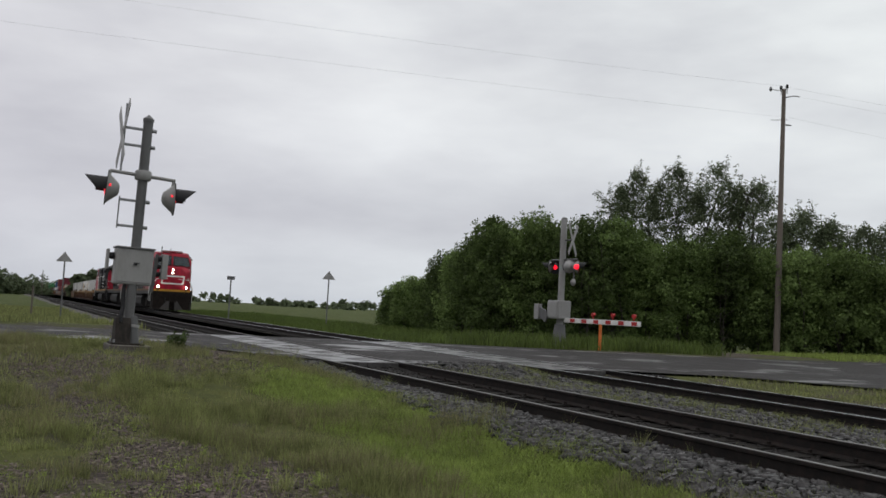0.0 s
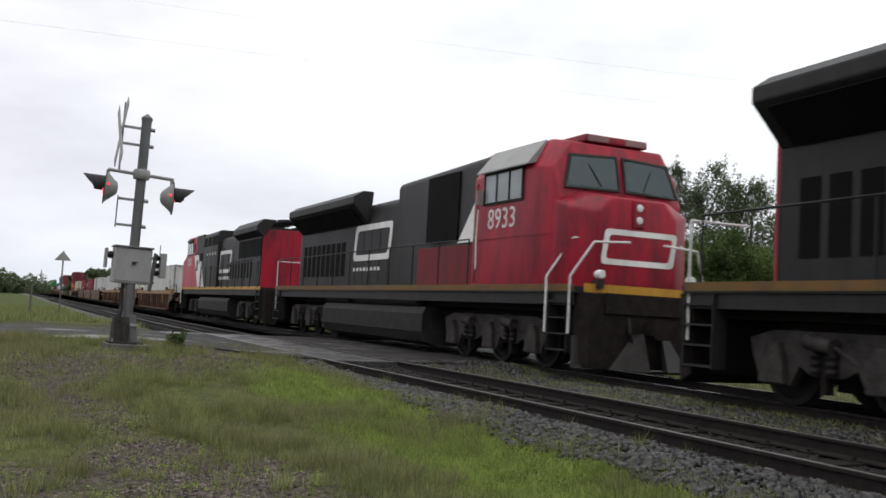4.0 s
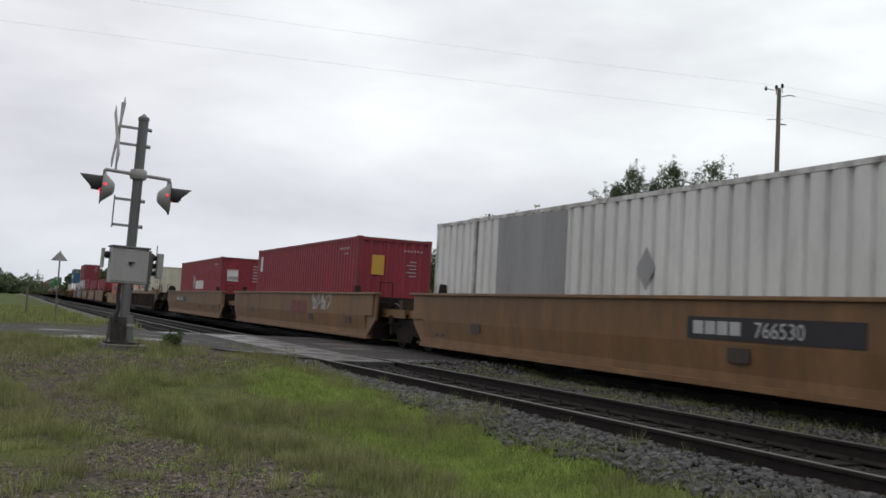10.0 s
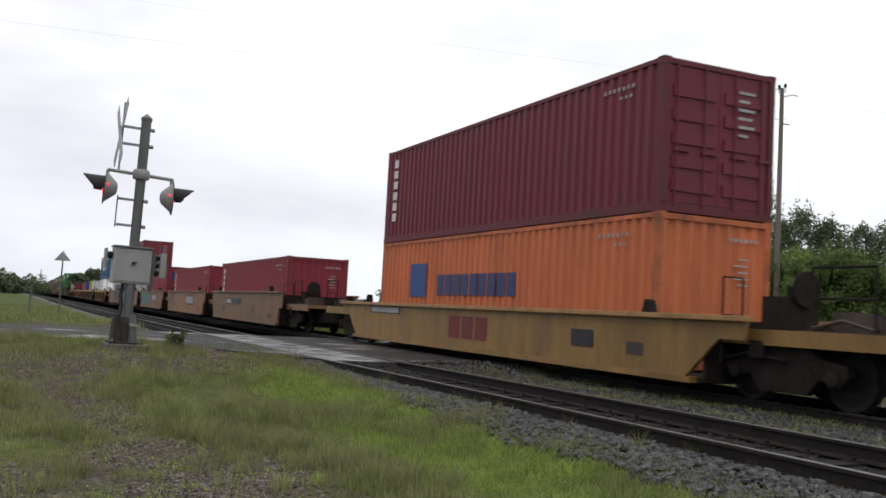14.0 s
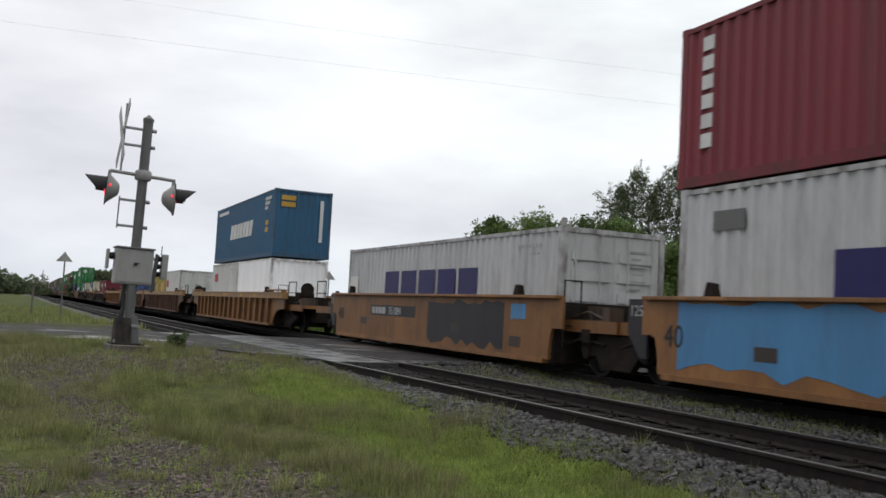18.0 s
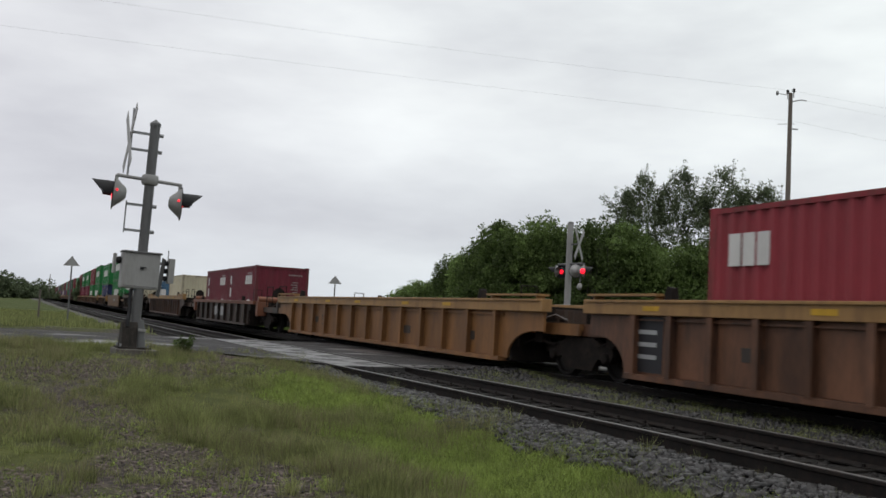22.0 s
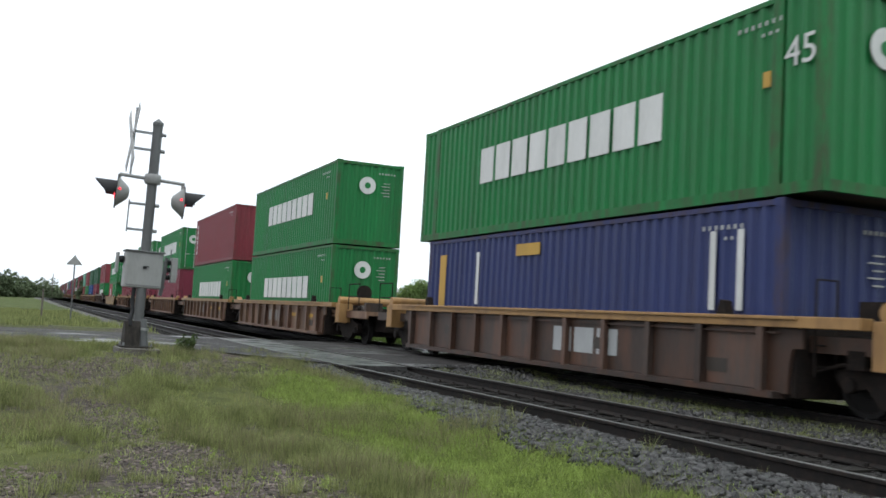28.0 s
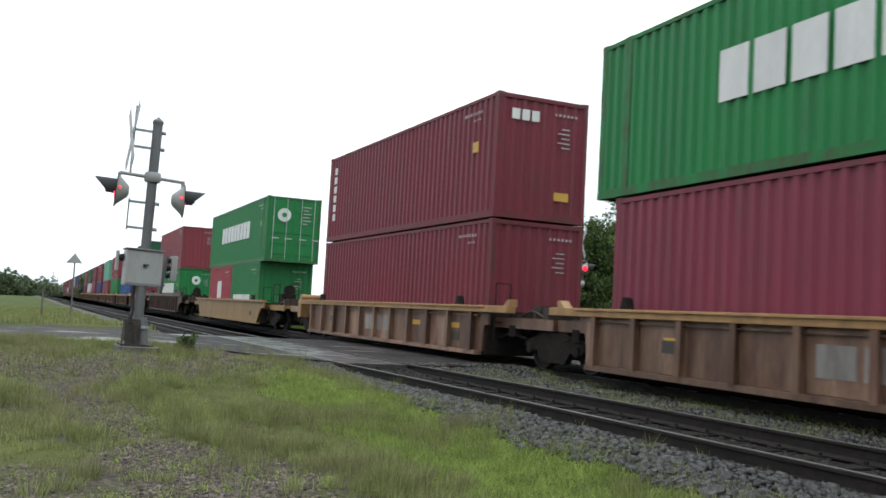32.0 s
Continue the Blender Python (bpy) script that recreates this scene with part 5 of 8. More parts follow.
def bogie(parent, x, axles=(-0.88, 0.88), r=0.42):
    """A freight bogie: bolster, two cast side frames, springs, wheels on axles, and an added dark filler box."""
    key = (len(axles), r)
    if key not in BOGIE:
        reach = axles[-1]
        frame_out = [(-reach - 0.22, r + 0.05), (-reach - 0.20, r + 0.18), (-reach + 0.2, r + 0.24), (-0.45, r + 0.36), (0.45, r + 0.36), (reach - 0.2, r + 0.24), (reach + 0.20, r + 0.18),
                     (reach + 0.22, r + 0.05), (reach + 0.10, r - 0.10), (reach - 0.25, r - 0.02), (0.42, r - 0.25), (-0.42, r - 0.25), (-reach + 0.25, r - 0.02), (-reach - 0.10, r - 0.10)]
        if len(axles) == 3:
            # one casting that hangs down to each axle box and sags between them
            low = [(2.30, 0.66), (2.12, 0.28), (1.58, 0.28), (1.42, 0.56), (1.18, 0.44), (0.68, 0.44), (0.43, 0.56), (0.27, 0.28)]
            frame_out = [(-2.36, 0.90), (-1.9, 1.02), (1.9, 1.02), (2.36, 0.90)] + low + [(-px, pz) for px, pz in low[::-1]]
        cast = C_TRUCK if len(axles) == 3 else C_UNDER
        side = [Shape().prism(frame_out, "y", a, b).mesh("side_frame", cast) for a, b in ((-1.12, -0.98), (0.98, 1.12))]
        spring = [Shape().tube((k, s * 1.05, r - 0.2), (k, s * 1.05, r + 0.2), 0.07, 8).mesh("spring", C_WHEEL) for s in (-1, 1) for k in (-0.2, 0.0, 0.2)]
        wheels = [wheel_shape(r, s * 0.82, s * 0.69).mesh("wheel", C_WHEEL, smooth=True) for s in (-1, 1)]
        axle = Shape().tube((0, -1.1, 0), (0, 1.1, 0), 0.08, 10).mesh("axle", C_WHEEL, smooth=True)
        cap = [Shape().turned([(0, 0.11), (0.07, 0.10), (0.08, 0.06)], (0, s * 1.1, 0), (0, s, 0), 12).mesh("axle_cap", C_UNDER) for s in (-1, 1)]
        # the second, longer box is added to stop light passing between the wheels
        bolster = Shape().box(-0.25, 0.25, -1.0, 1.0, r + 0.05, r + 0.3).box(-1.25, 1.25, -0.62, 0.62, 0.24, r + 0.34).mesh("bogie", C_UNDER)
        BOGIE[key] = (side, spring, wheels, axle, cap, bolster)
    side, spring, wheels, axle, cap, bolster = BOGIE[key]
    b = part("bogie", bolster, None, parent, "grimy two-axle bogie" if len(axles) == 2 else "grimy three-axle bogie")
    b.matrix_basis = pose(x, 0, 0)
    for m in side:
        part("side_frame", m, None, b)
    for m in spring:
        part("spring", m, None, b)
    if len(axles) == 3:
        for s in (-1, 1):
            for a in axles:
                part("axle_box", Shape().prism([(a - 0.24, 0.30), (a + 0.24, 0.30), (a + 0.20, 0.66), (a + 0.10, 0.86), (a - 0.10, 0.86), (a - 0.20, 0.66)], "y", *sorted((s * 1.08, s * 1.22))), C_TRUCK, b, "grey cast axle box", bevel=0.02)
            for a in (-0.93, 0.93):
                for q in (-0.14, 0.14):
                    part("coil_spring", Shape().turned([(0.05 * k, 0.085 if k % 2 else 0.06) for k in range(8)], (a + q, s * 1.17, 0.46), (0, 0, 1), 10), C_WHEEL, b, "dark coil spring", smooth=True)
            for a in (-0.95, 0.95):
                part("brake_cylinder", Shape().tube((a - 0.22, s * 1.22, 0.90), (a + 0.22, s * 1.22, 0.84), 0.11, 12).tube((a + 0.2, s * 1.2, 0.85), (a + 0.5, s * 1.1, 0.62), 0.025, 6), C_TRUCK, b, "grey brake cylinder", smooth=True)
                part("brake_hanger", Shape().box(a - 0.05, a + 0.05, *sorted((s * 1.02, s * 1.16)), 0.22, 0.74), C_UNDER, b)
    for a in axles:
        for m in wheels:
            part("wheel", m, None, b).matrix_basis = pose(a, 0, r)
        part("axle", axle, None, b).matrix_basis = pose(a, 0, r)
        for m in cap:
            part("axle_cap", m, None, b).matrix_basis = pose(a, 0, r)
    return b


def well_car(along, kind, well, front, rear, body, chord, label, front_bogie=True, rear_bogie=False, ribs=14, coupled=(False, False)):
    """One unit of a container well wagon. well: half the well's length; front, rear: from its middle to its ends."""
    car = thing("well_wagon", label, "railway wagon", group="container well wagons")
    top, out = {"ribbed": (1.46, 1.50), "flat": (1.25, 1.52), "smooth": (1.45, 1.52), "low": (1.18, 1.50), "unit40": (1.45, 1.50)}[kind]
    key = (kind, round(well, 2), ribs, round(front, 1), round(rear, 1))
    # how far the side sheets reach past the well at either end
    past = [min({"ribbed": 1.65, "flat": 0.3, "unit40": 0.5, "smooth": 0.5, "low": 1.0}[kind], end - well - 0.72) for end in (front, rear)]
    if key not in WELLS:
        d = {}
        for s in (-1, 1):
            inset = 0.010 if kind in ("ribbed", "flat") else 0.0
            y0, y1 = sorted((s * (out - 0.06), s * (out - inset)))
            if kind == "low":
                outline = [(-well + 0.3, 0.22), (well - 0.3, 0.22), (well + 0.45, 0.85), (well + 0.95, 0.85), (well + 1.0, top), (-well - 1.0, top), (-well - 0.95, 0.85), (-well - 0.45, 0.85)]
            elif kind == "smooth":
                outline = [(-well + 0.2, 0.22), (well - 0.2, 0.22), (well + 0.45, 0.72), (well + 0.5, top), (-well - 0.5, top), (-well - 0.45, 0.72)]
            else:
                # the sheet is cut away in an arch over the bogies
                halves = []
                for reach in past:
                    arch = [(well + 0.05 + max(0.1, reach - 0.35) * (1 - math.cos(radians(k * 15))), 0.24 + 0.60 * math.sin(radians(k * 15))) for k in range(7)]
                    halves.append(arch + [(well + reach, 0.84), (well + reach, top)])
                outline = halves[0] + [(-px, pz) for px, pz in halves[1][::-1]]
            sh = Shape().prism(outline, "y", y0, y1)
            if kind == "smooth":
                sh.prism([(s * (out - 0.02), 0.23), (s * (out + 0.05), 0.80), (s * (out + 0.05), top), (s * (out - 0.02), top)], "x", -well + 0.25, well - 0.25)
                sh.prism([(s * (out - 0.02), 0.80), (s * (out + 0.05), 0.82), (s * (out + 0.05), top), (s * (out - 0.02), top)], "x", -well - 0.3, well + 0.3)
            d["side", s] = sh.mesh("side_sheet", body)
            a, b = sorted((s * (out - 0.12), s * (out + 0.10)))
            hi = {"ribbed": 0.24, "flat": 0.14, "smooth": 0.05, "low": 0.07, "unit40": 0.05}[kind]
            ext = {"ribbed": 1.75, "flat": 1.3, "smooth": 0.55, "low": 1.0, "unit40": 0.4}[kind]
            d["chord", s] = Shape().box(-well - min(ext, past[1] + 0.1 if kind == "ribbed" else 9), well + min(ext, past[0] + 0.1 if kind == "ribbed" else 9), a, b, top - hi, top + 0.012).mesh("top_chord", chord, 0.012)
            a, b = sorted((s * (out - 0.10), s * (out + (0.11 if kind in ("ribbed", "flat") else 0.04))))
            d["foot", s] = Shape().box(-well + 0.1, well - 0.1, a, b, 0.17, 0.26).mesh("bottom_chord", body)
            rib = Shape()
            for wide, ya, yb in ((0.020, out - 0.01, out + 0.105), (0.060, out + 0.105, out + 0.125)):
                rib.prism([(-wide, 0.24), (wide, 0.24), (wide, top - hi), (-wide, top - hi)], "y", *sorted((s * ya, s * yb)))
            d["rib", s] = rib.mesh("rib", body)
            bay = (well - 0.35) / (ribs - 1) - 0.075
            d["bay", s] = Shape().box(-bay, bay, *sorted((s * (out - 0.02), s * out)), 0.27, top - hi - 0.02).mesh("bay_panel", body, 0.006)
            d["lip", s] = Shape().box(-well - past[1], well + past[0], *sorted((s * (out + 0.02), s * (out + 0.135))), top - 0.035, top + 0.006).mesh("deck_edge", chord, 0.006)
            d["angle", s] = Shape().box(-well + 0.1, well - 0.1, *sorted((s * (out - 0.005), s * (out + 0.05))), top - hi - 0.085, top - hi - 0.06).mesh("chord_angle", body)
        d["jack"] = Shape().box(-0.09, 0.09, -out - 0.17, -out - 0.10, 0.72, top - 0.20).prism([(-0.09, 0.72), (0.09, 0.72), (0.04, 0.62), (-0.04, 0.62)], "y", -out - 0.17, -out - 0.02).mesh("jacking_bracket", chord, 0.008)
        d["stain"] = Shape().box(-0.42, 0.42, -out - 0.004, -out + 0.004, 0.30, top - 0.26).mesh("stencil_panel", C_SPRAYDARK)
        d["bar"] = Shape().box(-0.26, 0.26, -out - 0.009, -out - 0.003, -0.035, 0.035).mesh("stencil_line", C_SPRAYPALE)
        d["reflector"] = Shape().box(-0.22, 0.22, -out - 0.108, -out - 0.098, top - 0.17, top - 0.09).mesh("reflector", M_YELLOW)
        d["floor"] = Shape().box(-well, well, -out + 0.1, out - 0.1, 0.17, 0.24).mesh("well_floor", C_UNDER)
        d["sill"] = Shape().box(-0.9, 0.9, -0.62, 0.62, 0.42, 0.90).mesh("draft_sill", C_UNDER)
        d["deck"] = Shape().box(-0.9, 0.9, -1.2, 1.2, 0.90, 1.02).box(-0.9, 0.9, -1.24, -1.18, 0.80, 1.02).box(-0.9, 0.9, 1.18, 1.24, 0.80, 1.02).mesh("end_deck", body)
        d["board"] = Shape().box(-2.1, 0.0, -0.16, 0.16, 0.06, 0.10).box(-2.0, -1.94, -0.1, 0.1, 0.0, 0.06).box(-0.12, -0.06, -0.1, 0.1, 0.0, 0.06).mesh("running_board", C_DARK)
        d["clutter"] = Shape().box(-0.55, -0.2, -0.75, -0.25, 1.02, 1.30).box(0.0, 0.5, 0.1, 0.7, 1.02, 1.22).tube((-0.6, 0.5, 1.16), (0.2, 0.5, 1.16), 0.13, 10).pipe([(-0.7, -1.0, 1.05), (-0.2, -0.95, 1.18), (0.4, -1.02, 1.06)], 0.03).box(0.55, 0.75, -1.15, -0.85, 1.02, 1.26).box(-0.75, 0.8, -1.15, 0.75, 1.0, 1.035).box(-0.04, 0.04, -1.02, -0.9, 1.02, 1.15).mesh("valve_gear", C_DARK)
        d["ladder"] = Shape().pipe([(0, -1.42, 0.5), (0, -1.42, 1.75)], 0.016).pipe([(0, -1.05, 0.5), (0, -1.05, 1.75)], 0.016) \
            .pipe([(0, -1.42, 0.62), (0, -1.05, 0.62)], 0.013).pipe([(0, -1.42, 0.9), (0, -1.05, 0.9)], 0.013).pipe([(0, -1.42, 1.2), (0, -1.05, 1.2)], 0.013).pipe([(0, -1.42, 1.75), (0, -1.05, 1.75)], 0.013).mesh("ladder", C_UNDER)
        d["box"] = Shape().box(-0.25, 0.25, -0.3, 0.3, 1.06, 1.5).tube((0.28, 0, 1.62), (0.32, 0, 1.62), 0.26, 16).box(-0.04, 0.3, -0.03, 0.03, 1.45, 1.66).mesh("brake_gear", C_UNDER)
        d["lock"] = Shape().prism([(-0.12, 0), (0.12, 0), (0.06, 0.2), (-0.04, 0.22)], "y", -0.07, 0.07).mesh("guide", C_UNDER)
        d["coupler"] = Shape().box(-0.6, 0.35, -0.12, 0.12, 0.75, 0.98).box(0.2, 0.45, -0.2, 0.2, 0.72, 1.0).mesh("coupler", C_UNDER)
        d["bulkhead"] = Shape().box(0.05, 0.13, -out + 0.07, out - 0.07, 0.20, top - 0.10).mesh("bulkhead", C_UNDER)
        d["endcap"] = Shape().box(-0.38, 0.0, -1.50, -1.05, top - 0.62, top - 0.02).box(-0.38, 0.0, 1.05, 1.50, top - 0.62, top - 0.02).tube((-0.2, -1.46, top + 0.08), (-0.2, 1.46, top + 0.08), 0.13, 12).mesh("end_sill", chord, 0.012)
        d["stub"] = Shape().prism([(-0.20, 0.0), (0.10, 0.0), (0.10, 0.14), (0.02, 0.15)], "y", -0.10, 0.10).mesh("end_guide", chord, 0.01)
        d["gear"] = Shape().tube((-0.35, -0.9, 0.84), (0.35, -0.9, 0.84), 0.15, 12).box(-0.55, 0.5, -1.0, -0.94, 1.05, 1.12).pipe([(-0.7, -1.18, 0.55), (-0.2, -1.2, 0.68), (0.5, -1.16, 0.60)], 0.025) \
            .box(-0.12, 0.15, -1.25, -1.05, 0.62, 0.86).mesh("brake_rigging", C_UNDER)
        d["rail"] = Shape().pipe([(-0.55, -1.35, 1.06), (-0.55, -1.35, 1.85), (0.45, -1.35, 1.85), (0.45, -1.35, 1.06)], 0.018).pipe([(-0.55, -1.35, 1.45), (0.45, -1.35, 1.45)], 0.016).mesh("guard_rail", C_UNDER)
        d["plate"] = Shape().box(-0.22, 0.22, -0.006, 0.0, -0.10, 0.10).mesh("data_plate", C_PLATE)
        WELLS[key] = d
    d = WELLS[key]
    for s in (-1, 1):
        tinted(part("side_sheet", d["side", s], None, car), body)
        tinted(part("top_chord", d["chord", s], None, car), chord)
        tinted(part("bottom_chord", d["foot", s], None, car), body)
        if kind in ("ribbed", "flat"):
            for i in range(ribs):
                x = -well + 0.35 + (2 * well - 0.7) * i / (ribs - 1)
                tinted(part("rib", d["rib", s], None, car), body).matrix_basis = pose(x, 0, 0)
                if s < 0 and i and along > -755:
                    tinted(part("bay_panel", d["bay", s], None, car), body).matrix_basis = pose(x - (well - 0.35) / (ribs - 1), 0, 0)
            tinted(part("deck_edge", d["lip", s], None, car, "worn deck edge"), chord)
            tinted(part("chord_angle", d["angle", s], None, car), body)
        for x in (-well + 1.2, well - 1.2):
            part("guide", d["lock"], None, car).matrix_basis = pose(x, s * (out - 0.02), top + 0.005)
    if kind == "ribbed" and along > -755:
        for x in (-well * 0.72, well * 0.04, well * 0.80) if along > -200 else ():
            tinted(part("jacking_bracket", d["jack"], None, car, "worn jacking bracket below the chord"), chord).matrix_basis = pose(x, 0, 0)
        for x in (-well * 0.9, -well * 0.45, -well * 0.1, well * 0.35, well * 0.66):
            part("reflector", d["reflector"], None, car, "faded yellow reflector").matrix_basis = pose(x, 0, 0)
        if not (coupled[1]):
            part("stencil_panel", d["stain"], None, car, "black panel with unreadable stencils").matrix_basis = pose(-well + 0.62, 0, 0)
            for k in range(3):
                part("stencil_line", d["bar"], None, car).matrix_basis = pose(-well + 0.62, 0, 0.55 + 0.2 * k)
    part("well_floor", d["floor"], None, car)
    for sgn, end in ((1, front), (-1, rear)):
        m = (well + end) / 2 + 0.15
        k = part("end_deck", d["deck"], None, car)
        tinted(k, body).matrix_basis = Matrix.LocRotScale((sgn * m, 0, 0), None, ((end - well) / 1.8, 1, 1))
        part("draft_sill", d["sill"], None, car, "grimy draft sill").matrix_basis = Matrix.LocRotScale((sgn * m, 0, 0), None, ((end - well) / 1.8, 1, 1))
        turn = 0 if sgn > 0 else 180
        part("valve_gear", d["clutter"], None, car, "rusty valves and pipes on the end deck").matrix_basis = pose(sgn * (end - 0.95), 0, 0, 0, 0, turn)
        if kind == "ribbed":
            for s in (-1, 1):
                tinted(part("running_board", d["board"], None, car, "worn running board"), chord).matrix_basis = pose(sgn * (well + past[0] - 0.1) if sgn > 0 else -(well + past[1] - 2.2), s * (out - 0.02), top + 0.012)
        part("bulkhead", d["bulkhead"], None, car, "dark end bulkhead").matrix_basis = pose(sgn * well, 0, 0, 0, 0, turn)
        part("brake_rigging", d["gear"], None, car).matrix_basis = pose(sgn * (well + 0.9), 0, 0)
        if kind == "flat" and not coupled[0 if sgn > 0 else 1]:
            for s in (-1, 1):
                tinted(part("end_guide", d["stub"], None, car, "yellow-orange guide bracket"), chord).matrix_basis = pose(sgn * (well + 1.1), s * (out - 0.12), top, 0, 0, turn)
        elif kind == "flat":
            tinted(part("end_sill", d["endcap"], None, car, "yellow-orange end sill"), chord).matrix_basis = pose(sgn * (well + 1.75), 0, 0, 0, 0, turn)
        if coupled[0 if sgn > 0 else 1]:
            part("guard_rail", d["rail"], None, car).matrix_basis = pose(sgn * (end - 0.75), 0, 0)
        part("ladder", d["ladder"], None, car).matrix_basis = pose(sgn * (well + 0.42), 0, 0, 0, 0, 0 if sgn > 0 else 180)
        if sgn > 0 and coupled[0]:
            part("brake_gear", d["box"], None, car, "brake wheel on its housing").matrix_basis = pose(sgn * (well + 0.75), -0.45 * sgn, 0, 0, 0, 0 if sgn > 0 else 180)
        if coupled[0 if sgn > 0 else 1]:
            part("coupler", d["coupler"], None, car).matrix_basis = pose(sgn * end, 0, 0, 0, 0, 0 if sgn > 0 else 180)
    if front_bogie:
        bogie(car, front - (2.0 if coupled[0] else 0.0))
    if rear_bogie:
        bogie(car, -rear + (2.0 if coupled[1] else 0.0))
    # small unreadable data panels on the near side
    face = {"ribbed": out + 0.003, "flat": out + 0.003, "smooth": out + 0.056, "low": out + 0.004, "unit40": out + 0.004}[kind]
    for x in ((well * 0.8,) if kind == "low" else (-well * 0.62, well * 0.35, well * 0.8)):
        part("data_plate", d["plate"], None, car).matrix_basis = pose(x, -face, 0.62 + 0.1 * math.sin(x))
    car["face"] = face
    return rides(car, along)


# -- containers --
BOXES = {}


def corrugated(length, height, depth, pitch, flip):
    """Outline of a corrugated wall, along its length, as (along, out) pairs; out is 0 or -depth."""
    pts = []
    n = max(1, int(length / pitch))
    w = length / n
    for i in range(n):
        a = i * w
        if depth > 0.05:
            pts += [(a, 0.0), (a + w * 0.60, 0.0), (a + w * 0.68, -depth), (a + w * 0.88, -depth), (a + w * 0.96, 0.0)]
        else:
            pts += [(a, 0.0), (a + w * 0.30, 0.0), (a + w * 0.48, -depth), (a + w * 0.82, -depth)]
    pts.append((length, 0.0))
    return pts


def wall(outline, z0, z1, place, thick=0.03):
    v, f = [], []
    for a, o in outline:
        for z in (z0, z1):
            v.append(place(a, o, z))
        for z in (z0, z1):
            v.append(place(a, o - thick, z))
    for i in range(len(outline) - 1):
        b, c = 4 * i, 4 * i + 4
        f += [(b, c, c + 1, b + 1), (b + 2, b + 3, c + 3, c + 2), (b + 1, c + 1, c + 3, b + 3), (b, b + 2, c + 2, c)]
    return Shape().add(v, f)


M_ROD = mat("lock rod steel", (0.42, 0.42, 0.42), rough=0.5, metal=0.4, var=0.2)
M_FLOORWOOD = mat("dark underside", (0.05, 0.04, 0.035), rough=0.9)


def box_meshes(L, H, style, base):
    key = (L, H, style)
    if key in BOXES:
        return BOXES[key]
    d, W = {}, 1.219
    x0, x1 = -L / 2, L / 2
    fr = Shape()
    p = 0.16 if style != "smooth" else 0.10
    for x in (x0, x1 - p):
        for y in (-W, W - 0.12):
            fr.box(x, x + p, y, y + 0.12, 0.0, H)
    if L > 13 and L < 15:
        for x in (-6.096, 6.096 - 0.2):
            for y in (-W - 0.004, W - 0.12):
                fr.box(x, x + 0.2, y, y + 0.124, 0.0, H)
    if L > 15:
        for x in (-6.2, 6.1):
            for y in (-W - 0.004, W - 0.12):
                fr.box(x, x + 0.12, y, y + 0.124, 0.0, H)
    for y in (-W, W - 0.08):
        fr.box(x0, x1, y, y + 0.08, H - 0.09, H - 0.012)
        fr.box(x0, x1, y, y + 0.08, 0.0, 0.16)
    for x in (x0, x1 - 0.08):
        fr.box(x, x + 0.08, -W, W, H - 0.11, H - 0.012)
        fr.box(x, x + 0.08, -W, W, 0.0, 0.16)
    for x in (x0 - 0.005, x1 - 0.175):
        for y in (-W - 0.005, W - 0.157):
            for z in (-0.005, H - 0.113):
                fr.box(x, x + 0.18, y, y + 0.162, z, z + 0.118)
    d["frame"] = fr.mesh("frame", base)
    pitch = {"corr": 0.278, "rib": 0.36, "smooth": 0}[style]
    for s in (-1, 1):
        if style == "smooth":
            sh = Shape().box(x0 + p, x1 - p, *sorted((s * (W - 0.03), s * (W - 0.006))), 0.16, H - 0.09)
        else:
            dep = 0.046 if style == "corr" else 0.055
            sh = wall([(x0 + p + a, o) for a, o in corrugated(x1 - x0 - 2 * p, H, dep, pitch, s)], 0.16, H - 0.09, lambda a, o, z: (a, s * (W - 0.008 + o), z))
        d["side", s] = sh.mesh("side_panel", base)
    for s in (-1, 1):
        sh = wall([(-W + 0.12 + a, o) for a, o in corrugated(2 * W - 0.24, H, 0.04, 0.27, s)], 0.16, H - 0.11, lambda a, o, z: (s * (x1 - 0.02 + o), a, z))
        d["end", s] = sh.mesh("end_panel", base)
        d["leaf", s] = [Shape().box(*sorted((s * (x1 - 0.06), s * (x1 - 0.025))), y, y + W - 0.13, 0.17, H - 0.12)
                        .add(*_pressed(s, x1, y + 0.10, y + W - 0.23, H)).mesh("door", base) for y in (-W + 0.125, 0.005)]
        rods = []
        for y in (-0.92, -0.33, 0.33, 0.92):
            rods.append(Shape().tube((s * (x1 + 0.012), y, 0.10), (s * (x1 + 0.012), y, H - 0.06), 0.017, 6).box(*sorted((s * (x1 - 0.02), s * (x1 + 0.03))), y - 0.05, y + 0.28, 1.02, 1.06).mesh("lock_rod", M_ROD))
        d["rods", s] = rods
    d["roof"] = wall([(x0 + 0.08 + a, o) for a, o in corrugated(x1 - x0 - 0.16, H, 0.02, 0.9, 1)], -W + 0.07, W - 0.07, lambda a, o, z: (a, z, H - 0.012 + o)).mesh("roof", base)
    d["under"] = Shape().box(x0 + 0.1, x1 - 0.1, -W + 0.09, W - 0.09, 0.04, 0.14).mesh("underside", M_FLOORWOOD)
    BOXES[key] = d
    return d


def _pressed(s, x1, y0, y1, H):
    """Pressed horizontal swages on a door leaf."""
    sh = Shape()
    for k in range(5):
        z = 0.35 + k * (H - 0.75) / 4.6
        sh.box(*sorted((s * (x1 - 0.050), s * (x1 + 0.006))), y0, y1, z, z + 0.19)
    return sh.v, sh.f


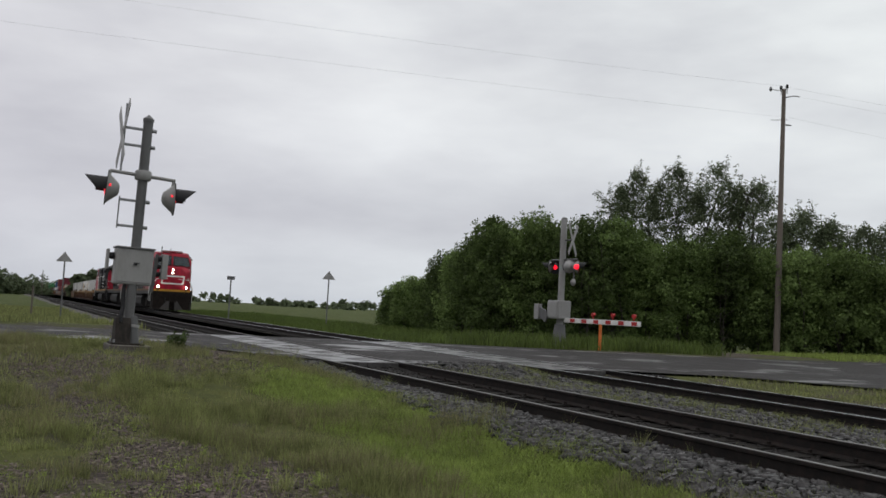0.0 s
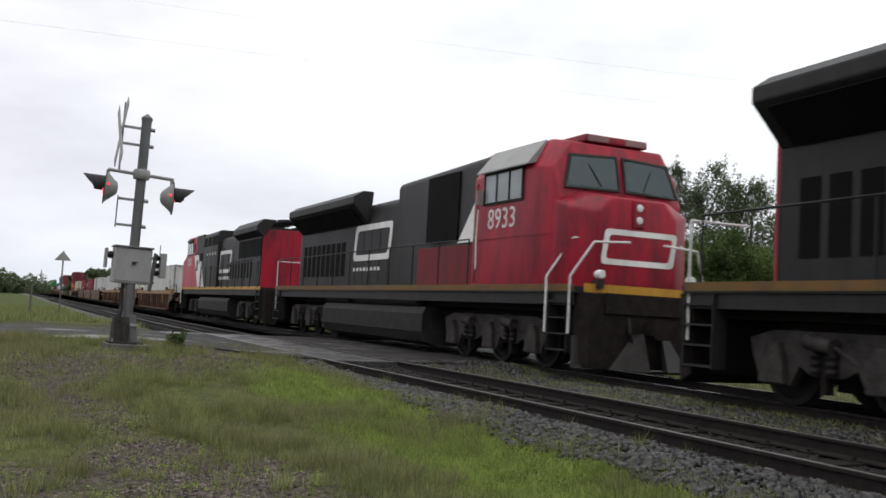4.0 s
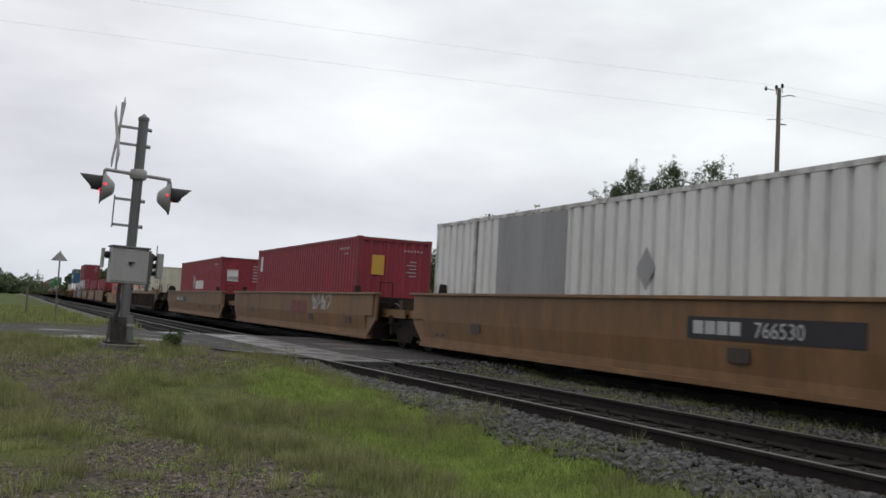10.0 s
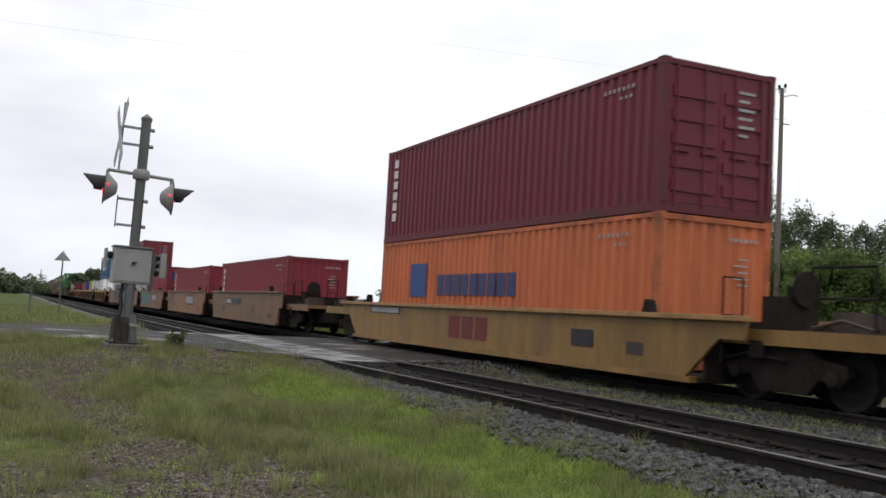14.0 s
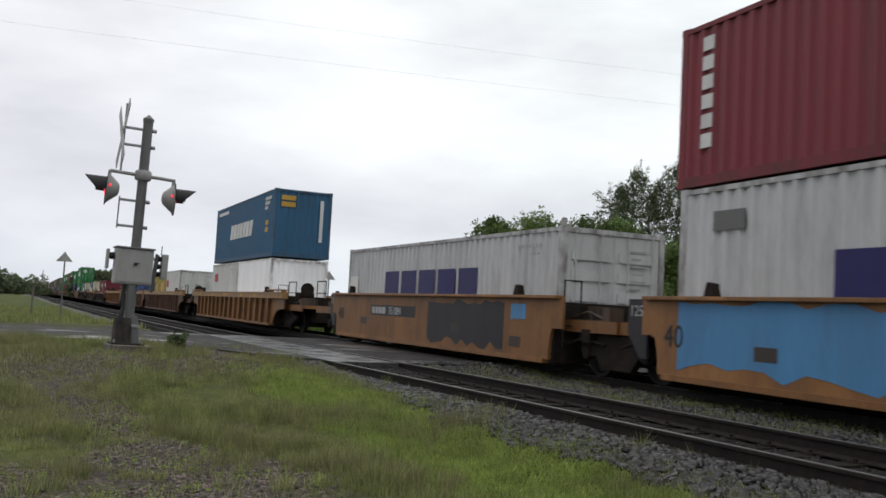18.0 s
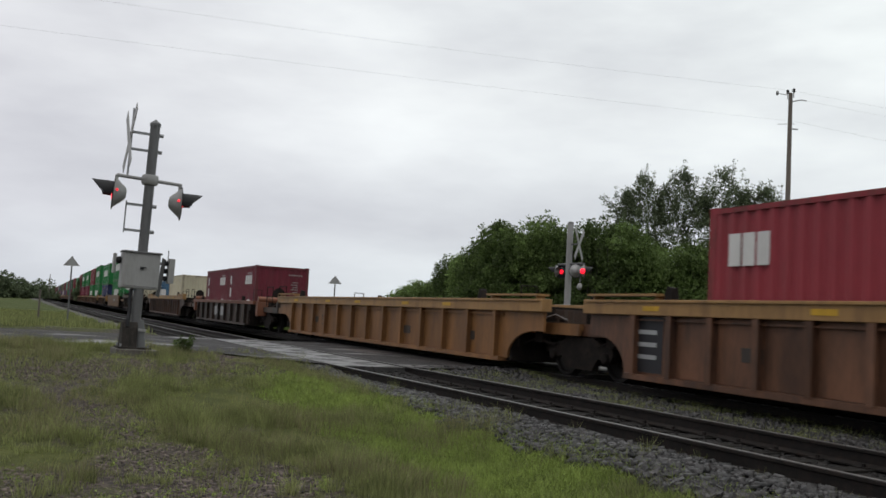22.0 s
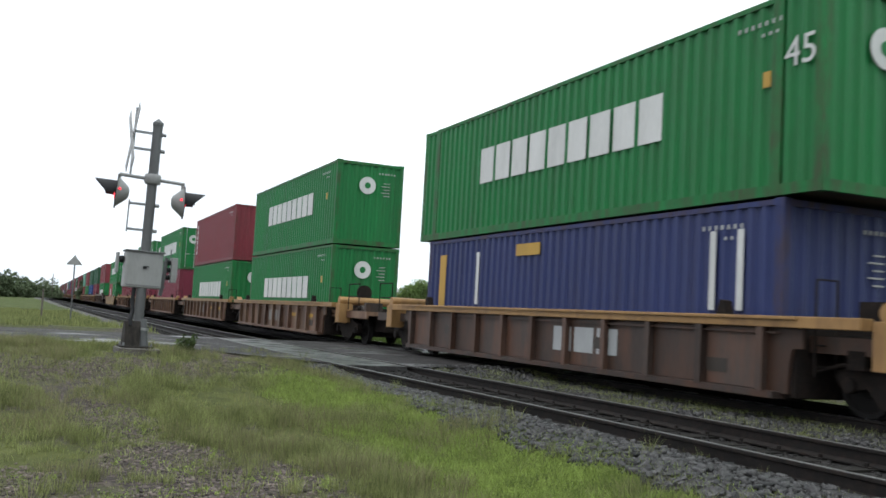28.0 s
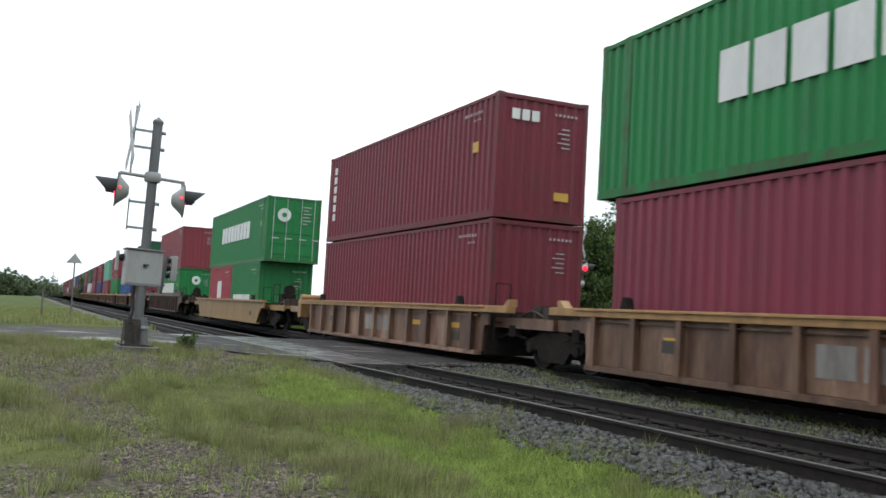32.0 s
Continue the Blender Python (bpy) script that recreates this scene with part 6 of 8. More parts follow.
def container(along, z, L, H, paint_mat, style="corr", front="end", label="", name="shipping_container", end_paint=None):
    """A steel container; the train's leading end carries doors or a plain corrugated wall."""
    box = thing(name, label, "container", group="shipping containers on the train")
    d = box_meshes(L, H, style, paint_mat)
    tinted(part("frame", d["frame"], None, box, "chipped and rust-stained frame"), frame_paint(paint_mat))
    for s in (-1, 1):
        tinted(part("side_panel", d["side", s], None, box), paint_mat)
    for s, doors in ((1, front == "door"), (-1, front != "door")):
        if doors:
            for m in d["leaf", s]:
                tinted(part("door", m, None, box), end_paint or paint_mat)
            for m in d["rods", s]:
                rod = part("lock_rod", m, None, box)
                if paint_mat is not P_GREEN:
                    tinted(rod, end_paint or paint_mat)
        else:
            tinted(part("end_panel", d["end", s], None, box), end_paint or paint_mat)
    tinted(part("roof", d["roof"], None, box), paint_mat)
    part("underside", d["under"], None, box)
    box["half"], box["high"], box["doors"] = L / 2, H, front == "door"
    return rides(box, along, z)


def side_mark(box, x0, x1, z0, z1, m, name="marking", label="", proud=0.006):
    """A painted bar or block on the near side of a container, x from its middle, z from its floor."""
    return part(name, Shape().box(x0, x1, -1.219 - proud, -1.219 + 0.004, z0, z1), m, box, label)


def diamond(box, x, z, r, m):
    return part("placard", Shape().prism([(x - r * 0.7, z), (x, z - r), (x + r * 0.7, z), (x, z + r)], "y", -1.226, -1.215), m, box, "grey diamond placard")


def end_mark(box, y0, y1, z0, z1, m, name="marking", label="", proud=0.006):
    x = box["half"]
    return part(name, Shape().box(x - 0.01, x + proud, y0, y1, z0, z1), m, box, label)


def word_blocks(box, x0, x1, z0, z1, count, m, label, gap=0.22, lean=0.0, y=-1.219):
    """A trade name as a row of plain blocks, with no letters."""
    w = (x1 - x0) / count
    made = []
    gap = min(gap, 0.16)
    for i in range(count):
        a, b = x0 + i * w, x0 + (i + 1 - gap) * w
        sh = Shape().box(a, b, y - 0.003, y + 0.006, z0, z1)
        if lean:
            sh.v = [(px + (pz - z0) * lean, py, pz) for px, py, pz in sh.v]
        made.append(sh)
    if count < 11:
        return [part("name_block", sh, m, box, label if i == 0 else "") for i, sh in enumerate(made)]
    whole = Shape()
    for sh in made:
        whole.add(sh.v, sh.f)
    ob = part("stencil", whole, m, box, label)
    ob["kind"] = "stuff"
    return ob


def side_text(box, text, x, z, size, m, name="number", y=-1.2255):
    ob = part(name, lettering(text, size, m, name), None, box)
    ob.matrix_basis = pose(x, y, z)
    return ob


def end_text(box, text, y, z, size, m, name="number"):
    ob = part(name, lettering(text, size, m, name), None, box)
    ob.matrix_basis = pose(box["half"] + 0.008, y, z, 0, 0, 90)
    return ob


P_GREYWHITE = paint("grey white container paint", (0.60, 0.607, 0.59), amount=0.22)
P_CLEANWHITE = paint("clean white container paint", (0.92, 0.92, 0.93), amount=0.08)
P_WHITE = paint("white container paint", (0.84, 0.835, 0.80), amount=0.22)
P_CREAM = paint("cream container paint", (0.52, 0.50, 0.40), amount=0.3)
P_BEIGE = paint("beige container paint", (0.521, 0.479, 0.353), amount=0.2)
P_RED = paint("red container paint", (0.230, 0.028, 0.042), amount=0.3)
P_MAROON = paint("maroon container paint", (0.150, 0.020, 0.034), amount=0.3)
P_PLUM = paint("plum red container paint", (0.175, 0.028, 0.050), amount=0.3)
P_BROWNRED = paint("brown red container paint", (0.195, 0.034, 0.046), amount=0.35)
P_ORANGE = paint("orange container paint", (0.54, 0.150, 0.060), amount=0.35, dirt=(0.12, 0.04, 0.02))
P_GREEN = paint("green container paint", (0.014, 0.165, 0.044), amount=0.25)
P_DKGREEN = paint("dark green container paint", (0.0168, 0.084, 0.042), amount=0.2)
P_BLUE = paint("blue container paint", (0.0294, 0.109, 0.202), amount=0.25)
P_STRONGBLUE = paint("strong blue container paint", (0.0168, 0.063, 0.218), amount=0.25)
P_NAVY = paint("dark blue container paint", (0.0294, 0.0403, 0.126), amount=0.25)
P_MIDGREY = paint("grey container paint", (0.50, 0.508, 0.512), amount=0.3)
P_MUSTARD = paint("mustard yellow container paint", (0.336, 0.269, 0.063), amount=0.4)
P_PINKRED = paint("pinkish red container paint", (0.277, 0.0378, 0.0504), amount=0.25)
P_TEALGREEN = paint("pale green container paint", (0.134, 0.353, 0.252), amount=0.3)
P_BLUEDARK = paint("deep blue mark", (0.018, 0.018, 0.10), amount=0.1)
P_MARK = paint("white mark", (0.605, 0.605, 0.588), amount=0.15)
P_GREYMARK = paint("grey mark", (0.134, 0.134, 0.134), amount=0.15)
P_PATCH = paint("grey patch", (0.252, 0.256, 0.26), amount=0.25)
P_GOLD = paint("gold mark", (0.462, 0.277, 0.0504), amount=0.15)
P_REDMARK = paint("red mark", (0.42, 0.0294, 0.0252), amount=0.15)
P_FADED = paint("faded white stencil", (0.378, 0.378, 0.37), amount=0.4)
C_FADEDMARK = paint("worn white owner's mark", (0.24, 0.225, 0.21), amount=0.7, worn=0.42)

# ---- wagons and what they carry, from the locomotives backwards ----
L40, L45, L53, L20 = 12.42, 13.75, 16.6, 6.2
HI, STD = 2.896, 2.591
FL = 0.30


def ladder_text(box, x, z0, z1, m, n=5):
    """A trade name set upright down the wall, as plain blocks."""
    h = (z0 - z1) / n
    for i in range(n):
        side_mark(box, x, x + 0.26, z0 - (i + 0.72) * h, z0 - i * h, m, "name_block", "white trade name set upright, as plain blocks" if i == 0 else "", 0.007)


def small_marks(box, m=None, far=True):
    """The usual small unreadable numbers near the ends of a box."""
    m = m or P_FADED
    a, H = box["half"], box["high"]
    sh = Shape()
    for k in range(7):
        sh.box(a - 1.7 + k * 0.14, a - 1.65 + k * 0.14, -1.224, -1.215, H - 0.38, H - 0.31)
    for k in range(3):
        sh.box(a - 1.2 + k * 0.14, a - 1.15 + k * 0.14, -1.224, -1.215, H - 0.54, H - 0.49)
    part("stencil", sh, m, box, "row of small unreadable marks")["kind"] = "stuff"
    if box["doors"]:
        for k, w in enumerate((0.36, 0.24, 0.36, 0.30, 0.36, 0.22)):
            end_mark(box, 0.40, 0.40 + w, H - 0.42 - 0.15 * k, H - 0.375 - 0.15 * k, P_FADED, "stencil_line", "white stencilled line as a plain bar" if k == 0 else "", 0.012)
        return
    sh = Shape()
    for k in range(6):
        sh.box(a - 0.004, a + 0.008, 0.3 + 0.11 * k, 0.35 + 0.11 * k, H - 0.39, H - 0.33)
    for k in range(5):
        sh.box(a - 0.004, a + 0.008, 0.5 - 0.1 * (k % 2), 0.72, H - 0.70 - 0.11 * k, H - 0.675 - 0.11 * k)
    part("stencil", sh, m, box, "small unreadable end marks")["kind"] = "stuff"


def green_box(along, z, L=L40, H=HI, front="end", big=True, number=None):
    box = container(along, z, L, H, P_GREEN, "corr", front, "bright green corrugated container with a large white trade name")
    word_blocks(box, -3.45, 3.5, H * (0.41 if z > 2 else 0.36), H * (0.69 if z > 2 else 0.64), 9, P_MARK, "white trade name as plain blocks")
    small_marks(box)
    end = box["half"]
    sh = Shape().turned([(0, 0.30), (0.012, 0.30)], (end - 0.004, -0.45 if front == "door" else -0.1, H * 0.72), (1, 0, 0), 20)
    part("round_emblem", sh, P_MARK, box, "round white emblem")
    part("emblem_centre", Shape().turned([(0, 0.11), (0.008, 0.11)], (end + 0.009, -0.45 if front == "door" else -0.1, H * 0.72), (1, 0, 0), 12), P_GREEN, box)
    side_mark(box, L / 2 - 1.15, L / 2 - 1.0, H * 0.55, H * 0.63, P_GOLD)
    if number:
        side_text(box, number, 6.14, H * 0.62, 0.60, P_MARK)
        if front != "door":
            end_text(box, number, 0.45, H * 0.62, 0.55, P_MARK)
    return box


def plain(along, z, L, H, paint_mat, label, front="end", style="corr", marks=True):
    box = container(along, z, L, H, paint_mat, style, front, label)
    if marks:
        small_marks(box)
    return box


# three-unit brown wagon with three 53-foot boxes
LAB_RIB = "orange-brown ribbed well wagon with a yellow-orange top chord"
well_car(-154.5, "ribbed", 8.35, 11.0, 10.3, C_BROWN, C_CHORD, LAB_RIB, True, False, 15, (True, False))
well_car(-175.3, "ribbed", 8.35, 10.4, 10.1, C_BROWN, C_CHORD, LAB_RIB, True, False, 15)
k = well_car(-195.4, "ribbed", 8.35, 10.0, 11.2, C_BROWN, C_CHORD, LAB_RIB, True, True, 15, (False, True))
side_text(k, "53", -5.2, 0.45, 0.5, C_SPRAYDARK, y=-1.505)
b = plain(-154.5, FL, L53, 2.91, P_GREYWHITE, "pale grey 53-foot corrugated container", "end", "rib")
ladder_text(b, 6.7, 1.9, 0.7, P_GREYMARK, 4)
b = container(-175.3, FL, L53, 2.91, P_WHITE, "smooth", "door", "white smooth-sided 53-foot container with a gold arc and dark trade name")
word_blocks(b, -3.3, -0.35, 1.70, 2.2, 7, P_GREYMARK, "dark trade name as plain blocks", lean=0.12)
word_blocks(b, -3.3, -0.4, 1.38, 1.5, 20, P_PATCH, "thin grey line of small blocks", 0.3)
ring = []
for i in range(25):
    a = 2 * math.pi * i / 24
    ring.append(Vector((-4.55 + 0.62 * math.cos(a), -1.223, 1.75 + 0.80 * math.sin(a))))
part("emblem_ring", Shape().hose(ring, 0.035, 5), P_GOLD, b, "gold oval emblem ring")
side_mark(b, -4.85, -4.65, 1.3, 2.2, P_GREYMARK, "emblem", "dark and red emblem strokes")
side_mark(b, -4.6, -4.2, 1.4, 1.95, P_REDMARK, "emblem")
arc = Shape()
v, f = [], []
for i in range(25):
    a = math.pi * (0.02 + 0.96 * i / 24)
    w = 0.10 + 0.42 * i / 24
    for rad in (2.35, 2.35 - w):
        for y in (-1.2245, -1.2135):
            v.append((6.1 - rad * 0.9 * math.cos(a), y, 0.20 + (rad - 0.15) * math.sin(a)))
for i in range(24):
    o = 4 * i
    f += [(o, o + 4, o + 6, o + 2), (o + 1, o + 3, o + 7, o + 5), (o, o + 1, o + 5, o + 4), (o + 2, o + 6, o + 7, o + 3)]
part("gold_arc", arc.add(v, f), P_GOLD, b, "wide gold painted arc")
diamond(b, 0.1, 1.95, 0.36, P_PATCH)
side_mark(b, 1.2, 2.4, 2.52, 2.62, P_GREYMARK, "marking")
b = plain(-195.4, FL, L53, 2.91, P_GREYWHITE, "pale grey 53-foot corrugated container with a darker patch", "door", "rib")
side_mark(b, -1.3, 0.8, 2.42, 2.80, P_PATCH, "painted_out_patch", "grey painted-out patch")
for k, w in enumerate((0.55, 0.7, 0.5, 0.8)):
    side_mark(b, -8.0, -8.0 + w, 2.25 - 0.27 * k, 2.37 - 0.27 * k, P_PATCH, "stencil_line", "grey stencilled line as a plain bar")
diamond(b, 0.3, 1.55, 0.34, P_PATCH)

# three-unit tan wagon with smooth sides
LAB_SM = "tan-brown smooth-sided well wagon, grimy"
for c, fr, re, fb, rb, cp in ((-219.9, 11.4, 9.9, True, False, (True, False)), (-239.8, 10.0, 10.1, True, False, (False, False)), (-260.0, 10.1, 11.0, True, True, (False, True))):
    k = well_car(c, "smooth", 8.35, fr, re, C_TAN, C_TAN, LAB_SM, fb, rb, 2, cp)
    at = 1.85 if c > -250 else -4.95
    if c == -239.8:
        middle_unit = k
        word_blocks(k, 0.50, 2.50, 0.74, 1.16, 3, C_SPRAYRED, "faded red owner's mark as plain blocks", y=-1.574)
    else:
        part("name_panel", Shape().box(at, at + 3.2, -1.582, -1.572, 0.84, 1.16), C_SPRAYDARK, k, "dark panel with a pale wagon number")
        word_blocks(k, at + 0.13, at + 1.15, 0.91, 1.10, 4, C_SPRAYPALE, "pale owner's mark as plain blocks", y=-1.583)
        side_text(k, "766530", at + 1.37, 0.90, 0.30, C_SPRAYPALE, y=-1.586)
    side_text(k, "53", 6.6 if c < -250 else -7.4, 0.45, 0.62, C_SPRAYDARK, y=-1.53)
b = plain(-219.9, FL, L53, 2.91, P_GREYWHITE, "pale grey 53-foot corrugated container with a wide grey patch", "door", "rib")
side_mark(b, -5.0, -2.2, 0.2, 2.8, P_PATCH, "painted_out_patch", "wide grey painted-out patch", 0.004)
diamond(b, 0.3, 1.62, 0.36, P_PATCH)
b = plain(-239.8, FL, L40, HI, P_RED, "red corrugated container with a yellow end placard", "end")
end_mark(b, -0.75, -0.35, 1.75, 2.35, P_GOLD, "placard", "yellow end placard")
side_mark(b, -L40 / 2 + 0.5, -L40 / 2 + 0.85, 2.0, 2.6, P_MARK)
b = plain(-260.0, FL, L40, HI, P_RED, "red corrugated container with a blue emblem and white trade name", "door")
side_mark(b, -1.6, -0.97, 1.3, 2.05, P_STRONGBLUE, "emblem", "blue square emblem")
side_mark(b, -1.45, -1.12, 1.42, 1.95, P_GOLD, "emblem", "yellow stroke of the emblem", 0.010)
word_blocks(b, -0.8, 1.55, 1.3, 1.75, 7, P_MARK, "white trade name as plain blocks")
end_mark(b, -0.9, -0.35, 1.7, 2.3, P_MARK, "placard", "white end placard")

# dark ribbed wagon, cream box
k = well_car(-284.5, "ribbed", 8.35, 11.0, 11.0, C_DARK, C_OLDCHORD, "dark brown ribbed well wagon with a worn yellow top chord", True, True, 17, (True, True))
b = plain(-284.5, FL, L53, 2.92, P_CREAM, "cream 53-foot container with a red emblem and dark arch", "door", "rib")
word_blocks(b, -2.28, 3.33, 1.36, 1.55, 26, P_GREYMARK, "thin line of small dark blocks", 0.3)
word_blocks(b, -4.8, -2.74, 1.24, 1.60, 2, P_REDMARK, "red emblem strokes as plain blocks")
v, f = [], []
for i in range(17):
    a = math.pi * i / 16
    for rad in (1.0, 0.62):
        for y in (-1.2235, -1.2135):
            v.append((-3.66 - rad * math.cos(a), y, 1.62 + rad * math.sin(a)))
for i in range(16):
    o = 4 * i
    f += [(o, o + 4, o + 6, o + 2), (o + 1, o + 3, o + 7, o + 5), (o, o + 1, o + 5, o + 4), (o + 2, o + 6, o + 7, o + 3)]
part("arch", Shape().add(v, f), P_PATCH, b, "grey painted arch")
side_text(b, "53", 6.98, 2.04, 0.36, P_GREYMARK)
word_blocks(b, 6.95, 7.4, 1.66, 1.90, 3, P_GREYMARK, "dark unreadable mark as plain blocks")

# yellow-tan low wagon with a maroon box on an orange one
k = well_car(-308.6, "low", 7.6, 10.9, 10.9, C_YELLOWTAN, C_CHORD, "yellow-tan well wagon with low tapered smooth sides", True, True, 2, (True, True))
word_blocks(k, -1.0, 1.0, 0.45, 0.95, 3, C_SPRAYRED, "faded red trade mark as plain blocks", y=-1.505)
part("name_panel", Shape().box(-6.2, -4.0, -1.507, -1.503, 0.9, 1.1), C_SPRAYDARK, k, "dark panel with an unreadable pale number")
word_blocks(k, -6.1, -4.1, 0.93, 1.07, 10, C_SPRAYPALE, "pale unreadable number as plain blocks", y=-1.508)
part("grille", Shape().box(4.2, 4.9, -1.515, -1.503, 0.55, 0.85), C_SPRAYDARK, k, "dark louvre panel")
b = plain(-308.6, 0.28, L40, STD, P_ORANGE, "orange corrugated container with a blue emblem", "end")
word_blocks(b, -2.4, 1.6, 1.15, 1.65, 9, P_NAVY, "dark blue trade name as plain blocks")
side_mark(b, -4.1, -3.1, 1.1, 1.95, P_STRONGBLUE, "emblem", "blue emblem")
b = plain(-308.6, 2.885, L40, STD, P_MAROON, "maroon corrugated container with doors and a white upright name", "door")
ladder_text(b, -L40 / 2 + 0.55, 2.3, 0.5, P_MARK, 6)

# five-unit wagon for 40-foot boxes
LAB_40 = "orange smooth-sided short well wagon with graffiti"
five = []
for i, c in enumerate((-330.9, -346.8, -362.8, -378.7, -394.6)):
    k = well_car(c, "unit40", 6.25, 9.2 if i == 0 else 7.95, 9.2 if i == 4 else 7.95, C_TAN if i == 0 else C_ORANGE, C_TAN if i == 0 else C_ORANGE, LAB_40 if i else "tan smooth-sided short well wagon", True, i == 4, 2, (i == 0, i == 4))
    five.append(k)
    if i in (0, 4):
        part("name_panel", Shape().box(-3.31, -0.15, -1.507, -1.503, 0.86, 1.14), C_SPRAYDARK, k, "dark panel with a pale wagon number")
        word_blocks(k, -3.2, -2.15, 0.91, 1.09, 4, C_SPRAYPALE, "pale owner's mark as plain blocks", y=-1.508)
        if i == 4:
            side_text(k, "751084", -1.95, 0.90, 0.29, C_SPRAYPALE, y=-1.512)
    elif i < 3:
        part("name_panel", Shape().box(0.75, 3.48, -1.507, -1.503, 0.65, 1.24), C_SPRAYDARK, k, "dark panel of the owner's mark")
        word_blocks(k, 0.95, 3.3, 0.75, 1.13, 3, C_SPRAYPALE, "white owner's mark as plain blocks", y=-1.508)
    part("end_panel", Shape().prism([(-7.3, 1.42), (-6.75, 1.42), (-6.75, 0.45), (-6.95, 0.45), (-7.3, 0.85)], "y", -1.40, -1.34), C_SPRAYDARK, k, "dark grey end plate")
    side_text(k, "125T", -7.25, 1.14, 0.26, C_SPRAYPALE, y=-1.408)
    if i > 0:
        side_text(k, "40", -6.15, 0.68, 0.5, C_SPRAYDARK, y=-1.506)


def graffiti(car, x0, x1, z0, z1, m, label, seed, strokes=9, thick=0.06, y=-1.505):
    """Loose sprayed strokes on the near side, with no letters in them."""
    rng = random.Random(seed)
    sh = Shape()
    for k in range(strokes):
        p = (x0 + (x1 - x0) * (k + 0.3) / strokes, rng.uniform(z0, z1))
        for _ in range(5):
            q = (min(x1, max(x0, p[0] + rng.uniform(-0.35, 0.45))), min(z1, max(z0, p[1] + rng.uniform(-0.45, 0.45))))
            d = Vector((q[0] - p[0], q[1] - p[1]))
            if d.length < 0.05:
                continue
            nrm = Vector((-d.y, d.x)).normalized() * thick / 2
            sh.add([(p[0] - nrm.x, y, p[1] - nrm.y), (q[0] - nrm.x, y, q[1] - nrm.y), (q[0] + nrm.x, y, q[1] + nrm.y), (p[0] + nrm.x, y, p[1] + nrm.y)], [(0, 1, 2, 3)])
            p = q
    part("graffiti", sh, m, car, label)


def sprayed_field(car, x0, x1, z0, z1, m, label, seed):
    rng = random.Random(seed)
    top = [(x0 + (x1 - x0) * i / 14, z1 - rng.uniform(0, 0.12) * (z1 - z0)) for i in range(15)]
    low = [(x0 + (x1 - x0) * i / 14, z0 + rng.uniform(0, 0.2) * (z1 - z0)) for i in range(15)]
    part("graffiti", Shape().prism(low + top[::-1], "y", -1.505, -1.501), m, car, label)


graffiti(middle_unit, 2.95, 5.0, 0.92, 1.42, C_SPRAYPALE, "pale sprayed scrawl", 11, 8, 0.05, -1.575)
sprayed_field(five[2], -5.4, -1.0, 0.32, 1.36, C_TEAL, "teal sprayed graffiti", 1)
graffiti(five[2], -5.0, -1.4, 0.5, 1.2, C_ORANGE, "orange gaps in the graffiti", 2, 5, 0.09)
sprayed_field(five[3], -5.8, -0.5, 0.30, 1.42, C_BLUEGRAF, "light blue sprayed field", 3)
graffiti(five[3], 2.8, 6.2, 0.4, 1.32, C_SPRAYPALE, "pale outlined graffiti", 4, 7, 0.07)
sprayed_field(five[4], 0.65, 4.5, 0.28, 1.36, C_SPRAYDARK, "black sprayed graffiti", 5)
graffiti(five[1], -5.3, -3.4, 0.5, 1.35, C_SPRAYDARK, "black sprayed scrawl", 6, 6, 0.05)
sprayed_field(five[4], 4.8, 5.4, 0.95, 1.3, C_BLUEGRAF, "small light blue patch", 8)

for c, m, frt in ((-330.9, P_RED, "end"), (-346.8, P_RED, "end")):
    b = plain(c, 0.26, L40, STD, m, "red corrugated container with a white upright name", frt)
    ladder_text(b, -L40 / 2 + 0.55, 2.3, 0.5, P_MARK, 6)
b = plain(-362.8, 0.27, L40, HI, P_RED, "red corrugated container with a white upright panel and blue end emblem", "door")
side_mark(b, -L40 / 2 + 0.45, -L40 / 2 + 0.85, 0.5, 2.3, P_MARK, "panel", "white upright panel")
end_mark(b, -0.95, -0.55, 1.9, 2.5, P_STRONGBLUE, "emblem", "blue end emblem")
end_mark(b, -0.95, -0.6, 0.9, 1.3, P_GOLD, "placard", "yellow placard")
b = plain(-378.7, 0.27, L40, HI, P_MIDGREY, "grey container with a dark blue trade name", "door")
word_blocks(b, -3.0, 2.75, 1.15, 1.82, 5, P_BLUEDARK, "dark blue trade name as plain blocks", 0.4)
side_mark(b, -5.4, -4.7, 2.2, 2.5, P_GREYMARK)
b = plain(-378.82, 3.20, L40, STD, P_BROWNRED, "brown-red corrugated container with doors", "door")
ladder_text(b, -L40 / 2 + 0.55, 2.35, 0.5, P_MARK, 6)
b = plain(-394.6, 0.24, L40, STD, P_MIDGREY, "grey container with a dark blue trade name", "door")
word_blocks(b, -3.05, 2.85, 1.2, 1.85, 5, P_BLUEDARK, "dark blue trade name as plain blocks", 0.4)
side_mark(b, -6.0, -5.3, 1.2, 1.75, P_MARK, "panel", "white small panel")

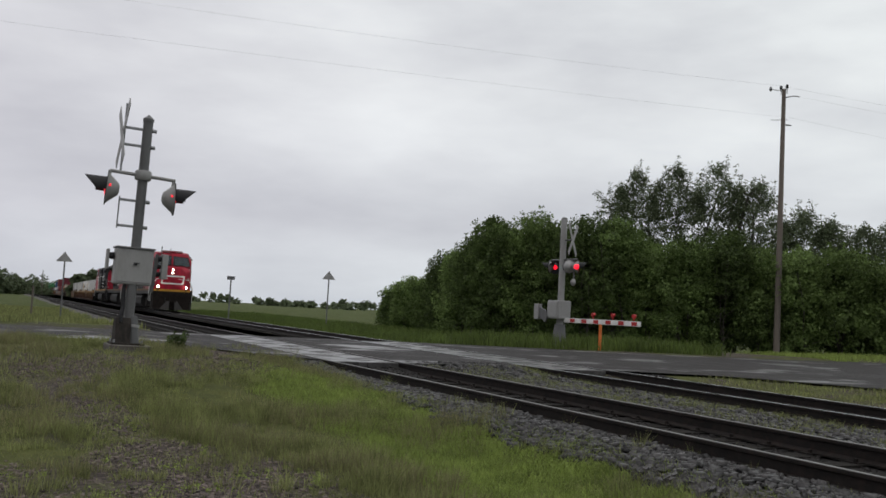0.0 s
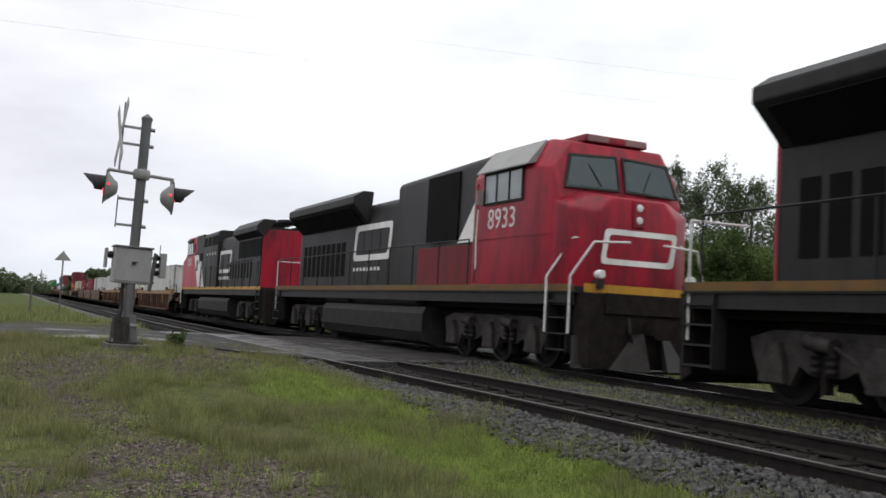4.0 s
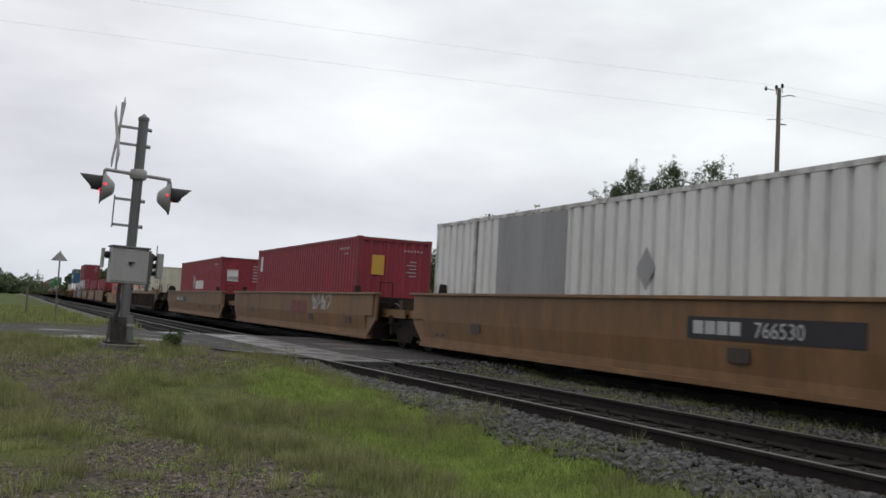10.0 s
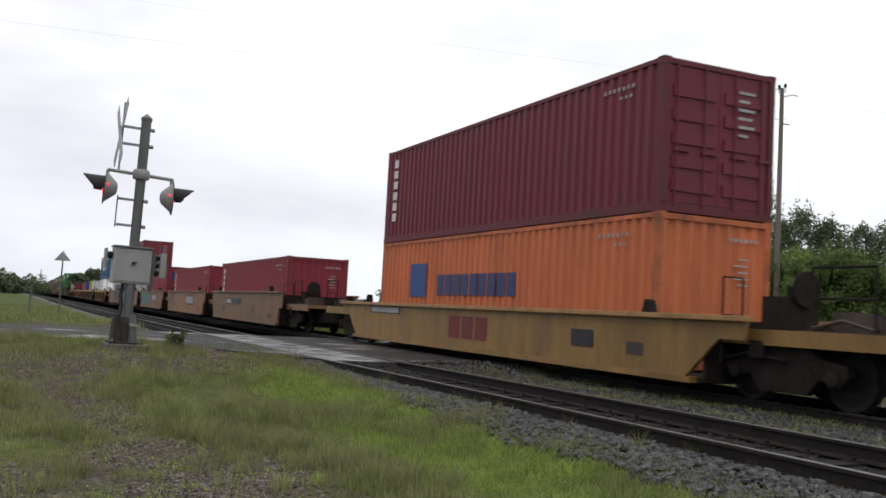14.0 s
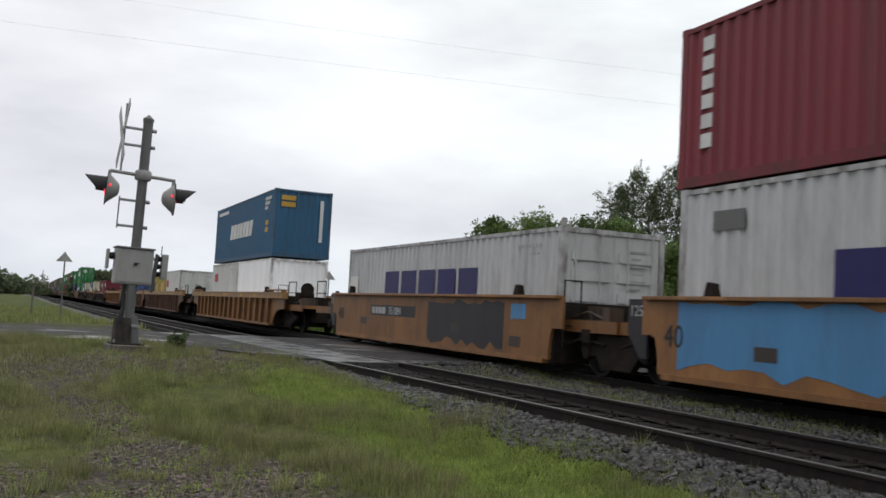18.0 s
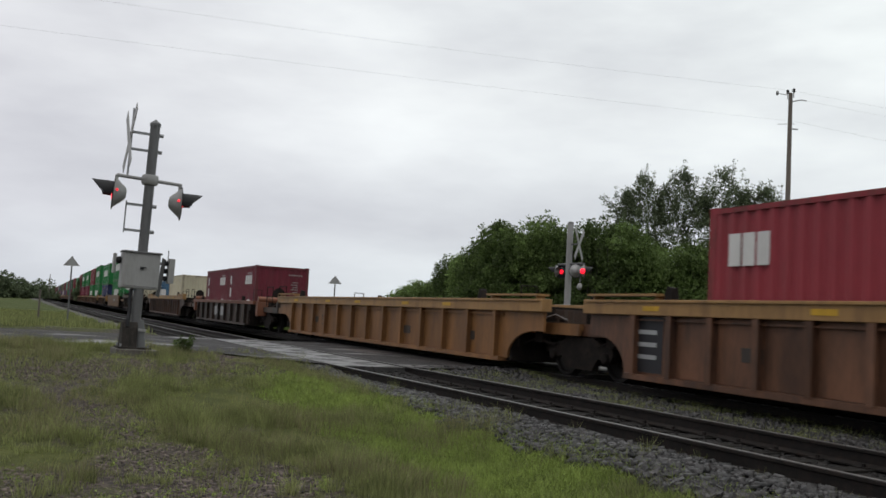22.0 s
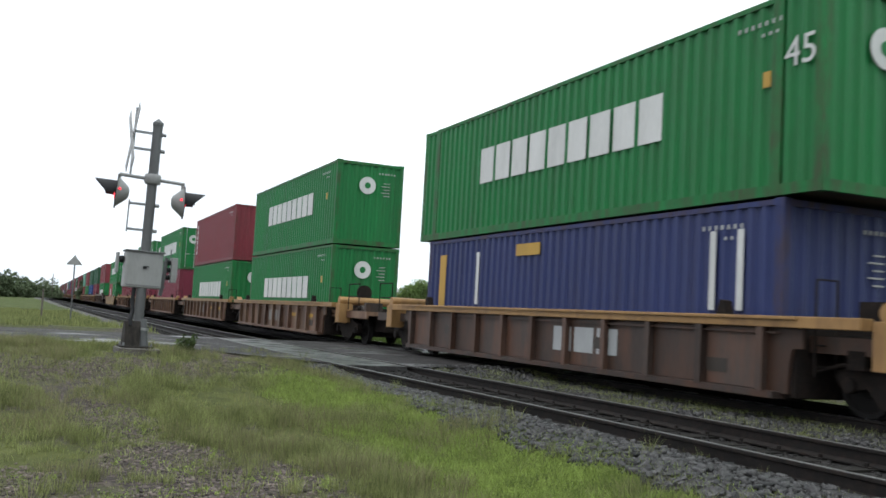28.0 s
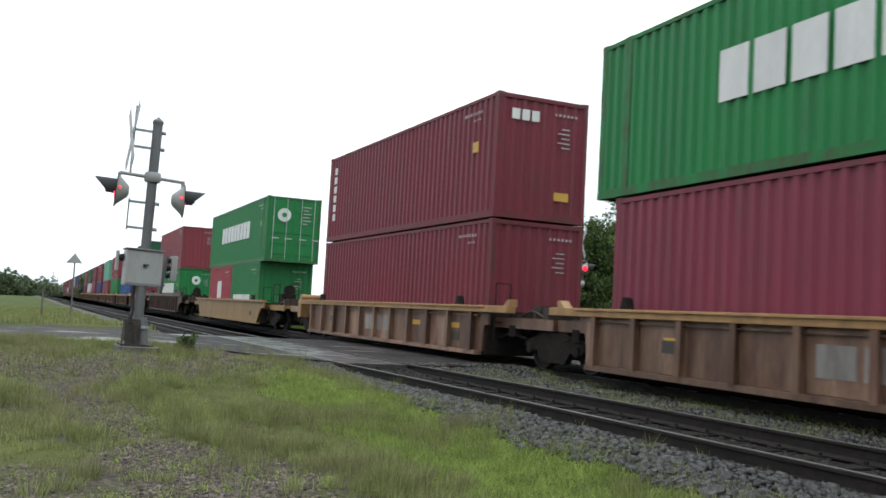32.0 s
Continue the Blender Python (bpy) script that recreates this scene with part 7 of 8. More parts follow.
# orange ribbed wagon: blue box over a white one and a 20-foot tank-white one
k = well_car(-416.9, "ribbed", 8.2, 11.2, 10.8, C_ORANGE, C_CHORD, "orange ribbed well wagon with a yellow-orange top chord", True, True, 16, (True, True))
b = plain(-413.7, FL, 6.2, 2.6, P_CLEANWHITE, "clean white short container", "end", "smooth", False)
b = plain(-420.05, FL, 6.2, 2.6, P_GREYWHITE, "grey-white short container with a small red mark", "end", "corr")
side_mark(b, -2.4, -1.6, 1.7, 2.1, P_REDMARK, "marking", "small red mark")
b = container(-416.75, 2.97, L40, 2.81, P_BLUE, "corr", "end", "blue corrugated container with a slanted white trade name")
word_blocks(b, -2.45, 2.3, 1.05, 1.75, 7, P_MARK, "white slanted trade name as plain blocks", lean=0.25)
side_mark(b, -5.6, -3.2, 2.42, 2.58, P_MARK)
sh = Shape()
for k2 in range(3):
    for q in range(4 - k2):
        sh.box(4.55 + q * 0.27, 4.76 + q * 0.27, -1.226, -1.215, 2.42 - k2 * 0.2, 2.56 - k2 * 0.2)
part("stencil", sh, P_MARK, b, "block of small white marks")
for z in (1.35, 1.05):
    side_mark(b, 4.75, 5.25, z, z + 0.2, P_GOLD, "placard", "yellow placard")
for z in (2.35, 2.08):
    end_mark(b, -0.95, -0.35, z, z + 0.2, P_GOLD, "placard", "yellow placard")
end_mark(b, 0.72, 0.86, 0.7, 2.45, P_MARK, "strip", "white upright strip")

# brown three-unit wagon: yellow and white boxes; red and blue boxes; empty
LAB_OLD = "rusty brown ribbed well wagon with an orange top chord"
well_car(-441.0, "ribbed", 8.2, 11.1, 9.9, C_BROWN, C_CHORD, LAB_OLD, True, False, 17, (True, False))
well_car(-461.0, "ribbed", 8.2, 10.1, 10.1, C_BROWN, C_CHORD, LAB_OLD, True, False, 17)
k = well_car(-481.6, "ribbed", 8.2, 10.4, 10.9, C_ORANGE, C_CHORD, "empty orange ribbed well wagon", True, True, 13, (False, True))
side_text(k, "53", -4.5, 0.55, 0.5, C_SPRAYDARK, y=-1.505)
b = plain(-437.8, 0.29, L20, STD, P_GREYWHITE, "grey-white short container with red marks", "end")
for x in (-2.8, 1.9):
    side_mark(b, x, x + 1.0, 0.8 if x > 0 else 1.5, 1.25 if x > 0 else 1.95, P_REDMARK, "marking", "red slanted mark")
b = plain(-444.2, 0.29, L20, STD, P_MUSTARD, "mustard yellow short container with painted-out patches", "end")
side_mark(b, -1.9, -1.1, 0.5, 1.7, P_GOLD, "patch", "brighter yellow patch", 0.004)
side_mark(b, 0.6, 2.3, 0.5, 1.8, P_GOLD, "patch", "brighter yellow patch", 0.004)
b = plain(-457.8, 0.29, L20, STD, P_STRONGBLUE, "strong blue corrugated short container", "end")
side_mark(b, -2.6, -2.2, 1.4, 1.9, P_MARK)
b = plain(-464.3, 0.29, L20, STD, P_PINKRED, "pinkish red short container with a white mark", "end")
word_blocks(b, -2.65, -1.75, 1.70, 2.18, 3, P_MARK, "white trade name as plain blocks")

# dark wagon with two maroon short boxes
k = well_car(-503.8, "flat", 6.6, 10.6, 10.6, C_DARK, paint("red-orange wagon chord", (0.20, 0.075, 0.04), amount=0.6), "dark grimy well wagon with a red-orange top chord", True, True, 9, (True, True))
word_blocks(k, -1.6, 1.0, 0.5, 0.95, 3, C_SPRAYPALE, "white owner's mark as plain blocks", y=-1.523)
for c in (-500.6, -506.9):
    b = plain(c, 0.29, L20, STD, P_MAROON, "maroon short container with white marks", "end")
    word_blocks(b, 1.0, 2.4, 1.75, 2.15, 3, P_MARK, "white trade name as plain blocks")
    ladder_text(b, -L20 / 2 + 0.6, 2.2, 0.4, P_MARK, 3)
    sh = Shape().hose([Vector((1.9 + 0.42 * math.cos(a), -1.222, 0.62 + 0.38 * math.sin(a))) for a in [2 * math.pi * i / 18 for i in range(19)]], 0.05, 5)
    part("round_emblem", sh, P_MARK, b, "round white emblem")

# two ribbed brown wagons: blue and beige boxes
for c, body in ((-525.9, C_GREYBROWN), (-550.1, C_DARK)):
    k = well_car(c, "ribbed", 8.2, 10.9, 10.9, body, C_CHORD if c > -530 else C_GREYBROWN, "grey-brown ribbed well wagon, grimy and dented", True, True, 15, (True, True))
    word_blocks(k, 1.5, 3.3, 0.75, 1.05, 4, C_SPRAYPALE, "white owner's mark as plain blocks", y=-1.503)
    b = plain(c + 3.25, 0.29, L20, STD, P_BEIGE, "beige corrugated short container", "end", "corr", True)
    b = plain(c - 3.15, 0.29, L20, STD, P_BLUE, "blue short container with a white emblem and name", "end")
    word_blocks(b, -1.3, 1.65, 1.2, 1.65, 6, P_MARK, "white trade name as plain blocks")
    sh = Shape().hose([Vector((-1.85 + 0.36 * math.cos(a), -1.222, 1.55 + 0.36 * math.sin(a))) for a in [2 * math.pi * i / 18 for i in range(19)]], 0.045, 5)
    part("round_emblem", sh, P_MARK, b, "round white emblem")
    side_mark(b, -2.2, -0.2, 2.25, 2.36, P_MARK)

# tan smooth wagon with two tall green boxes
k = well_car(-574.9, "smooth", 8.35, 11.0, 11.0, C_TAN, C_TAN, LAB_SM, True, True, 2, (True, True))
part("name_panel", Shape().box(1.5, 4.8, -1.582, -1.578, 0.75, 1.08), C_SPRAYDARK, k, "dark panel with an unreadable pale number")
word_blocks(k, 1.65, 4.7, 0.81, 1.02, 9, C_SPRAYPALE, "pale unreadable number as plain blocks", y=-1.583)
side_text(k, "53", -7.4, 0.5, 0.6, C_SPRAYDARK, y=-1.53)
green_box(-574.9, 0.33, L45, HI, "door", number="45")
green_box(-574.9, 3.27, L45, HI, "door", number="45")

# green 45-foot box over a dark blue one
LAB_FLAT = "brown ribbed well wagon with a worn yellow deck edge"
k = well_car(-597.0, "flat", 6.6, 10.2, 9.6, C_GREYBROWN, C_CHORD, LAB_FLAT, True, True, 11, (True, True))
word_blocks(k, 0.7, 2.9, 0.5, 0.95, 3, C_SPRAYPALE, "white owner's mark as plain blocks", y=-1.523)
b = plain(-597.0, 0.33, L40, STD, P_NAVY, "dark blue corrugated container with yellow placards", "end")
side_mark(b, -1.5, -0.5, 2.05, 2.3, P_GOLD, "placard", "yellow placard")
side_mark(b, -L40 / 2 + 0.75, -L40 / 2 + 1.1, 0.3, 2.2, P_GOLD, "strip", "faded orange upright strip")
for x in (-3.4, 4.7, 5.3):
    side_mark(b, x, x + 0.13, 1.0, 2.2, P_MARK, "strip", "white upright strip")
green_box(-597.0, 2.96, L45, HI, "end", number="45")

# five-unit wagon with double-stacked boxes
stacks = ((-617.6, "green", "green", L40, "end"), (-634.7, "red", "green", L40, "end"), (-653.4, "green", "plum", L40, "door"), (-672.1, "green45", "plum", L45, "door"), (-689.3, "tex", "tex", L40, "end"))
for i, (c, up, low, L, frt) in enumerate(stacks):
    k = well_car(c, "flat", 6.5, 10.0 if i == 0 else 8.9, 10.0 if i == 4 else 8.9, C_RUSTBROWN, C_CHORD, LAB_FLAT, True, i == 4, 11, (i == 0, i == 4))
    word_blocks(k, -1.0, 1.3, 0.48, 0.90, 3, C_FADEDMARK, "white owner's mark as plain blocks", y=-1.523)
    for x in (-4.2, 2.6, 4.9):
        part("patch", Shape().box(x, x + 0.5, -1.524, -1.518, 0.72, 0.84), P_GOLD, k, "yellow paint patch")
    z = 0.36
    if low == "green":
        green_box(c, z, L40, HI, "end")
    else:
        b = plain(c, z, L40, HI, P_PLUM if low == "plum" else P_MAROON, "plum-red corrugated container, lower tier", "door" if frt == "door" and L == L40 else "end")
    z += HI + 0.045
    if up.startswith("green"):
        green_box(c, z, L, HI, frt, number="45" if L == L45 else None)
    else:
        b = plain(c, z, L40, HI if up == "tex" else 2.85, P_MAROON if up == "tex" else P_BROWNRED, "maroon corrugated container with a white end mark" if up == "tex" else "brown-red corrugated container with a white upright name", "end")
        ladder_text(b, -L40 / 2 + 0.55, 2.5, 0.6, P_MARK, 6)
        if up == "tex":
            sh = Shape()
            for q in range(3):
                sh.box(b["half"] - 0.004, b["half"] + 0.008, -0.85 + q * 0.26, -0.65 + q * 0.26, 2.3, 2.55)
            part("painted_name", sh, P_MARK, b, "white end mark as plain blocks")
            end_mark(b, 0.35, 0.75, 0.5, 0.7, P_GOLD, "placard", "yellow placard")
            side_mark(b, 5.0, 5.3, 1.6, 1.85, P_GOLD, "placard", "yellow placard")

# tan tapered wagon, then a ribbed one
k = well_car(-711.6, "low", 7.6, 10.9, 10.9, C_YELLOWTAN, C_CHORD, "yellow-tan well wagon with low tapered smooth sides", True, True, 2, (True, True))
b = plain(-708.6, 0.33, L20, STD, P_GREEN, "green short container with a white trade name", "end")
word_blocks(b, -2.4, 1.4, 0.5, 1.1, 8, P_MARK, "white trade name as plain blocks")
b = plain(-714.9, 0.33, L20, STD, P_PINKRED, "red short container with white marks", "end")
word_blocks(b, -0.6, 0.6, 0.9, 1.8, 2, P_MARK, "white trade name as plain blocks")
green_box(-711.6, 2.93, L45, HI, "door")
k = well_car(-736.5, "ribbed", 8.2, 10.9, 10.9, C_GREYBROWN, C_GREYBROWN, "grey-brown ribbed well wagon, grimy and dented", True, True, 15, (True, True))
green_box(-736.5, 0.33, L40, HI, "end")
b = plain(-736.5, 3.24, L40, HI, P_BROWNRED, "brown-red corrugated container on top", "end")

# the long tail of double stacks, far down the line
tail = (("dkgreen", "plum"), ("dkgreen", "blue"), ("red", "green"), ("teal", "red"), ("maroon", "navy"), ("maroon", "plum"), ("dkgreen", "grey"), ("red", "maroon"), ("green", "blue"), ("maroon", "red"),
        ("navy", "plum"), ("dkgreen", "maroon"), ("grey", "red"), ("maroon", "dkgreen"), ("red", "plum"), ("dkgreen", "navy"), ("maroon", "grey"), ("plum", "red"), ("maroon", "maroon"), ("dkgreen", "plum"),
        ("red", "navy"), ("maroon", "plum"))
colours = {"dkgreen": P_DKGREEN, "plum": P_PLUM, "blue": P_STRONGBLUE, "red": P_BROWNRED, "green": P_GREEN, "teal": P_TEALGREEN, "maroon": P_MAROON, "navy": P_NAVY, "grey": P_MIDGREY}
words = {"dkgreen": "dark green", "plum": "plum-red", "blue": "strong blue", "red": "brown-red", "green": "bright green", "teal": "pale green", "maroon": "maroon", "navy": "dark blue", "grey": "grey"}
c = -757.0
for i, (up, low) in enumerate(tail):
    well_car(c, "flat", 6.5, 8.9, 8.9, C_RUSTBROWN if i % 3 else C_TAN, C_CHORD, LAB_FLAT, True, False, 11)
    plain(c, 0.34, L40, HI, colours[low], words[low] + " corrugated container riding low on a wagon", "end", "corr", False)
    plain(c, 3.25, L40, HI, colours[up], words[up] + " corrugated container stacked on another", "door" if i % 3 == 0 else "end", "corr", False)
    c -= 17.9

# ---- locomotives ----
K_BLACK = paint("locomotive black", (0.017, 0.017, 0.018), rough=0.55, var=0.25, dirt=(0.035, 0.033, 0.03), amount=0.4, spec=0.2)
K_RED = paint("locomotive red", (0.40, 0.013, 0.036), rough=0.45, var=0.2, dirt=(0.05, 0.014, 0.018), amount=0.8, worn=0.42)
K_PALERED = paint("dim number board", (0.30, 0.16, 0.16), amount=0.5)
K_DULLRED = paint("sooty red", (0.20, 0.014, 0.02), rough=0.6, var=0.2, dirt=(0.03, 0.015, 0.015), amount=0.6)
K_WHITE = paint("locomotive white", (0.84, 0.84, 0.81), rough=0.45, dirt=GRIME, amount=0.35)
K_CLEANRED = paint("cleaner locomotive red", (0.46, 0.020, 0.050), rough=0.45, var=0.12, dirt=(0.10, 0.02, 0.025), amount=0.4)
K_STRIPE = paint("locomotive yellow stripe", (0.50, 0.26, 0.03), rough=0.45, amount=0.4)
K_OLDSTRIPE = paint("grimy yellow stripe", (0.16, 0.085, 0.025), rough=0.6, amount=0.7)
K_GREY = mat("grimy grey steel", (0.024, 0.023, 0.023), rough=0.7, var=0.4, scale=1.6, dirt=(0.05, 0.043, 0.037), dirt_amount=0.5, spec=0.14)
K_VENT = mat("grey louvre paint", (0.11, 0.11, 0.105), rough=0.7, var=0.2)
K_GRILLE = mat("black of grilles and painted shaded openings", (0.004, 0.004, 0.004), rough=0.8, var=0.3, spec=0.1)
# cab gloom and the glass's pale reflection, mixed into one colour
K_DIM = mat("dim cab interior", (0.13, 0.145, 0.14), rough=0.8)
K_PLOW = mat("scuffed plough steel", (0.034, 0.032, 0.031), rough=0.6, var=0.4, scale=3, dirt=GRIME, dirt_amount=0.6, bump=0.3, spec=0.25)
# sky brightness in the side windows, painted as a pale colour
K_WINDOWSKY = mat("pale window panel with sky brightness painted in", (0.72, 0.75, 0.76), rough=0.6)


def extrude_section(sections):
    """Skin through outlines of equal count at rising x: rows of (x, [(y, z)...])."""
    v, f = [], []
    n = len(sections[0][1])
    for x, ring in sections:
        v += [(x, y, z) for y, z in ring]
    for k in range(len(sections) - 1):
        for i in range(n):
            f.append((k * n + i, k * n + (i + 1) % n, (k + 1) * n + (i + 1) % n, (k + 1) * n + i))
    f += [tuple(range(n))[::-1], tuple(range((len(sections) - 1) * n, len(sections) * n))]
    return Shape().add(v, f)


def hood_ring(w, z0, z1, r=0.25):
    arc = [(r * math.cos(radians(a)), r * math.sin(radians(a))) for a in (0, 22.5, 45, 67.5, 90)]
    return [(-w, z0), (w, z0)] + [(w - r + a, z1 - r + b) for a, b in arc] + [(-w + r - a, z1 - r + b) for a, b in arc[::-1]]


def rail_line(parent, pts, r=0.02, material=None, label="", name="handrail"):
    part(name, Shape().pipe([Vector(p) for p in pts], r, 6), material or M_WHITE, parent, label)


def slab_logo(parent, x0, x1, z0, z1, y, m):
    """The railway's emblem as plain rounded strokes, no letters."""
    h, w = z1 - z0, x1 - x0
    ya, yb = sorted((y, y - 0.006 * (1 if y < 0 else -1)))
    for sh in emblem_strokes(x0, z0, w, h, ya, yb):
        part("emblem", sh, m, parent, "white company emblem as one plain outline")


def emblem_strokes(x0, z0, w, h, ya, yb):
    """One rounded, leaning outline as wide and high as the emblem."""
    sh = Shape()
    lean = 0.05 * w
    outer = [(0, 0.12), (0.015, 0.03), (0.05, 0), (0.95, 0), (0.985, 0.03), (1, 0.12), (1, 0.88), (0.985, 0.97), (0.95, 1), (0.05, 1), (0.015, 0.97), (0, 0.88)]
    n = len(outer)
    for py in (ya, yb):
        sh.v += [(x0 + a * w + lean * b, py, z0 + b * h) for a, b in outer]
        sh.v += [(x0 + 0.5 * w + (a - 0.5) * w * 0.87 + lean * b, py, z0 + h * 0.5 + (b - 0.5) * h * 0.68) for a, b in outer]
    for q in range(n):
        r = (q + 1) % n
        sh.f += [(q, r, n + r, n + q), (2 * n + q, 3 * n + q, 3 * n + r, 2 * n + r), (q, 2 * n + q, 2 * n + r, r), (n + q, n + r, 3 * n + r, 3 * n + q)]
    return [sh]


def underframe(loco, half, nose):
    """Sill, walkway, tank, reservoirs, bogies and couplers that both kinds share."""
    part("underframe", Shape().box(-half, half, -1.05, 1.05, 1.15, 1.52), C_UNDER, loco, "grimy black underframe")
    walk_deck = part("walkway", Shape().box(-half + 0.3, half - 0.3, -1.54, 1.54, 1.50, 1.62), K_BLACK, loco, "black walkway")
    for s in (-1, 1):
        part("stripe", Shape().box(-half + 0.35, half - 0.35, *sorted((s * 1.541, s * 1.549)), 1.53, 1.66), K_OLDSTRIPE if nose else K_STRIPE, walk_deck, "yellow edge stripe")
    tank = part("fuel_tank", extrude_section([(-4.4, [(-1.40, 1.12), (-1.50, 0.95), (-1.50, 0.50), (-1.38, 0.26), (-1.1, 0.16), (1.1, 0.16), (1.38, 0.26), (1.50, 0.50), (1.50, 0.95), (1.40, 1.12)]), (3.5, [(-1.40, 1.12), (-1.50, 0.95), (-1.50, 0.50), (-1.38, 0.26), (-1.1, 0.16), (1.1, 0.16), (1.38, 0.26), (1.50, 0.50), (1.50, 0.95), (1.40, 1.12)])]), K_GREY, loco, "dark grey fuel tank")
    for s in (-1, 1):
        part("side_sill", Shape().box(-half + 0.4, half - 0.4, *sorted((s * 1.36, s * 1.50)), 1.27, 1.50), K_BLACK, loco, "black side sill", bevel=0.01)
        for a, b in ((-4.4, -2.2), (-1.9, 2.9)) if nose else ():
            part("air_reservoir", Shape().turned([(0, 0.08), (0.06, 0.17), (b - a - 0.06, 0.17), (b - a, 0.08)], (a, s * 1.28, 1.30), (1, 0, 0), 14), K_GREY, loco, "grey cylindrical air reservoir", smooth=True)
    # added dark box that keeps light from showing through under the frame
    part("traction_gear", Shape().box(-9.2, 9.2, -0.62, 0.62, 0.34, 1.16), C_UNDER, loco, "dark block added between the wheels to stop see-through light")
    for x in (-6.9, 6.4):
        bogie(loco, x, (-1.85, 0.0, 1.85), 0.52)
    for s in (-1, 1):
        part("coupler", Shape().box(*sorted((s * (half - 0.2), s * (half + 0.55))), -0.14, 0.14, 0.78, 1.02).box(*sorted((s * (half + 0.35), s * (half + 0.75))), -0.22, 0.22, 0.72, 1.06), C_UNDER, loco)
        part("pilot", extrude_section([(s * (half - 0.45), [(-1.45, 0.30), (1.45, 0.30), (1.45, 1.5), (-1.45, 1.5)]), (s * (half - 0.05), [(-1.35, 0.14), (1.35, 0.14), (1.4, 1.5), (-1.4, 1.5)])]), C_UNDER, loco, "grimy black pilot plate", bevel=0.02)
    return walk_deck


def steps(loco, x, s):
    ya, yb = sorted((s * 1.30, s * 1.56))
    for k in range(4):
        part("step", Shape().box(x - 0.32, x + 0.32, ya, yb, 0.42 + 0.30 * k, 0.45 + 0.30 * k), K_BLACK, loco, "black corner step")
    for k in (x - 0.34, x + 0.32):
        part("step_side", Shape().box(k, k + 0.02, ya, yb, 0.4, 1.5), K_BLACK, loco)


def side_window(cab, x0, x1, z0, z1, y, bars=2):
    s = 1 if y > 0 else -1
    # pale panel on the cab wall; its colour stands for sky in the glass
    part("window_interior", Shape().box(x0, x1, *sorted((y + s * 0.004, y + s * 0.008)), z0, z1), K_WINDOWSKY, cab, "pale window panel with sky brightness painted in")
    part("window_pane", Shape().box(x0 + 0.02, x1 - 0.02, *sorted((y + s * 0.016, y + s * 0.022)), z0 + 0.02, z1 - 0.02), M_GLASS, cab, "clear window pane")
    fr = Shape().box(x0 - 0.04, x1 + 0.04, *sorted((y, y + s * 0.03)), z0 - 0.05, z0).box(x0 - 0.04, x1 + 0.04, *sorted((y, y + s * 0.03)), z1, z1 + 0.05)
    for k in range(bars + 1):
        x = x0 + (x1 - x0) * k / bars
        fr.box(x - 0.025, x + 0.025, *sorted((y, y + s * 0.032)), z0, z1)
    part("window_frame", fr, K_GREY, cab, "grey window frame")


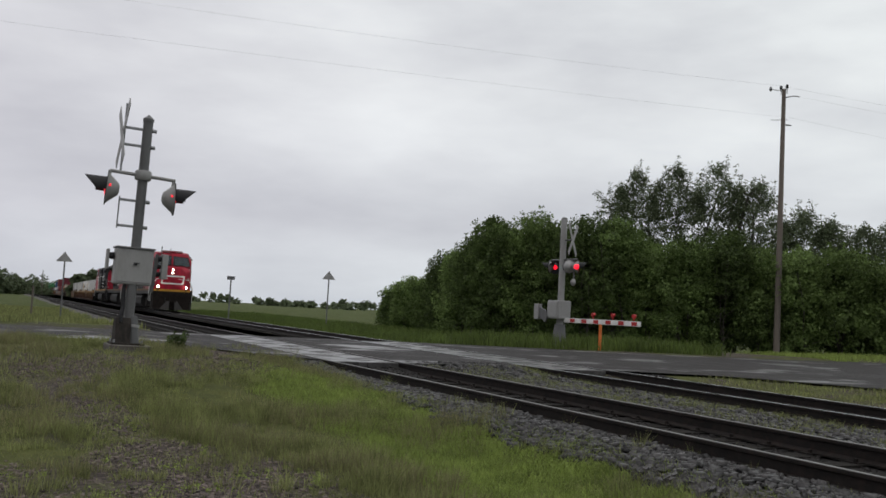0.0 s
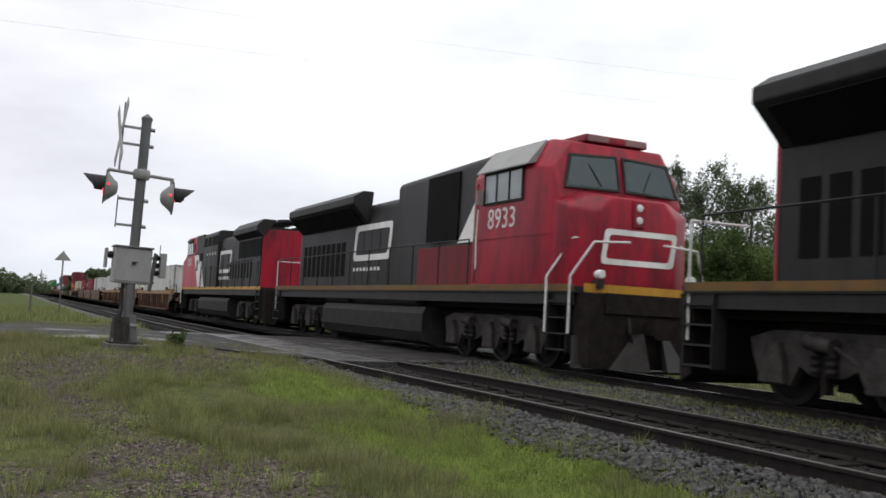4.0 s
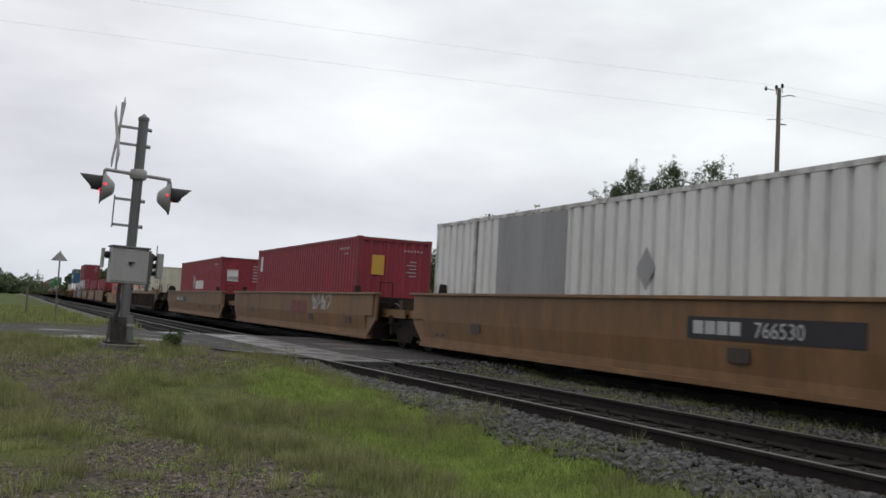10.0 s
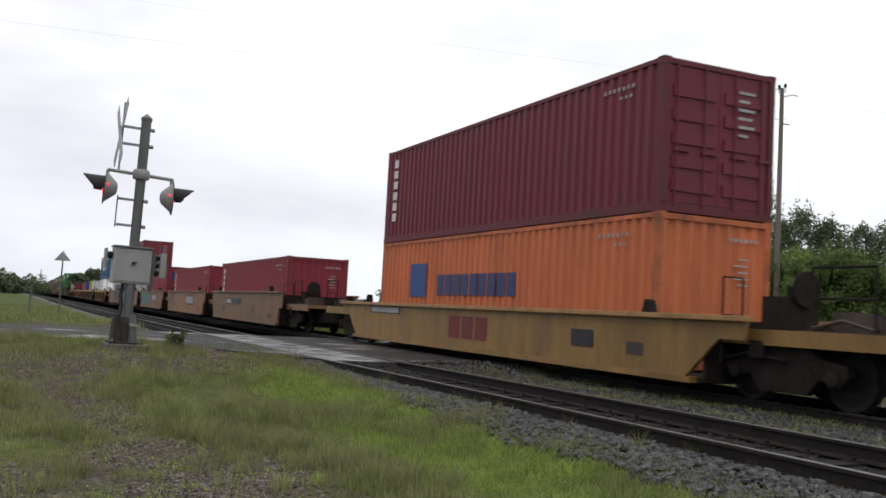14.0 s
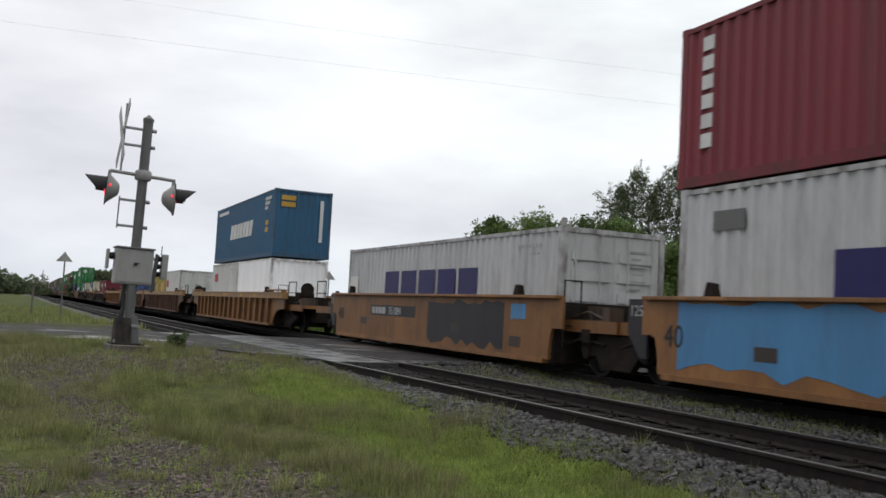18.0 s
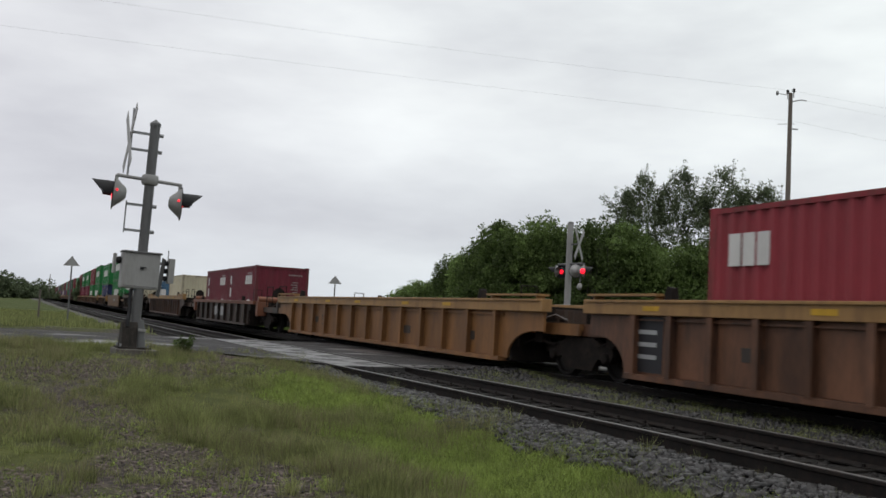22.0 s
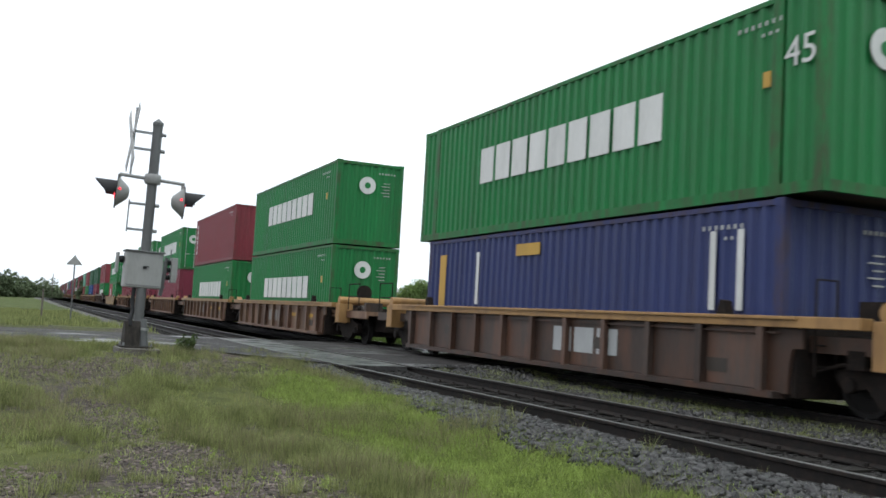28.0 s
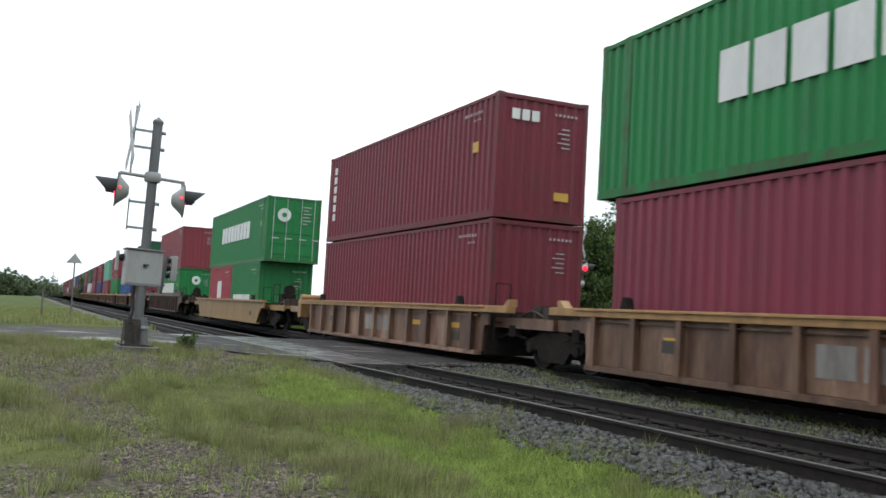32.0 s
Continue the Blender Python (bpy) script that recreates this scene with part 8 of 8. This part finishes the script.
def road_loco(along, lit, number):
    """Red-nosed freight locomotive with a wide cab and flared radiators, cab leading."""
    lo = thing("locomotive", "black freight locomotive with a red wide-nose cab" + (", headlights lit" if lit else ""), "locomotive", group="locomotives")
    deck = underframe(lo, 10.6, True)
    part("hood", extrude_section([(-8.9, hood_ring(1.0, 1.6, 4.15)), (0.6, hood_ring(1.0, 1.6, 4.2))]), K_BLACK, lo, "long black engine hood", smooth=True)
    part("high_hood", extrude_section([(0.5, hood_ring(1.06, 1.6, 4.56, 0.2)), (2.6, hood_ring(1.08, 1.6, 4.60, 0.2)), (6.2, hood_ring(1.30, 1.6, 4.60, 0.2))]), K_BLACK, lo, "tall black hood section behind the cab", smooth=True)
    for s in (-1, 1):
        v = [(s * 1.0, 3.55), (s * 1.56, 4.14), (s * 1.56, 4.36), (s * 1.25, 4.56), (s * 0.9, 4.56)]
        part("radiator_flare", Shape().prism(v, "x", -8.9, -1.9), K_BLACK, lo, "black flared radiator wing", bevel=0.03)
        part("radiator_grille", Shape().prism([(s * 1.045, 3.58), (s * 1.53, 4.05), (s * 1.545, 4.035), (s * 1.06, 3.565)], "x", -8.6, -2.3), K_GRILLE, lo, "dark radiator grille")
        # black plate: the grille, widened to paint the shaded recess beside it
        part("intake_grille", Shape().box(2.9, 4.7, *sorted((s * 1.25, s * 1.10)), 2.75, 4.40), K_GRILLE, lo, "black plate for the intake grille and the shaded recess")
        part("white_flash", Shape().prism([(4.9, 2.65), (6.1, 2.65), (6.1, 3.75), (5.9, 3.75)], "y", *sorted((s * 1.33, s * 1.322))), K_WHITE, lo, "white slanted flash")
        part("lower_panel", Shape().box(2.6, 6.1, *sorted((s * 1.2, s * 1.32)), 1.62, 2.6), K_DULLRED, lo, "red lower side box", bevel=0.02)
        for k in range(9):
            x = -8.5 + k * 0.52
            part("louvre", Shape().box(x, x + 0.36, *sorted((s * 1.0, s * 1.012)), 2.0, 3.1), K_GRILLE, lo)
        for k in range(6):
            x = -3.6 + k * 0.68
            part("hood_door", Shape().box(x, x + 0.62, *sorted((s * 1.0, s * 1.010)), 1.75, 3.5), K_BLACK, lo)
        slab_logo(lo, -3.15, -0.1, 2.45, 3.55, -1.013 if s < 0 else 1.02, K_WHITE) if s < 0 else None
    word = Shape()
    for k in range(8):
        word.box(-3.1 + k * 0.30, -2.94 + k * 0.30, -1.02, -1.01, 2.14, 2.24)
    part("stencil", word, K_WHITE, lo, "line of small white blocks under the emblem")
    part("rear_end", Shape().box(-8.98, -8.88, -1.0, 1.0, 1.62, 3.98), K_RED, lo, "red rear end panel", bevel=0.02)
    # cab and nose
    cab = part("cab", extrude_section([(6.1, [(-1.54, 1.6), (1.54, 1.6), (1.54, 4.0), (1.2, 4.60), (-1.2, 4.60), (-1.54, 4.0)]), (8.75, [(-1.54, 1.6), (1.54, 1.6), (1.54, 4.0), (1.2, 4.60), (-1.2, 4.60), (-1.54, 4.0)]),
                                      (9.25, [(-1.5, 1.6), (1.5, 1.6), (1.48, 3.95), (1.1, 4.50), (-1.1, 4.50), (-1.48, 3.95)]), (9.5, [(-1.48, 1.6), (1.48, 1.6), (1.45, 3.35), (1.1, 3.42), (-1.1, 3.42), (-1.45, 3.35)])]), K_RED, lo, "red cab", bevel=0.04, smooth=True)
    for s in (-1, 1):
        side_window(cab, 6.62, 8.25, 3.42, 4.02, s * 1.543, 3)
        part("awning", Shape().prism([(s * 1.50, 4.10), (s * 1.66, 4.06), (s * 1.66, 4.09), (s * 1.25, 4.60), (s * 1.2, 4.44)], "x", 6.4, 8.6), M_LIGHTGREY, cab, "pale grey window awning")
        num = part("number", lettering(number, 0.62, M_WHITE), None, cab)
        num.matrix_basis = pose(6.78, -1.547, 2.85) if s < 0 else pose(8.25, 1.547, 2.85, 0, 0, 180)
    tint = glass("windshield glass", (0.45, 0.55, 0.6))
    for sy in (-1, 1):
        pts = [(9.47, 1.30, 3.57), (9.465, 0.10, 3.60), (9.315, 0.10, 4.24), (9.325, 1.14, 4.18)]
        # the back panel lies on the cab's face; its colour imitates a dim inside
        for off, name, m, lab in ((0.012, "windshield_back", K_DIM, "dim cab interior"), (0.030, "windshield", tint, "tinted windshield")):
            v = [(px + off, sy * py, pz) for px, py, pz in pts] + [(px + off + 0.008, sy * py, pz + 0.004) for px, py, pz in pts]
            part(name, Shape().add(v, [(0, 1, 2, 3), (4, 7, 6, 5), (0, 4, 5, 1), (1, 5, 6, 2), (2, 6, 7, 3), (3, 7, 4, 0)]), m, cab, lab)
        v = [(px + 0.02, sy * py, pz) for px, py, pz in ((9.485, 1.36, 3.53), (9.475, 0.06, 3.55), (9.30, 0.06, 4.29), (9.305, 1.19, 4.23), *pts)]
        v += [(px + 0.03, py, pz + 0.004) for px, py, pz in v]
        f = []
        for q in range(4):
            r = (q + 1) % 4
            f += [(q, r, 4 + r, 4 + q), (8 + q, 12 + q, 12 + r, 8 + r), (q, 8 + q, 8 + r, r), (4 + q, 4 + r, 12 + r, 12 + q)]
        part("windshield_frame", Shape().add(v, f), K_BLACK, cab, "black rubber windshield surround")
        rail_line(cab, [(9.52, sy * 0.5, 3.62), (9.40, sy * 0.75, 4.05)], 0.012, K_BLACK, "", "wiper")
    for s in (-1, 1):
        y = s * 1.541
        for x in (6.22, 6.28):
            part("door_seam", Shape().box(x, x + 0.018, *sorted((y, y + s * 0.006)), 1.7, 3.9), K_BLACK, cab)
        part("panel_seam", Shape().box(6.1, 9.3, *sorted((y, y + s * 0.005)), 2.62, 2.64), K_DULLRED, cab)
        part("mirror", Shape().box(6.50, 6.54, *sorted((y + s * 0.02, y + s * 0.16)), 3.40, 3.72), M_LIGHTGREY, cab, "pale folding mirror", bevel=0.006)
        part("door_grab", Shape().hose([(6.40, y + s * 0.05, 2.0), (6.40, y + s * 0.07, 2.7), (6.40, y + s * 0.05, 3.3)], 0.016, 6), K_WHITE, cab, "pale door grab iron")
    part("antenna", Shape().tube((7.9, 0.0, 4.58), (7.9, 0.0, 4.95), 0.02, 6), K_BLACK, cab, "short black antenna")
    part("roof_box", Shape().box(8.4, 9.25, -0.75, 0.75, 4.54, 4.70), K_RED, cab, "red roof number box", bevel=0.04)
    for y in (-0.7, 0.2):
        part("number_board", Shape().box(9.25, 9.262, y, y + 0.5, 4.56, 4.68), K_PALERED, cab, "dim pinkish number board")
    part("horn", Shape().tube((6.9, 0.3, 4.6), (7.5, 0.3, 4.66), 0.04, 8, 0.1).tube((6.9, 0.45, 4.6), (7.4, 0.45, 4.62), 0.04, 8, 0.09).tube((6.9, 0.37, 4.4), (6.9, 0.37, 4.62), 0.03, 6), K_GREY, cab)
    nose = part("nose", extrude_section([(9.4, [(-1.5, 1.6), (1.5, 1.6), (1.5, 3.30), (1.0, 3.50), (-1.0, 3.50), (-1.5, 3.30)]), (9.75, [(-1.42, 1.6), (1.42, 1.6), (1.40, 3.15), (0.9, 3.42), (-0.9, 3.42), (-1.40, 3.15)]),
                                        (10.05, [(-0.95, 1.6), (0.95, 1.6), (0.90, 3.05), (0.62, 3.36), (-0.62, 3.36), (-0.90, 3.05)])]), K_RED, lo, "red chamfered nose", bevel=0.06, smooth=True)
    for sh in emblem_strokes(-0.84, 2.08, 1.70, 0.68, 10.05, 10.062):
        sh.v = [(py, px, pz) for px, py, pz in sh.v]
        part("emblem", sh, K_WHITE, nose, "white company emblem as one plain outline")
    part("headlight_housing", Shape().box(10.02, 10.09, -0.14, 0.14, 2.82, 3.34), K_RED, nose, bevel=0.01)
    lens = M_HEAD if lit else K_WHITE
    for z in (2.96, 3.2):
        part("headlight", Shape().turned([(0, 0.08), (0.02, 0.07), (0.03, 0.03)], (10.085, 0.0, z), (1, 0, 0), 16), lens, nose, "round headlight")
    for y in (-1.05, 1.05):
        part("ditch_light", Shape().turned([(-0.12, 0.085), (0.0, 0.085), (0.02, 0.07)], (10.42, y, 1.86), (1, 0, 0), 16), lens, lo, "low ditch light")
        part("lamp_bracket", Shape().box(10.2, 10.42, y - 0.06, y + 0.06, 1.6, 1.76), K_BLACK, lo)
    part("front_edge", Shape().box(10.30, 10.34, -1.35, 1.35, 1.52, 1.68), K_STRIPE, lo, "yellow stripe on the front platform")
    for sy in (-1, 1):
        part("plow", Shape().add([(10.3, sy * 1.5, 0.14), (10.85, sy * 0.2, 0.12), (10.62, sy * 0.2, 0.80), (10.25, sy * 1.5, 0.72), (10.2, sy * 1.5, 0.14), (10.7, sy * 0.2, 0.12), (10.5, sy * 0.2, 0.80), (10.18, sy * 1.5, 0.72)],
                                 [(0, 1, 2, 3), (7, 6, 5, 4), (0, 4, 5, 1), (1, 5, 6, 2), (2, 6, 7, 3), (3, 7, 4, 0)]), K_PLOW, lo, "scuffed grey snow plough wing")
    for s in (-1, 1):
        steps(lo, 9.75, s)
        steps(lo, -9.9, s)
        rail_line(lo, [(9.40, s * 1.60, 0.75), (9.40, s * 1.60, 1.8), (9.80, s * 1.30, 2.55), (10.02, s * 0.9, 2.6)], 0.024, None, "white grab rail")
        rail_line(lo, [(10.15, s * 1.56, 0.75), (10.15, s * 1.56, 1.8), (10.35, s * 1.2, 2.45), (10.35, s * 0.4, 2.5)], 0.024, None, "white grab rail")
        rail_line(lo, [(-9.9, s * 1.52, 2.65), (5.9, s * 1.52, 2.68)], 0.018, K_BLACK, "black walkway handrail")
        for k in range(11):
            x = -9.9 + k * 1.58
            rail_line(lo, [(x, s * 1.52, 1.6), (x, s * 1.52, 2.66)], 0.018, K_BLACK, "", "stanchion")
        rail_line(lo, [(-10.2, s * 1.5, 0.8), (-10.2, s * 1.5, 2.6), (-10.2, s * 0.4, 2.6)], 0.022, None, "white rear grab rail")
    part("mu_hose", Shape().pipe([(10.5, -0.5, 1.2), (10.6, -0.5, 0.8), (10.55, -0.4, 0.6)], 0.03, 6), K_BLACK, lo)
    for x in (1.2, -4.2):
        part("roof_fan", Shape().turned([(0, 0.5), (0.1, 0.5), (0.12, 0.42)], (x, 0, 4.03 if x < 0 else 4.40), (0, 0, 1), 18), K_BLACK, lo, smooth=True)
    return rides(lo, along)


def cowl_loco(along, number):
    """Full-width black locomotive running backwards: its red cab is at the train's side."""
    lo = thing("locomotive", "black full-width locomotive running backwards, red and white cab end", "locomotive", group="locomotives")
    underframe(lo, 10.4, False)
    W = 1.5
    # local +x leads; the cab is at -x
    part("body", extrude_section([(-4.0, hood_ring(W, 1.6, 4.52, 0.22)), (0.2, hood_ring(W, 1.6, 4.55, 0.22))]), K_BLACK, lo, "black tall body section behind the cab", smooth=True)
    part("hood", extrude_section([(0.15, hood_ring(1.34, 1.6, 4.15, 0.3)), (8.9, hood_ring(1.34, 1.6, 4.2, 0.3))]), K_BLACK, lo, "black tapered hood", smooth=True)
    for s in (-1, 1):
        part("radiator_wing", Shape().prism([(s * 1.3, 3.75), (s * 1.62, 4.0), (s * 1.62, 4.22), (s * 1.35, 4.5), (s * 0.8, 4.5)], "x", 4.3, 9.1), K_BLACK, lo, "black radiator overhang", bevel=0.03)
        part("radiator_grille", Shape().box(4.5, 8.9, *sorted((s * 1.35, s * 1.30)), 2.95, 3.72), K_GRILLE, lo, "dark radiator grille")
        for k in range(8):
            part("vent", Shape().box(2.75 + k * 0.62, 3.05 + k * 0.62, *sorted((s * 1.34, s * 1.352)), 2.05, 2.85), K_GRILLE, lo, "dark slot vent")
        for k in range(3):
            # flat plates on the wall; black stands for the shade inside the openings
            part("intake", Shape().box(-3.7 + k * 1.15, -2.75 + k * 1.15 + (0.6 if k == 2 else 0), *sorted((s * W, s * (W + 0.006))), 3.80, 4.28), K_GRILLE, lo, "black plate painted as a shaded intake opening")
        for k in range(7):
            part("light_spot", Shape().box(-2.6 + k * 0.75, -2.48 + k * 0.75, *sorted((s * (W if k < 4 else 1.345), s * ((W if k < 4 else 1.345) + 0.012))), 3.30, 3.46), K_WHITE, lo, "small pale marker square")
        for k in range(11):
            x = -3.9 + k * 1.22
            yy = W if x < 0.2 else 1.34
            part("panel_seam", Shape().box(x, x + 0.03, *sorted((s * yy, s * (yy + 0.008))), 1.66, 3.6), K_GRILLE, lo)
    slab_logo(lo, -0.05 + 0.1, 2.85, 2.35, 3.45, -1.345, K_WHITE)
    word = Shape()
    for k in range(8):
        word.box(0.1 + k * 0.35, 0.30 + k * 0.35, -1.352, -1.342, 2.02, 2.17)
    part("stencil", word, K_WHITE, lo, "line of small white blocks under the emblem")
    part("lead_end", Shape().box(8.9, 9.0, -1.3, 1.3, 1.62, 4.1), K_RED, lo, "red end panel", bevel=0.02)
    # the cab end
    cab = part("cab", Shape().prism([(-10.45, 1.64), (-5.0, 1.64), (-6.6, 3.5), (-5.9, 3.75), (-6.2, 4.52), (-9.0, 4.52), (-9.25, 3.62), (-9.45, 3.5), (-10.45, 3.15)], "y", -W, W), K_CLEANRED, lo, "red cab and nose", bevel=0.03)
    part("rear_body", Shape().prism([(-6.3, 4.53), (-5.85, 3.76), (-6.5, 3.5), (-4.95, 1.64), (-3.9, 1.64), (-3.9, 4.53)], "y", -W + 0.004, W - 0.004), K_BLACK, lo, "black body beside the cab")
    for s in (-1, 1):
        y = s * W
        ya, yb = sorted((y, y + s * 0.008))
        part("white_flash", Shape().prism([(-5.05, 1.68), (-6.55, 3.45), (-5.2, 3.45), (-4.95, 3.15), (-4.95, 1.68)], "y", ya, yb), K_WHITE, lo, "white slanted flash")
        part("white_flash", Shape().prism([(-4.0, 1.68), (-4.0, 2.75), (-3.2, 1.68)], "y", *sorted((y, y + s * 0.006))), K_WHITE, lo, "white slanted flash")
        part("side_box", Shape().box(-4.95, -4.0, *sorted((y - s * 0.05, y + s * 0.06)), 1.68, 3.05), mat("aged white panel", (0.66, 0.66, 0.62), rough=0.6, dirt=GRIME, dirt_amount=0.5), lo, "grimy white equipment box", bevel=0.02)
        part("box_door", Shape().box(-4.85, -4.15, *sorted((y + s * 0.06, y + s * 0.075)), 1.85, 2.9), K_WHITE, lo)
        part("vent_panel", Shape().box(-5.75, -5.1, *sorted((y + s * 0.008, y + s * 0.02)), 2.55, 3.15), K_VENT, lo, "grey louvre panel")
        # no hollow here: a raised plate, black in place of a recess's shade
        part("slot", Shape().box(-4.95, -4.0, *sorted((y, y + s * 0.012)), 3.08, 3.52), K_GRILLE, lo, "black plate painted as a shaded recess")
        side_window(cab, -8.95, -7.15, 3.56, 4.20, s * (W + 0.002), 3)
        part("awning", Shape().prism([(s * 1.48, 4.42), (s * 1.62, 4.26), (s * 1.62, 4.29), (s * 1.50, 4.46)], "x", -8.9, -7.1), K_GREY, cab, "dark window awning")
        part("door_window", Shape().box(-6.75, -6.35, *sorted((y, y + s * 0.008)), 3.65, 4.15), K_GRILLE, cab, "dark door window")
        num = part("number", lettering(number, 0.60, M_WHITE), None, cab)
        num.matrix_basis = pose(-8.72, -W - 0.006, 2.92) if s < 0 else pose(-7.4, W + 0.006, 2.92, 0, 0, 180)
        part("seam", Shape().box(-9.3, -7.0, *sorted((y, y + s * 0.006)), 2.45, 2.48).box(-6.95, -6.92, *sorted((y, y + s * 0.006)), 1.66, 3.3), M_RED, cab)
        steps(lo, -10.05, s)
        steps(lo, 9.7, s)
        rail_line(lo, [(-10.1, s * 1.58, 0.7), (-10.1, s * 1.58, 1.7), (-10.55, s * 1.45, 2.4)], 0.022, None, "white grab rail")
        rail_line(lo, [(-3.9, s * 1.56, 2.72), (9.6, s * 1.56, 2.72)], 0.018, K_BLACK, "black walkway handrail")
        for k in range(10):
            x = -3.9 + k * 1.5
            rail_line(lo, [(x, s * 1.56, 1.6), (x, s * 1.56, 2.72)], 0.018, K_BLACK, "", "stanchion")
    for x in (1.0, 2.2, 3.4):
        part("roof_vent", Shape().box(x, x + 0.5, -0.3, 0.3, 4.15, 4.28).tube((x, -0.9, 4.05), (x, -0.9, 4.2), 0.05, 8), K_BLACK, lo)
    for k in range(4):
        part("roof_fan", Shape().turned([(0, 0.55), (0.1, 0.55), (0.12, 0.45)], (5.2 + k * 1.0, 0, 4.48), (0, 0, 1), 16), K_BLACK, lo, smooth=True)
    return rides(lo, along)


road_loco(-83.7, True, "8898")
road_loco(-107.4, False, "8933")
cowl_loco(-130.2, "2182")


# ---- what moves ----
def motions():
    """The whole train runs along the main line, every wagon and box keyed by itself."""
    for ob, along, z in MOVERS:
        times = {0.0, 32.0} | {float(t) for t in range(4, 32, 4)}
        for t in np.arange(0.5, 32, 0.5):
            x = along + travelled(t)
            if -48 < x < 22:
                times.add(float(t))
        rows = []
        for t in sorted(times):
            _, m = on_line(along, t)
            rows.append((t, m @ Matrix.Translation((0, 0, z))))
        walk(ob, rows)


motions()
